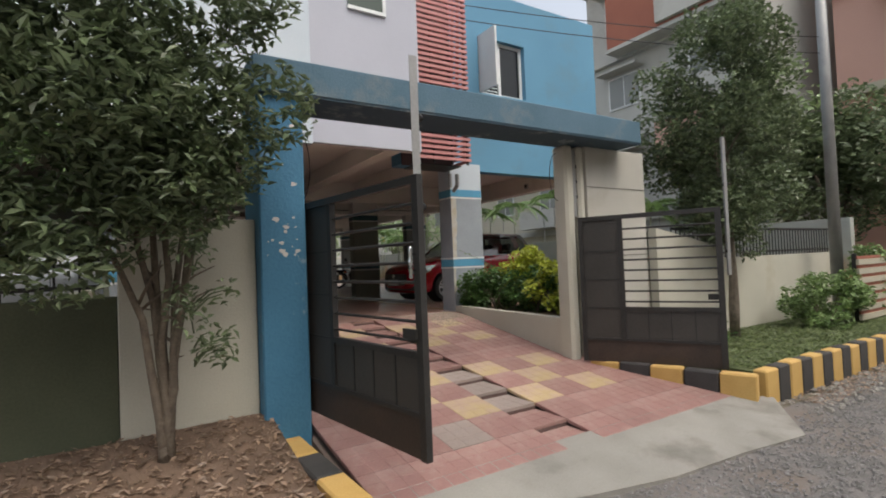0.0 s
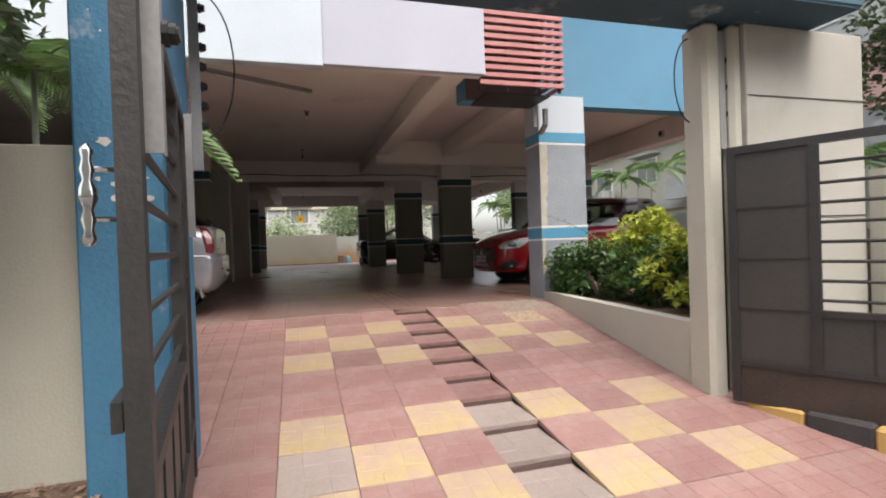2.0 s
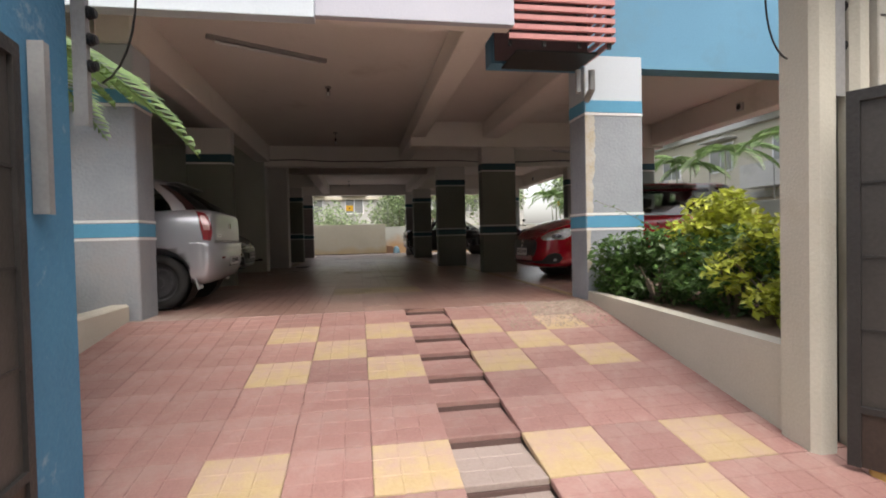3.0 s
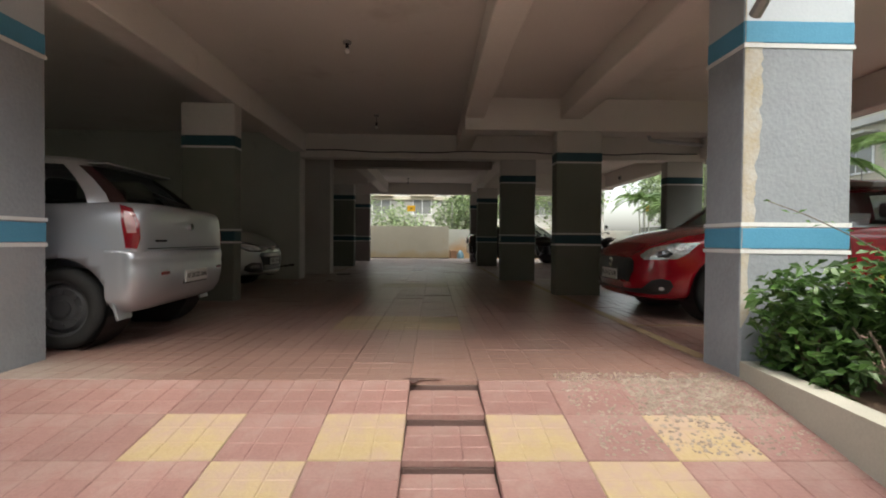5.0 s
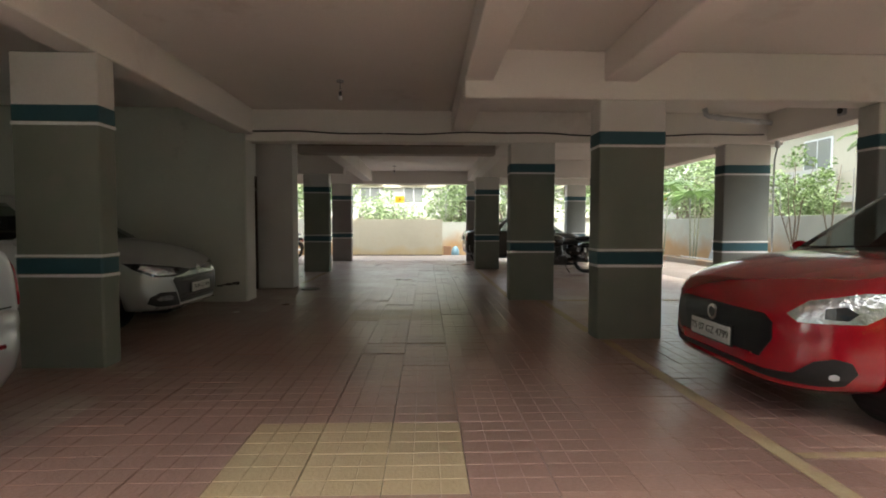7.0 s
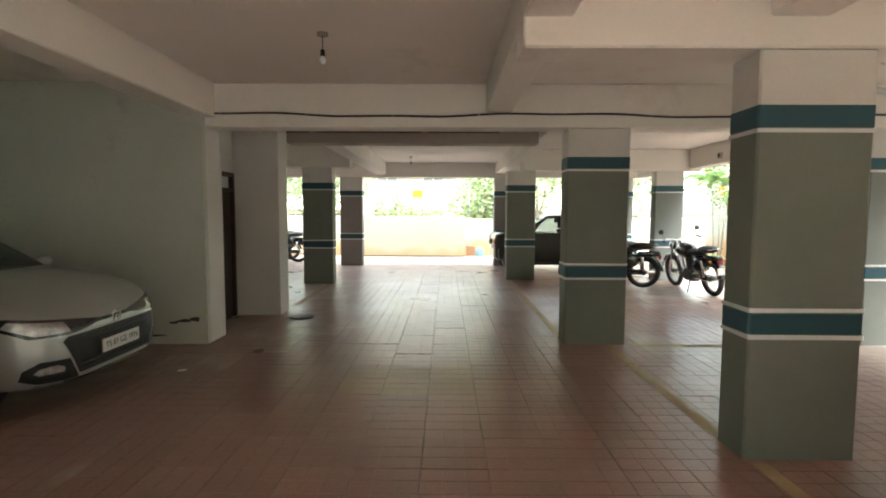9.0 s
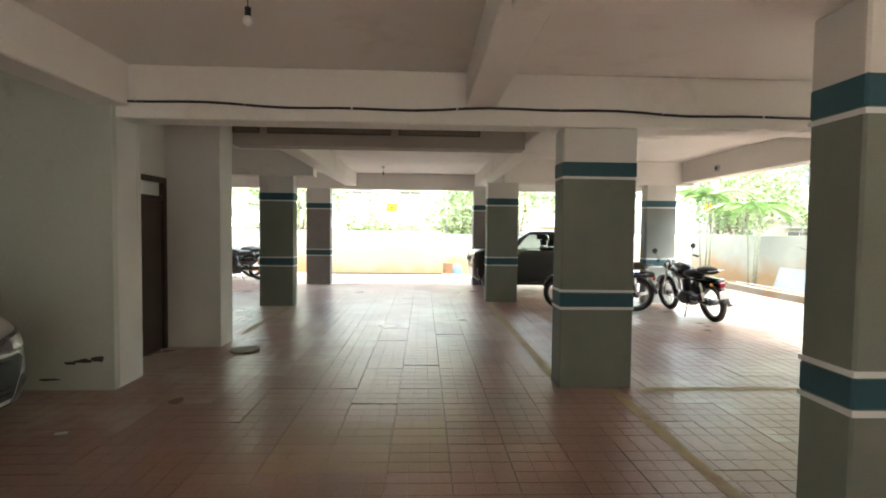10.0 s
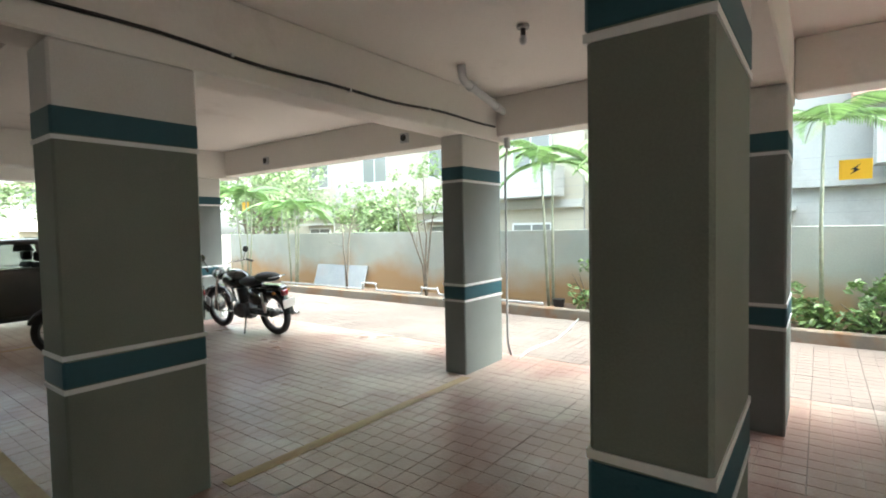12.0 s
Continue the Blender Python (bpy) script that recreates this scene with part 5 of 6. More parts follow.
rng = random.Random(5)
SPRIGS = [((0.06 + 0.30 * rng.random(), -0.30 - 0.1 * rng.random(), 0.75 + 1.1 * rng.random()), rng.uniform(0.06, 0.13)) for _ in range(22)]
tree("tree", (0.64, 3.70, 0.31), "leafy dark green street tree with several slim stems from one foot",
     [(-0.25, -0.05, 2.2), (-0.1, 0.1, 2.6), (0.05, -0.1, 2.5), (0.25, 0.05, 2.3), (0.36, -0.1, 2.1), (-0.5, -0.2, 2.0), (0.22, -0.25, 1.6), (0.02, 0.0, 1.0), (-0.05, 0.03, 1.3), (0.07, 0.04, 0.9)],
     clumps_in(rng, (-0.45, -0.2, 2.68), (1.2, 0.7, 1.3), 76, 0.18, 0.42) + [((-0.35, -0.3, 1.55), 0.16), ((0.1, -0.35, 1.5), 0.15), ((0.35, -0.3, 1.7), 0.16), ((-0.9, -0.4, 1.7), 0.25), ((-0.5, -0.5, 1.3), 0.25), ((-0.75, -0.5, 1.45), 0.3)], 29000, 0.034, LEAF, 1, rad=0.030, long=2.4, droop=0.5)
sprig = leaf_cloud(bmesh.new(), SPRIGS, 330, 0.028, random.Random(71), 2.2, 0.5)
for (x, y, z), q in SPRIGS:
    add_tube(sprig, [(0.16, -0.12, z - 0.12), ((0.16 + x) / 2, (y - 0.12) / 2, z - 0.03), (x, y, z)], [0.007, 0.005, 0.003], 4)
part("sprig_growth", sprig, LEAF, bpy.data.objects["tree"], "small leafy sprigs along the stems")
tree("tree", (7.9, 3.9, 0.3), "leafy dark green street tree on the grassy verge",
     [(0.0, 0.0, 2.6), (0.2, 0.1, 3.2), (-0.25, 0.05, 2.9)],
     clumps_in(rng, (0.0, 0.1, 3.15), (1.35, 0.8, 2.05), 84, 0.2, 0.42), 21000, 0.042, LEAF, 2, rad=0.05, long=2.1, droop=0.4)


def shrub(place, label, spread, n, leaves, size, material, seed, r=(0.10, 0.22)):
    rng = random.Random(seed)
    t = thing("shrub", label, "shrub", place)
    bm = bmesh.new()
    for _ in range(9):
        a, q = rng.uniform(0, 6.3), rng.uniform(0.3, 0.8)
        add_tube(bm, [(0, 0, -0.05), (spread[0] * q * 0.5 * math.cos(a), spread[1] * q * 0.5 * math.sin(a), spread[2] * 0.6), (spread[0] * q * math.cos(a), spread[1] * q * math.sin(a), spread[2] * 1.2)], [0.018, 0.011, 0.005], 5)
    part("stem", bm, BARK, t, "thin branching stem")
    part("leaves", leaf_cloud(bmesh.new(), clumps_in(rng, (0, 0, spread[2]), spread, n, *r), leaves, size, rng, 1.9), material, t)
    return t


shrub((5.62, 6.55, 0.74), "dark green clipped shrub in the front planter", (0.36, 0.55, 0.30), 26, 2600, 0.04, MIDLEAF, 11)
shrub((5.75, 5.75, 0.74), "dark green shrub beside lime leaved ones in the planter", (0.35, 0.5, 0.32), 22, 2000, 0.04, MIDLEAF, 12)
shrub((6.1, 6.3, 0.74), "yellow-green leafy shrub in the front planter", (0.5, 0.5, 0.48), 36, 4200, 0.045, LIME, 13)
shrub((5.85, 5.3, 0.74), "bright lime leaved shrub by the gate post", (0.6, 0.6, 0.42), 36, 4200, 0.045, LIME, 14)
shrub((7.2, 6.0, 0.74), "yellow-green shrub at the back of the planter", (0.6, 0.7, 0.36), 22, 2200, 0.05, LIME, 15)
shrub((9.9, 3.5, 0.28), "pale grassy weeds on the street verge", (1.0, 0.45, 0.42), 34, 3600, 0.045, YARDLEAF, 16)
shrub((11.6, 3.5, 0.28), "light green bushy weed on the street verge", (0.35, 0.3, 0.65), 14, 1200, 0.05, YARDLEAF, 17)
shrub((6.9, 3.8, 0.28), "low sparse weed by the white panel wall", (0.35, 0.25, 0.2), 10, 260, 0.045, MIDLEAF, 18)


shrub((5.46, 6.93, 0.74), "small green shrub against the front pillar", (0.26, 0.22, 0.26), 16, 1500, 0.04, MIDLEAF, 19)


PALMSTEM = surface("grey_green_palm_stem", (0.22, 0.24, 0.17), (0.36, 0.37, 0.28), 0.8, 9, 40, 0.4)


def palm(place, label, height, stems, fronds, length, seed, material=None, lean=0.0):
    """A slim palm: ringed stems and arching feathered fronds."""
    rng = random.Random(seed)
    t = thing("palm", label, "palm", place)
    for s in range(stems):
        a = 2 * math.pi * s / stems + rng.uniform(-0.4, 0.4)
        h = height * rng.uniform(0.85, 1.05)
        off = 0.0 if stems == 1 else 0.10
        base, top = Vector((off * math.cos(a), off * math.sin(a), -0.05)), Vector(((off + 0.12 * h * 0.5 * (stems > 1)) * math.cos(a) + lean, (off + 0.12 * h * 0.5 * (stems > 1)) * math.sin(a), h))
        part("trunk", add_tube(bmesh.new(), [base, (base + top) / 2 + Vector((0.03, 0.02, 0)), top], [0.03, 0.023, 0.017], 7), PALMSTEM, t, "slim grey palm stem", smooth=True)
        bm = bmesh.new()
        for f in range(fronds):
            b = 2 * math.pi * f / fronds + rng.uniform(-0.3, 0.3)
            ln, rise = length * rng.uniform(0.75, 1.1), rng.uniform(0.2, 0.75)
            out = Vector((math.cos(b), math.sin(b), 0))
            pts = [top + out * ln * u + Vector((0, 0, ln * (rise * u - 0.75 * u * u))) for u in np.linspace(0, 1, 9)]
            add_tube(bm, pts, [0.010 - 0.0008 * k for k in range(9)], 4)
            side = out.cross(Vector((0, 0, 1)))
            for k in range(1, 34):
                u = k / 34
                p = top + out * ln * u + Vector((0, 0, ln * (rise * u - 0.75 * u * u)))
                for sgn in (1, -1):
                    w = ln * 0.30 * math.sin(math.pi * (0.12 + 0.85 * u)) * rng.uniform(0.8, 1.1)
                    tip = p + side * sgn * w * 0.85 + out * w * 0.55 + Vector((0, 0, -w * 0.35))
                    c = out * 0.012
                    va, vb, vc = bm.verts.new(p - c), bm.verts.new(p + c), bm.verts.new((p + tip) / 2 + c * 1.6 + Vector((0, 0, 0.02)))
                    vd = bm.verts.new(tip)
                    bm.faces.new((va, vb, vc)), bm.faces.new((va, vc, vd))
        part("fronds", bm, material or PALM, t, "arching feathered green fronds")
    return t


BED = SLAB + 0.09
palm((12.0, 13.55, BED), "single slim palm in the planting strip", 2.7, 1, 9, 1.3, 21)
palm((12.05, 15.2, BED), "pair of tall thin palms in the planting strip", 2.9, 2, 7, 1.0, 22)
palm((12.0, 11.45, BED), "thin grey stemmed palm rising from a bush", 2.6, 1, 8, 1.2, 23)
palm((12.0, 9.7, BED), "slim palm behind the parked red car", 2.1, 2, 8, 1.1, 24)
palm((12.05, 8.3, BED), "slim palm near the street side of the strip", 2.0, 2, 8, 1.2, 25)
palm((12.0, 22.4, BED), "clump of slim palms at the back of the strip", 2.3, 3, 7, 1.1, 26)
palm((12.0, 24.6, BED), "clump of slim palms near the far corner", 2.5, 3, 7, 1.2, 27)
palm((0.42, 5.3, 0.05), "small palm beside the entrance ramp", 2.95, 2, 11, 1.15, 28)
tree("small_tree", (12.0, 18.0, BED), "thin multi-stemmed small tree with sparse leaves", [(0.0, 0.35, 2.3), (0.1, -0.45, 2.5), (0.0, 0.0, 2.6), (-0.1, 0.7, 2.0)], clumps_in(random.Random(31), (0, 0, 2.3), (0.5, 0.95, 0.65), 15, 0.10, 0.22), 800, 0.05, YARDLEAF, 31, rad=0.022)
tree("small_tree", (12.0, 20.4, BED), "young thin tree with light green leaves", [(0.0, 0.25, 2.0), (0.1, -0.3, 2.2)], clumps_in(random.Random(32), (0, 0, 2.0), (0.4, 0.6, 0.6), 10, 0.1, 0.2), 500, 0.05, YARDLEAF, 32, rad=0.02)
tree("small_tree", (12.0, 17.0, BED), "young thin tree beside the compound wall", [(0.0, 0.2, 1.8), (0.1, -0.2, 2.4)], clumps_in(random.Random(33), (0, 0, 2.0), (0.4, 0.5, 0.6), 9, 0.1, 0.2), 420, 0.05, YARDLEAF, 33, rad=0.02)
shrub((12.0, 10.9, BED), "low leafy green bush at the palm's foot", (0.35, 1.15, 0.30), 32, 2200, 0.06, YARDLEAF, 34)
shrub((12.0, 14.5, BED), "small light green plant by the damp wall", (0.2, 0.4, 0.5), 9, 260, 0.06, YARDLEAF, 35)
shrub((12.0, 9.1, BED), "low leafy green bush in the planting strip", (0.35, 0.7, 0.28), 18, 1000, 0.06, YARDLEAF, 36)


def far_tree(place, h, spread, seed, leaves=1500, material=None):
    rng = random.Random(seed)
    tree("tree", place, "leafy green tree beyond the compound wall", [(0.1, 0.1, h * 0.8), (-0.5, 0.2, h * 0.7), (0.5, -0.2, h * 0.75)],
         clumps_in(rng, (0, 0, h * 0.72), (spread, spread, h * 0.33), 34, 0.35, 0.8), leaves * 2, 0.105, material or FARLEAF, seed, rad=0.10)


for k, (x, y, h, s) in enumerate([(-1.5, 29.5, 4.6, 1.8), (1.8, 31, 3.0, 1.6), (4.9, 28.8, 4.0, 1.2), (7.2, 30, 5.0, 1.9), (10.5, 30.5, 5.4, 2.0), (14.8, 27.5, 5.0, 2.0), (16.0, 23.0, 3.4, 1.2), (-5.5, 29, 5.0, 2.2),
                                  (15.6, 30, 5.5, 2.2), (19, 4.6, 6.5, 1.8), (15.5, 6.3, 6.5, 1.8), (-4.5, 5.8, 4.5, 1.5), (-7.5, 5.8, 5.0, 1.6)]):
    far_tree((x, y, 0), h, s, 50 + k)
far_tree((13.6, 6.6, 0), 5.2, 1.2, 80, 4200, LEAF)
far_tree((15.2, 5.2, 0), 4.8, 1.2, 81, 3200, LEAF)
far_tree((-3.6, 6.0, 0), 3.5, 0.9, 82, 1800, YARDLEAF)


# ---- neighbouring buildings ----
def facade(name, label, x0, x1, y0, y1, h, storeys, front, wall_mat, band_mat, bays, side_windows=True):
    """A plain block of flats: walls, floor bands, roof parapet, and window openings as real recessed units. front: the face with windows, 'x-', 'y-'."""
    b = thing(name, label, "building", (x0, y0, 0))
    w, dd = x1 - x0, y1 - y0
    box("wall", 0, w, 0, dd, 0, h, wall_mat, b)
    box("parapet", -0.1, w + 0.1, -0.1, dd + 0.1, h + 0.01, h + 0.8, band_mat, b, "", 0.02)
    sh = h / storeys
    for s in range(storeys):
        z = s * sh
        if front == "x-":
            box("floor_band", -0.25, -0.005, 0, dd, z + sh - 0.35, z + sh - 0.1, band_mat, b)
        else:
            box("floor_band", 0, w, -0.25, -0.005, z + sh - 0.35, z + sh - 0.1, band_mat, b)
        for k in range(bays):
            if front == "x-":
                c = (k + 0.5) * dd / bays
                win = part("window", add_box(bmesh.new(), -0.06, -0.004, c - 0.75, c + 0.75, z + 1.0, z + 2.3), LINE, b, "pale window frame")
                box("pane", -0.075, -0.062, c - 0.68, c - 0.03, z + 1.07, z + 2.23, PANEDARK, win)
                box("pane", -0.075, -0.062, c + 0.03, c + 0.68, z + 1.07, z + 2.23, PANEDARK, win)
                if k % 2 == 0:
                    box("balcony", -1.1, -0.3, c - 1.3, c + 1.3, z + 0.0, z + 0.95, band_mat, b)
                else:
                    box("sunshade", -0.6, -0.004, c - 0.95, c + 0.95, z + 2.42, z + 2.5, band_mat, b)
            else:
                c = (k + 0.5) * w / bays
                win = part("window", add_box(bmesh.new(), c - 0.75, c + 0.75, -0.06, -0.004, z + 1.0, z + 2.3), LINE, b, "pale window frame")
                box("pane", c - 0.68, c - 0.03, -0.075, -0.062, z + 1.07, z + 2.23, PANEDARK, win)
                box("pane", c + 0.03, c + 0.68, -0.075, -0.062, z + 1.07, z + 2.23, PANEDARK, win)
                box("sunshade", c - 0.95, c + 0.95, -0.6, -0.004, z + 2.42, z + 2.5, band_mat, b)
    return b


PANEDARK = plain("grey_reflective_pane", (0.20, 0.21, 0.20), 0.08)
HOUSEWHITE = surface("neighbour_white_paint", (0.38, 0.38, 0.355), (0.47, 0.47, 0.44), 0.85, 0.4, 30, 0.1, stain=(0.34, 0.33, 0.30), stain_scale=0.5, stain_at=0.6)
HOUSECREAM = surface("neighbour_cream_paint", (0.40, 0.37, 0.29), (0.48, 0.45, 0.36), 0.85, 0.4, 30, 0.1)
HOUSEPINK = surface("neighbour_pink_paint", (0.50, 0.30, 0.25), (0.58, 0.36, 0.30), 0.85, 0.4, 30, 0.1)
facade("apartment_building", "cream and white apartment building with balconies beyond the wall", 19.5, 30, 17.5, 36, 12.5, 4, "x-", HOUSECREAM, HOUSEWHITE, 5)
side_block = facade("apartment_building", "white apartment building beside the compound", 17.5, 28, 7.6, 14.6, 13, 4, "x-", HOUSEWHITE, HOUSEWHITE, 2)
facade("apartment_building", "pink and cream apartment building beyond the wall", 19.5, 30, -2.0, 6.5, 13, 4, "x-", HOUSEPINK, HOUSECREAM, 2)
facade("apartment_building", "white apartment building behind the back trees", -12, 17, 44, 52, 7.5, 3, "y-", HOUSEWHITE, HOUSECREAM, 9)
facade("house", "pale house behind the side trees", -22, -12, 8, 34, 9, 3, "y-", HOUSEWHITE, HOUSECREAM, 3)
facade("apartment_building", "apartment building across the street", -20, 30, -24, -12, 12, 4, "y-", HOUSECREAM, HOUSEWHITE, 12)
box("bay", -0.9, -0.08, 0.0, 5.3, 9.65, 12.9, TERRA, side_block, "red-brown rendered bay")
box("bay_edge", -0.95, -0.08, 0.0, 5.35, 9.5, 9.64, HOUSEWHITE, side_block, "white edge under the bay")
box("bay", -0.9, -0.08, 0.0, 3.4, 4.6, 6.3, HOUSEPINK, side_block, "pink rendered bay")
# side street: utility pole, slatted board fence, railing
bm = bmesh.new()
add_tube(bm, [(0, 0, 0), (0, 0, 9)], [0.10, 0.075], 12)
pole = thing("utility_pole", "grey concrete utility pole at the roadside", "pole", (11.3, 3.85, 0.25))
part("shaft", bm, GALV, pole, smooth=True)
box("cross_arm", -0.9, 0.9, -0.05, 0.05, 8.3, 8.4, GATE, pole)
boards = thing("board_fence", "low fence of cream and rust red horizontal boards", "fence", (10.5, 3.28, 0.28))
for k in range(7):
    box("board", 0.0, 2.4, -0.02, 0.02, 0.06 + k * 0.15, 0.15 + k * 0.15, HOUSECREAM, boards)
    box("rust_board", 0.0, 2.4, 0.0, 0.015, 0.154 + k * 0.15, 0.206 + k * 0.15, TERRA, boards, "thin rust red board")
for x in (0.04, 1.2, 2.36):
    box("fence_post", x - 0.03, x + 0.03, 0.022, 0.08, -0.02, 1.15, GATE, boards)



def railing(place, length, z0, h, label, step=0.11):
    r = thing("railing", label, "railing", place)
    box("rail", 0, length, -0.02, 0.02, z0 + h - 0.04, z0 + h, GATE, r)
    box("rail", 0, length, -0.02, 0.02, z0 + 0.06, z0 + 0.09, GATE, r)
    for k in range(int(length / step) + 1):
        box("picket", k * step - 0.007, k * step + 0.007, -0.007, 0.007, z0, z0 + h - 0.04, GATE, r)


railing((7.2, 4.38, 0), 5.2, 1.45, 0.48, "black steel railing on the street wall")
railing((-6.0, 4.21, 0), 6.3, 1.40, 0.50, "black steel railing on the mossy street wall", 0.14)


# ---- small fittings and clutter ----
bm = bmesh.new()
pts = [(x, 14.325 - 0.004 * math.sin(x), 3.27 + 0.018 * math.sin(x * 1.7) + 0.008 * math.sin(x * 5.1)) for x in np.linspace(-5, 8.7, 60)]
cable = thing("cable", "sagging black cable clipped along the beam", "cable", (0, 0, 0))
part("run", add_tube(bm, [(x, y - 0.012, z) for x, y, z in pts], 0.011, 6), CABLE, cable, smooth=True)
for x in np.arange(0.9, 8.6, 0.95):
    box("clip", x - 0.008, x + 0.008, 14.30, 14.338, 3.262 + 0.018 * math.sin(x * 1.7), 3.285 + 0.018 * math.sin(x * 1.7), LINE, cable)


def bulb(x, y, drop=0.14):
    b = thing("pendant_bulb", "bare bulb on a short cord from the ceiling", "lamp", (x, y, SOFFIT), 0, "ceiling bulbs")
    part("rose", add_cylinder(bmesh.new(), (0, 0, -0.012), (0, 0, 1), 0.045, 0.022, 16), GALV, b, "round ceiling rose")
    part("cord", add_tube(bmesh.new(), [(0, 0, -0.02), (0, 0, -drop)], 0.004, 6), CABLE, b)
    part("holder", add_cylinder(bmesh.new(), (0, 0, -drop - 0.02), (0, 0, 1), 0.018, 0.05, 12), BLACK, b)
    part("bulb", add_ball(bmesh.new(), (0, 0, -drop - 0.075), (0.028, 0.028, 0.035)), LINE, b, "unlit white bulb", smooth=True)


for x, y, d_ in ((2.40, 12.80, 0.14), (2.44, 9.66, 0.03), (7.18, 13.16, 0.03), (2.5, 21.5, 0.14), (2.42, 17.9, 0.05)):
    bulb(x, y, d_)
tube_ = thing("tube_light", "grey unlit tube light batten on the ceiling", "lamp", (1.88, 8.22, SOFFIT), 28)
box("batten", -0.68, 0.68, -0.03, 0.03, -0.045, -0.002, GALV, tube_)
part("tube", add_cylinder(bmesh.new(), (0, 0, -0.066), (1, 0, 0), 0.014, 1.2, 12), LINE, tube_, "unlit glass tube")

pipe = thing("drain_pipe", "grey plastic drain pipe bending down beside a pillar", "pipe", (0, 0, 0))
part("run", add_tube(bmesh.new(), [(7.55, 13.95, 3.60), (7.58, 13.96, 3.51), (7.64, 13.98, 3.485), (8.74, 14.24, 3.455), (8.86, 14.28, 3.44), (8.90, 14.28, 3.38), (8.90, 14.28, 3.08)], 0.036, 12), PIPE, pipe, smooth=True)
for x, y, z in ((7.80, 14.018, 3.48), (8.55, 14.195, 3.46)):
    part("collar", add_cylinder(bmesh.new(), (x, y, z), (1, 0.24, -0.027), 0.045, 0.06, 16), PIPE, pipe)
part("conduit", add_tube(bmesh.new(), [(8.90, 14.28, 3.08), (8.868, 14.29, 2.9), (8.868, 14.29, 0.9), (8.89, 14.26, 0.75)], 0.013, 8), GALV, pipe, "thin grey conduit down the pillar", smooth=True)
hose = thing("hose", "thin green-grey hose lying across the floor", "hose", (0, 0, 0))
part("run", add_tube(bmesh.new(), [(8.95, 14.2, SLAB + 0.012), (9.4, 14.27, SLAB + 0.012), (10.0, 14.22, SLAB + 0.012), (10.7, 14.34, SLAB + 0.012), (11.46, 14.5, SLAB + 0.03)], 0.012, 6), PIPE, hose, smooth=True)
for y in (9.2, 12.9, 15.66, 18.63, 21.4):
    j = thing("junction_box", "small dark square junction box on the edge beam", "junction box", (8.772, y, 3.34))
    box("body", -0.045, -0.002, -0.06, 0.06, -0.06, 0.06, PIPE, j, "", 0.006)
    part("cover", add_cylinder(bmesh.new(), (-0.05, 0, 0), (1, 0, 0), 0.042, 0.012, 14), GATE, j)


def yellow_line(x0, x1, y0, y1):
    box("yellow_line", x0, x1, y0, y1, SLAB + 0.0015, SLAB + 0.004, YELLOW_LINE, None, "worn yellow parking bay line", 0, "structure")


for a in ((5.22, 5.32, 7.7, 11.6), (5.18, 5.28, 12.0, 14.3), (4.73, 4.83, 14.7, 19.85), (5.5, 8.05, 14.25, 14.35), (0.93, 1.02, 16.7, 19.1), (5.34, 8.6, 9.0, 9.06), (5.5, 8.0, 19.95, 20.05)):
    yellow_line(*a)

cover = thing("drain_cover", "small round cement drain cover on the floor", "drain cover", (1.34, 15.75, SLAB))
part("disc", add_cylinder(bmesh.new(), (0, 0, 0.01), (0, 0, 1), 0.17, 0.02, 24, 0.005), CONCRETE, cover)
# broken plaster at the foot of the wall
for k, (x, z, w, h) in enumerate(((0.44, 0.965, 0.20, 0.05), (0.56, 0.985, 0.15, 0.06), (0.32, 0.945, 0.12, 0.03), (0.14, 0.80, 0.20, 0.03))):
    bm = bmesh.new()
    rr = random.Random(90 + k)
    ring_ = [bm.verts.new((x + w / 2 * math.cos(a) * rr.uniform(0.6, 1.1), 14.267, z + h / 2 * math.sin(a) * rr.uniform(0.5, 1.2))) for a in np.linspace(0, 2 * math.pi, 14)[:-1]]
    bm.faces.new(ring_)
    part("damage", bm, GATE, kind="structure", label="dark broken plaster patch on the wall")


def warning_sign(place, turn):
    s = thing("warning_sign", "yellow electric fence warning plate with a black bolt", "sign", place, turn, "fence warning signs")
    box("plate", -0.17, 0.17, -0.004, 0.004, -0.13, 0.13, plain("sign_yellow", (0.75, 0.42, 0.02), 0.5), s)
    bm = bmesh.new()
    bm.faces.new([bm.verts.new((x, -0.0055, z)) for x, z in ((0.05, 0.07), (-0.05, 0.0), (-0.01, -0.005), (-0.06, -0.07), (0.05, 0.0), (0.01, 0.01))])
    part("bolt", bm, INK, s, "black bolt drawing")


warning_sign((2.42, 25.97, 2.86), 0)
warning_sign((12.40, 11.12, 2.85), -90)
warning_sign((12.40, 25.2, 2.95), -90)
fence = thing("electric_fence", "thin steel fence wires on posts along the compound wall top", "fence", (0, 0, 0))
for y in (8.2, 10.4, 12.6, 14.8, 17.0, 19.2, 21.4, 23.6, 25.9):
    part("post", add_tube(bmesh.new(), [(12.52, y, 2.1), (12.52, y, 3.1)], 0.014, 6), GALV, fence)
for x in (-1.5, 0.6, 2.6, 4.2, 6.6):
    part("post", add_tube(bmesh.new(), [(x, 26.08, 2.0), (x, 26.08, 3.1)], 0.014, 6), GALV, fence)
for k in range(6):
    z = 2.3 + k * 0.15
    part("wire", add_tube(bmesh.new(), [(12.52, 8.0, z), (12.52, 26.0, z)], 0.0025, 4), GALV, fence)
    part("wire", add_tube(bmesh.new(), [(-6, 26.08, z), (7, 26.08, z)], 0.0025, 4), GALV, fence)

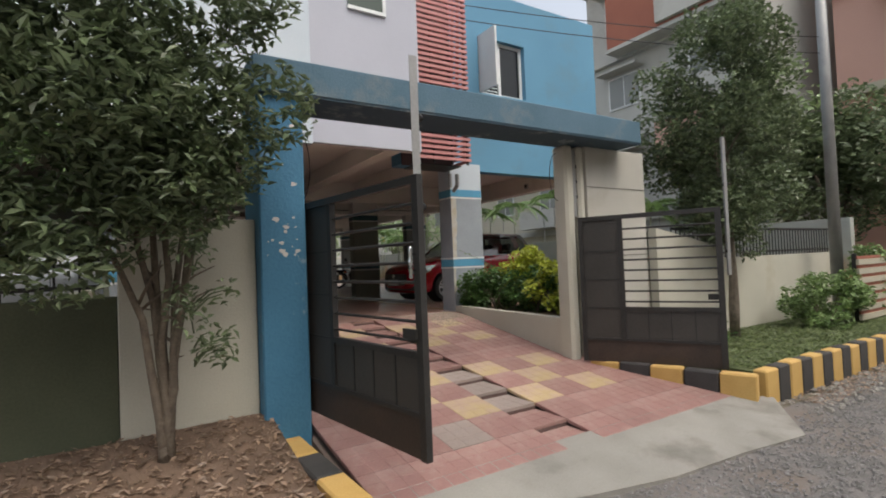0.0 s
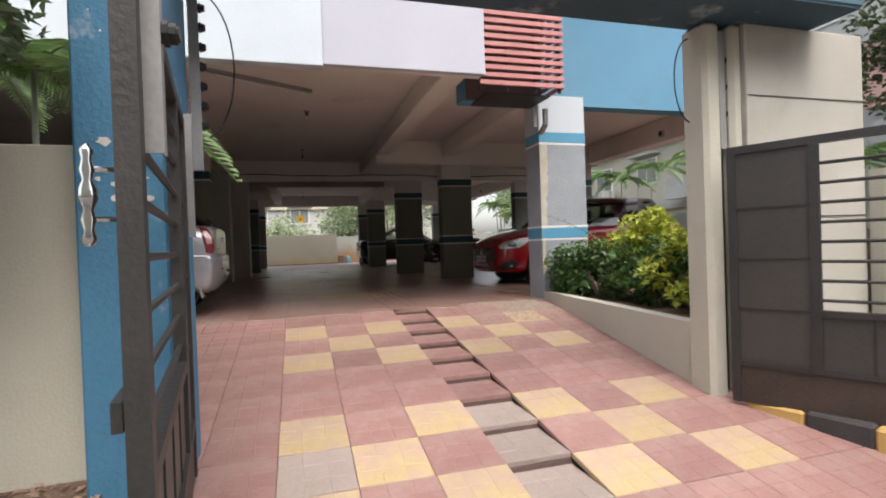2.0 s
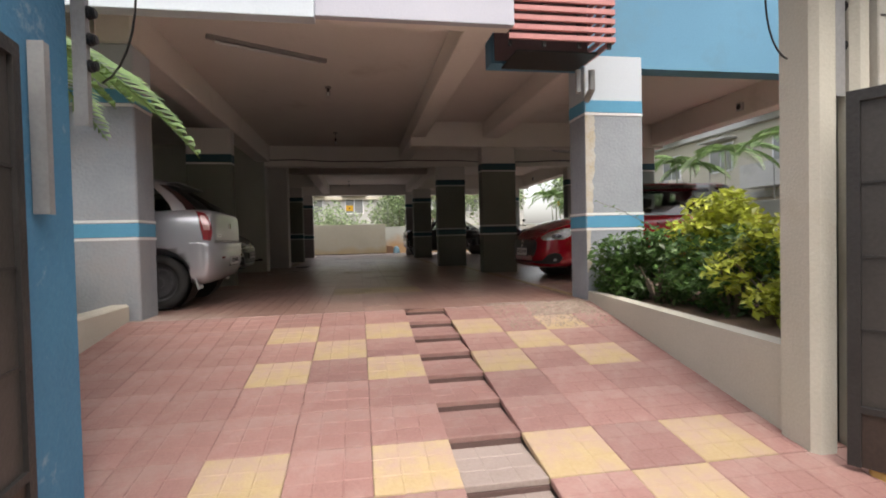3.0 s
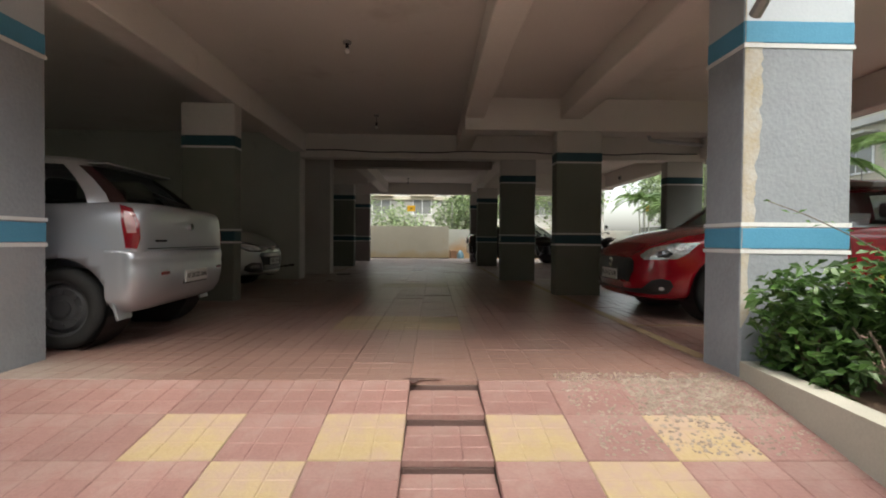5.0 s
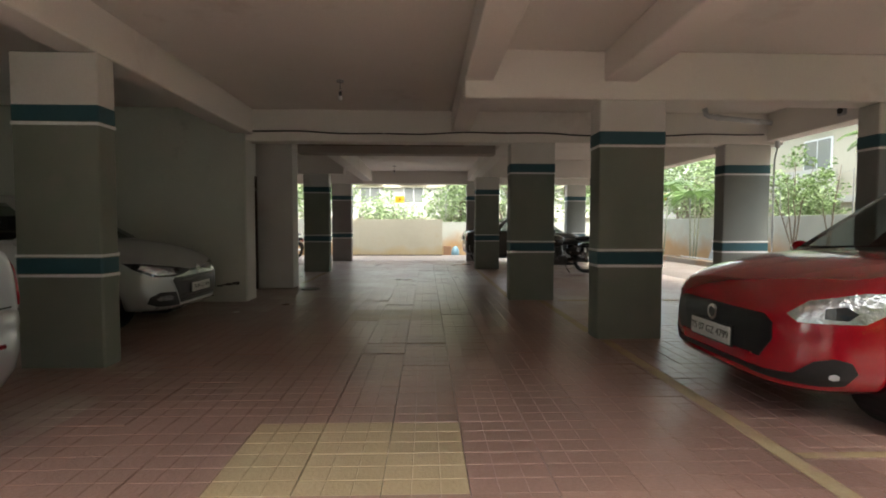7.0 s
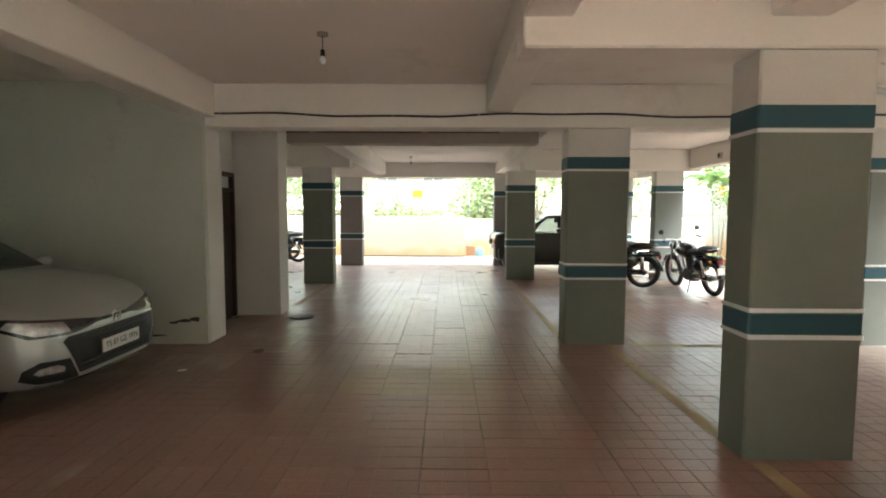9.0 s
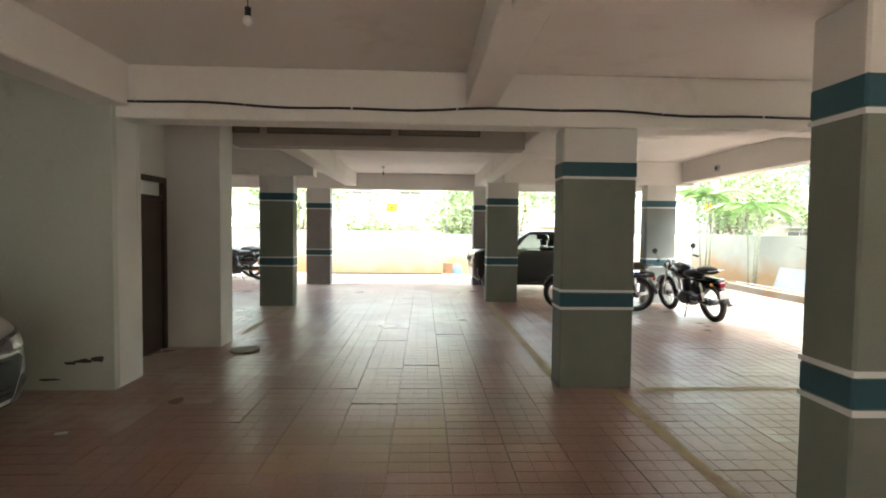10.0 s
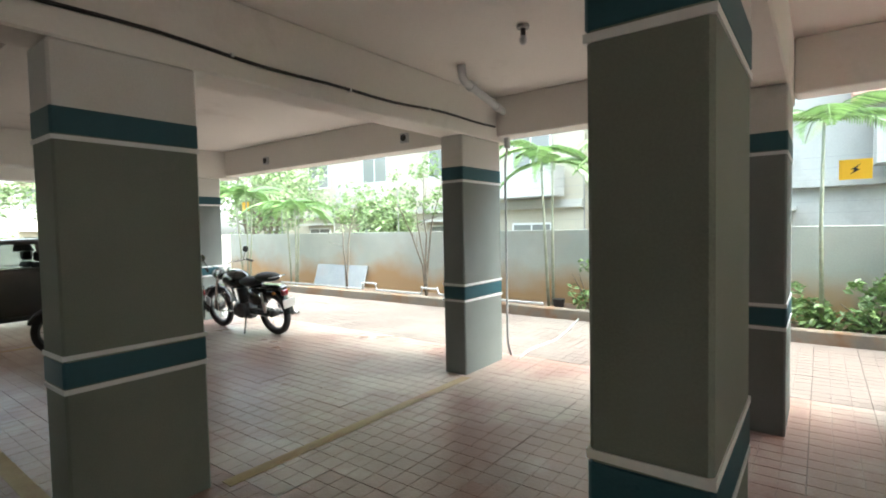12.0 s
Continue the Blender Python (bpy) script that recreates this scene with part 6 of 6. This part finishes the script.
water = thing("water_pipe", "white plastic water pipe with elbows along the planting kerb", "pipe", (11.66, 0, SLAB + 0.19))
part("run", add_tube(bmesh.new(), [(0, 15.2, 0), (0, 17.4, 0.01), (0, 17.45, 0.11), (-0.02, 17.8, 0.12), (-0.02, 17.85, 0.0), (0, 19.1, 0.0), (0, 19.15, 0.14), (0, 19.5, 0.14), (0, 19.55, 0.0), (0, 22.5, 0.01)], 0.018, 8), PIPE, water, smooth=True)
for y in (17.45, 17.83, 19.12, 19.52):
    part("elbow", add_ball(bmesh.new(), (-0.01, y, 0.125), (0.028, 0.028, 0.028)), PIPE, water, smooth=True)
slab_ = thing("stone_slab", "white marble slab leaning on the compound wall", "slab", (12.22, 21.0, BED + 0.0), 0)
s_ = box("slab", -0.015, 0.015, -0.9, 0.9, 0, 0.56, PALE, slab_)
s_.matrix_local = pose(0, 0, 0, 0, 17, 0)
pot = thing("plant_pot", "green plastic pot with a small dark plant", "plant pot", (11.75, 13.85, SLAB + 0.10))
part("pot", add_tube(bmesh.new(), [(0, 0, 0), (0, 0, 0.2)], [0.10, 0.14], 16), plain("green_plastic", (0.02, 0.22, 0.13), 0.4), pot, smooth=False)
part("plant", leaf_cloud(bmesh.new(), [((0, 0, 0.28), 0.12)], 60, 0.05, random.Random(4)), MIDLEAF, pot)
pot = thing("plant_pot", "small black pot on the planting bed", "plant pot", (11.85, 15.0, SLAB + 0.10))
part("pot", add_tube(bmesh.new(), [(0, 0, 0), (0, 0, 0.16)], [0.08, 0.11], 14), BLACK, pot)
bag = thing("sack", "pale blue plastic sack against the far wall", "sack", (4.58, 26.3, SLAB - 0.30))
part("bundle", add_box(add_ball(bmesh.new(), (0, 0, 0.36), (0.17, 0.13, 0.30)), -0.12, 0.1, -0.1, 0.1, 0.0, 0.4, 0.05), plain("pale_blue_plastic", (0.15, 0.27, 0.34), 0.5), bag, smooth=True)
bin_ = thing("crate", "brown wooden crate by the far wall", "crate", (4.27, 26.35, SLAB - 0.04), 8)
box("box", -0.14, 0.14, -0.12, 0.12, 0, 0.40, surface("raw_crate_wood", (0.22, 0.12, 0.07), (0.34, 0.20, 0.12), 0.8, 4, 50, 0.3), bin_, "", 0.01)
box("wall_foot", 0.46, 4.06, 25.96, 25.998, SLAB - 0.04, SLAB + 0.035, GATE, kind="structure", label="dark line along the far wall foot")
wall("far_yard", -7.0, 12.44, 26.001, 28, 0.1, SLAB - 0.04, CONCRETE, "concrete yard strip")

# yellow water stain down the front pillar
for k, (x0, x1, z0, z1) in enumerate(((5.212, 5.262, 1.0, 3.1), (5.214, 5.315, 2.0, 2.8), (5.214, 5.29, 1.5, 2.3))):
    rr = random.Random(120 + k)
    bm = bmesh.new()
    left_ = [(x0, z0 + (z1 - z0) * u) for u in np.linspace(0, 1, 25)]
    right_ = [(x1 + rr.uniform(-0.014, 0.012) - (0.0 if 0 < u < 1 else 0.03), z0 + (z1 - z0) * u) for u in np.linspace(1, 0, 25)]
    bm.faces.new([bm.verts.new((x, 7.1985 - 0.0004 * k, z)) for x, z in left_ + right_])
    part("stain", bm, surface("ochre_water_stain", (0.44, 0.37, 0.25), (0.50, 0.50, 0.47), 0.85, 9, 40, 0.5), kind="structure", label="ochre water stain on the pillar")
# crumbled corner of the top ladder step
for k, (cx, cy, a, b) in enumerate(((3.285, 7.135, 0.075, 0.022), (3.40, 7.128, 0.06, 0.012), (3.272, 7.09, 0.03, 0.04))):
    rr = random.Random(140 + k)
    bm = bmesh.new()
    bm.faces.new([bm.verts.new((cx + a * math.cos(t) * rr.uniform(0.6, 1.2), cy + b * math.sin(t) * rr.uniform(0.6, 1.2), SLAB + 0.005 + 0.0005 * k)) for t in np.linspace(0, 2 * math.pi, 13)[:-1]])
    part("chipped_edge", bm, RISER, kind="structure", label="dark chipped edge of the top step")
# a loose shoot of the planter shrubs reaching across the pillar
shoot = thing("creeper_shoot", "thin leafy shoot reaching from the planter across the pillar", "plant", (0, 0, 0))
way_ = [Vector(p) for p in ((5.98, 6.75, 1.22), (5.78, 6.85, 1.45), (5.60, 6.90, 1.56), (5.40, 6.93, 1.66), (5.20, 6.95, 1.735))]
part("stem", add_tube(bmesh.new(), way_, [0.006, 0.005, 0.004, 0.003, 0.002], 5), BARK, shoot, "thin brown stem")
rr = random.Random(150)
for k in range(20):
    u = k / 19 * 3.999
    p = way_[int(u)].lerp(way_[int(u) + 1], u % 1)
    part("leaf", leaf_cloud(bmesh.new(), [(p + Vector((0, 0, rr.uniform(-0.03, 0.03))), 0.012)], 1, 0.022, rr, 2.2), MIDLEAF, shoot)
scrap = thing("paper_scrap", "small crumpled white paper scrap on the floor", "litter", (0.92, 13.3, SLAB + 0.006), 20)
part("sheet", add_ball(bmesh.new(), (0, 0, 0.006), (0.05, 0.022, 0.010), None, 1), LINE, scrap)
for za, zb in ((6.0, 5.4), (5.75, 5.1)):
    w_ = thing("overhead_wire", "thin black service wire from the house to the roadside pole", "wire", (0, 0, 0))
    part("strand", add_tube(bmesh.new(), [(4.6 + 6.7 * u, 7.1 - 3.25 * u, za + (zb - za) * u - 0.5 * u * (1 - u)) for u in np.linspace(0, 1, 12)], 0.008, 5), CABLE, w_, smooth=True)
# rubble and litter
def scatter(name, label, material, n, seed, area, size, z, kind="stuff", flat=False):
    rng = random.Random(seed)
    bm = bmesh.new()
    for _ in range(n):
        x, y = rng.uniform(area[0], area[1]), rng.uniform(area[2], area[3])
        s = size * rng.uniform(0.4, 1.4)
        if flat:
            turn = Euler((rng.uniform(-0.5, 0.5), rng.uniform(-0.5, 0.5), rng.uniform(0, 6.3))).to_matrix()
            vs = [bm.verts.new(Vector((x, y, z(x, y) + s * 0.25)) + turn @ Vector(q)) for q in ((0, -s, 0), (s * 0.42, 0, s * 0.16), (0, s, 0.0), (-s * 0.42, 0, s * 0.16))]
            bm.faces.new((vs[0], vs[1], vs[2])), bm.faces.new((vs[0], vs[2], vs[3]))
        else:
            ends = [Vector(q) * s * rng.uniform(0.7, 1.2) for q in ((1, 0, 0), (0.2, 1, 0.1), (-1, 0.1, 0), (0, -1, 0.1))]
            turn = Euler((0, 0, rng.uniform(0, 6.3))).to_matrix()
            c = Vector((x, y, z(x, y) + s * 0.2))
            mid = [bm.verts.new(c + turn @ q) for q in ends]
            up = [bm.verts.new(c + turn @ (q * rng.uniform(0.4, 0.7)) + Vector((0, 0, s * rng.uniform(0.35, 0.7)))) for q in ends]
            for k in range(4):
                bm.faces.new((mid[k], mid[(k + 1) % 4], up[(k + 1) % 4], up[k]))
            bm.faces.new(up)
    return part(name, bm, material, label=label, kind=kind)


scatter("dead_leaves", "dry fallen leaves on the soil bed", DEAD, 3600, 1, (-2.0, 1.37, 2.75, 4.08), 0.026, lambda x, y: soil_z(x, y) + 0.006, flat=True)
scatter("dead_leaves", "a few dry leaves on the verge and kerb foot", DEAD, 1300, 2, (6.2, 11, 2.15, 2.5), 0.022, lambda x, y: 0.0, flat=True)
scatter("rubble", "small broken stones along the kerb foot", CONCRETE, 420, 3, (5.9, 10.5, 2.05, 2.5), 0.028, lambda x, y: -0.01)
scatter("gravel", "loose grey gravel on the street edge", surface("grey_gravel", (0.08, 0.075, 0.07), (0.32, 0.31, 0.30), 0.9, 14, 80, 0.5, contrast=0.9), 10500, 4, (2.6, 9.0, 0.2, 2.2), 0.014, lambda x, y: -0.012)
scatter("grass", "short grass blades and weeds on the verge", GRASSBLADE, 14000, 5, (5.95, 12.5, 2.7, 4.25), 0.026, lambda x, y: 0.31, flat=True)
MORTAR_GRIT = surface("sandy_grit", (0.20, 0.15, 0.12), (0.40, 0.34, 0.28), 0.95, 20, 90, 0.4)
scatter("pebbles", "denser crumbled grit beside the front pillar", MORTAR_GRIT, 1100, 7, (4.45, 5.1, 6.7, 7.15), 0.012, lambda x, y: ramp_z(y) - 0.001)
scatter("pebbles", "crumbled paving grit at the ramp edge", MORTAR_GRIT, 1500, 6, (4.1, 5.15, 6.35, 7.3), 0.010, lambda x, y: ramp_z(y) - 0.001)
bm = bmesh.new()
front_ = [bm.verts.new((x, 4.12, z)) for x, z in ((6.47, 0.25), (8.05, 0.25), (8.05, 1.62), (6.47, 1.90))]
back_ = [bm.verts.new((v.co.x, 4.24, v.co.z)) for v in front_]
bm.faces.new(front_), bm.faces.new(back_[::-1])
for k in range(4):
    bm.faces.new((front_[k], back_[k], back_[(k + 1) % 4], front_[(k + 1) % 4]))
part("wing_wall", bm, CREAM, kind="structure", label="pale plastered wing wall with a sloping top")
for pts_ in ([(1.72 + 0.19 * math.sin(a), 4.56, 2.5 + 0.42 * math.cos(a)) for a in np.linspace(0.1, 2.9, 14)], [(4.97 - 0.14 * math.sin(a), 4.40, 2.55 + 0.3 * math.cos(a)) for a in np.linspace(0.1, 3.0, 14)]):
    w_ = thing("wire", "loose black wire loop hanging by the gateway", "wire", (0, 0, 0))
    part("strand", add_tube(bmesh.new(), pts_, 0.005, 5), CABLE, w_, smooth=True)
handle = thing("gate_ornament", "turned pale metal gate handle", "handle", (1.86, 2.56, 1.46))
prof = [(z * 0.62, r_ * 0.62) for z, r_ in [(0.0, 0.012), (0.02, 0.022), (0.05, 0.014), (0.08, 0.022), (0.11, 0.014), (0.14, 0.026), (0.17, 0.026), (0.20, 0.014), (0.23, 0.022), (0.26, 0.014), (0.29, 0.02), (0.31, 0.008)]]
part("grip", add_tube(bmesh.new(), [(-0.01, -0.03, z) for z, r_ in prof], [r_ for z, r_ in prof], 12), CHROME, handle, smooth=True)
for z in (0.05, 0.145):
    part("bracket", add_tube(bmesh.new(), [(-0.01, -0.03, z), (0.05, 0.0, z)], 0.006, 6), CHROME, handle)


# ---- floor tiles ----
def tile_mesh(name, w, d, cells, material, h=0.03, groove=0.0025, gap=0.0022, deep=0.0032, chamfer=0.003):
    """A cement tile of cells x cells raised squares on a base."""
    bm = bmesh.new()
    add_box(bm, groove / 2, w - groove / 2, groove / 2, d - groove / 2, 0, h - deep)
    cw, cd = w / cells, d / cells
    for i in range(cells):
        for j in range(cells):
            x0, x1, y0, y1 = i * cw + gap, (i + 1) * cw - gap, j * cd + gap, (j + 1) * cd - gap
            a = [bm.verts.new(c) for c in ((x0, y0, h - deep), (x1, y0, h - deep), (x1, y1, h - deep), (x0, y1, h - deep))]
            b = [bm.verts.new(c) for c in ((x0 + chamfer, y0 + chamfer, h), (x1 - chamfer, y0 + chamfer, h), (x1 - chamfer, y1 - chamfer, h), (x0 + chamfer, y1 - chamfer, h))]
            bm.faces.new(b)
            for k in range(4):
                bm.faces.new((a[k], a[(k + 1) % 4], b[(k + 1) % 4], b[k]))
    data = bpy.data.meshes.new(name)
    bmesh.ops.recalc_face_normals(bm, faces=bm.faces)
    bm.to_mesh(data)
    bm.free()
    data.materials.append(material)
    return data


MX, MY = 0.39, 0.40
ramp_floor = tagged(new("ramp"), "sloping entrance ramp paved with red and yellow cement tiles", "ramp", kind="structure")
inner_floor = tagged(new("floor"), "parking floor of worn red cement tiles", "floor", kind="structure")
kinds = {"red": tile_mesh("tile", MX, MY, 3, RED_TILE), "yellow": tile_mesh("tile", MX, MY, 3, YELLOW_TILE), "grey": tile_mesh("tile", MX, MY, 3, GREY_TILE)}
slope = math.degrees(math.atan2(SLAB, RAMP_Y1 - RAMP_Y0))
YELLOWS = {1: (-3, -1, 1, 3), 2: (-2, 2), 3: (-3, -1, 1, 3), 6: (-3, -1, 1, 3), 7: (-2, 2), 8: (-3, -1, 1, 3)}
GREYS = {7: (-3, 0), 8: (0,), 9: (-2,), 6: (0,)}
for row in range(11):
    y0 = RAMP_Y1 - (row + 1) * MY
    for col in range(-8, 6):
        x0 = 3.64 + (col - (1 if col > 0 else 0)) * MX - (0.0 if col > 0 else 0)
        if col > 0:
            x0 = 3.64 + (col - 1) * MX
        elif col < 0:
            x0 = 3.25 + col * MX
        else:
            x0 = 3.25
        left, right = (1.64 if y0 < 4.1 else 0.74), 5.45 if y0 < 4.1 else 5.0 + (y0 - 4.5) * 0.075
        if x0 < left - 0.32 or x0 + MX > right + 0.22:
            continue
        kind = "yellow" if col in YELLOWS.get(row, ()) else "grey" if col in GREYS.get(row, ()) else "red"
        ob = new("tile", kinds[kind])
        ob.parent = ramp_floor
        if col == 0:
            ob.matrix_world = pose(x0, y0, ramp_z(y0) - 0.03, random.uniform(-0.3, 0.3), random.uniform(-0.4, 0.4), 0)
            riser = box("riser", x0 + 0.004, x0 + MX - 0.004, y0 + MY - 0.012, y0 + MY - 0.002, ramp_z(y0) - 0.05, ramp_z(y0 + MY) - 0.03, RISER, ramp_floor, "dark riser of a ladder step")
        else:
            ob.matrix_world = pose(x0, y0, ramp_z(y0) - 0.028 + random.uniform(-0.001, 0.001), slope, random.uniform(-0.12, 0.12), 0)

inner = tile_mesh("tile", MX, MY, 3, INNER_TILE, groove=0.0026, gap=0.0018, deep=0.0026, chamfer=0.0012)
FADED = surface("faded_yellow_floor_tile", (0.35, 0.265, 0.155), (0.44, 0.35, 0.225), 0.45, 1.6, 60, 0.3, stain=(0.34, 0.24, 0.175), stain_scale=1.6, stain_at=0.58, vary=0.1)
WORN_YELLOW = surface("nearly_worn_yellow_tile", (0.27, 0.185, 0.12), (0.37, 0.26, 0.17), 0.4, 1.6, 60, 0.3, stain=(0.27, 0.19, 0.15), stain_at=0.5, vary=0.12)
worn_inner = tile_mesh("tile", MX, MY, 3, WORN_YELLOW, groove=0.0026, gap=0.0018, deep=0.0026, chamfer=0.0012)
yel_inner = tile_mesh("tile", MX, MY, 3, FADED, groove=0.0026, gap=0.0018, deep=0.0026, chamfer=0.0012)
spots = []
for i in range(-24, 21):
    for j in range(0, 48):
        spots.append((3.64 + i * MX, 7.125 + j * MY, i, j))


def is_yellow(i, j):
    return (-3 <= i <= -1 and j in (4, 5)) or (-3 <= i <= -1 and j in (14, 15))


near = sorted((s for s in spots if 1.2 < s[0] < 6.6), key=lambda s: abs(s[0] - 3.4) * 1.6 + abs(s[1] - 11.0))[:260]
chosen = {(s[2], s[3]) for s in near}
for x, y, i, j in near:
    ob = new("tile", (yel_inner if j < 10 else worn_inner) if is_yellow(i, j) else inner)
    ob.parent = inner_floor
    ob.matrix_world = pose(x, y, SLAB - 0.03 + random.uniform(-0.0015, 0.0015), random.uniform(-0.3, 0.3), random.uniform(-0.3, 0.3), 0)
# yard tile colour darkened to hold back the glare of open daylight
YARD_TILE = surface("dimmed_yard_tile", (0.115, 0.088, 0.076), (0.18, 0.138, 0.12), 0.7, 1.2, 60, 0.4, stain=(0.18, 0.155, 0.135), stain_scale=0.8, stain_at=0.52)
# floor tile lightened in colour for the strong daylight at the rear
REAR_TILE = surface("daylit_rear_tile", (0.33, 0.27, 0.24), (0.44, 0.37, 0.33), 0.5, 1.2, 60, 0.4)
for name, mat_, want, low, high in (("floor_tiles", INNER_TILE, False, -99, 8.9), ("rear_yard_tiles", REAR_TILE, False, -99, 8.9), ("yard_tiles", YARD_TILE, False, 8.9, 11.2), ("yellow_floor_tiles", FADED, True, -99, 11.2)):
    src = inner
    n = len(src.vertices)
    co = np.empty(n * 3)
    src.vertices.foreach_get("co", co)
    co = co.reshape(-1, 3)
    polys = [tuple(p.vertices) for p in src.polygons]
    verts, faces, k = [], [], 0
    for x, y, i, j in spots:
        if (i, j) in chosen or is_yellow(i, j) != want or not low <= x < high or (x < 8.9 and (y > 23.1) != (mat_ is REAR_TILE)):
            continue
        tilted = co + (x, y, SLAB - 0.03 + random.uniform(-0.0015, 0.0015))
        tilted[:, 2] += (co[:, 0] - MX / 2) * random.uniform(-0.005, 0.005) + (co[:, 1] - MY / 2) * random.uniform(-0.005, 0.005)
        verts.append(tilted)
        faces += [tuple(v + k * n for v in p) for p in polys]
        k += 1
    if not k:
        continue
    data = bpy.data.meshes.new(name)
    data.from_pydata(np.concatenate(verts).tolist(), [], faces)
    data.materials.append(mat_)
    ob = new(name, data)
    ob.parent = inner_floor
    tagged(ob, "open yard tiles with the daylight level put into their tone" if mat_ in (YARD_TILE, REAR_TILE) else "worn red cement floor tiles in rows", kind="stuff")
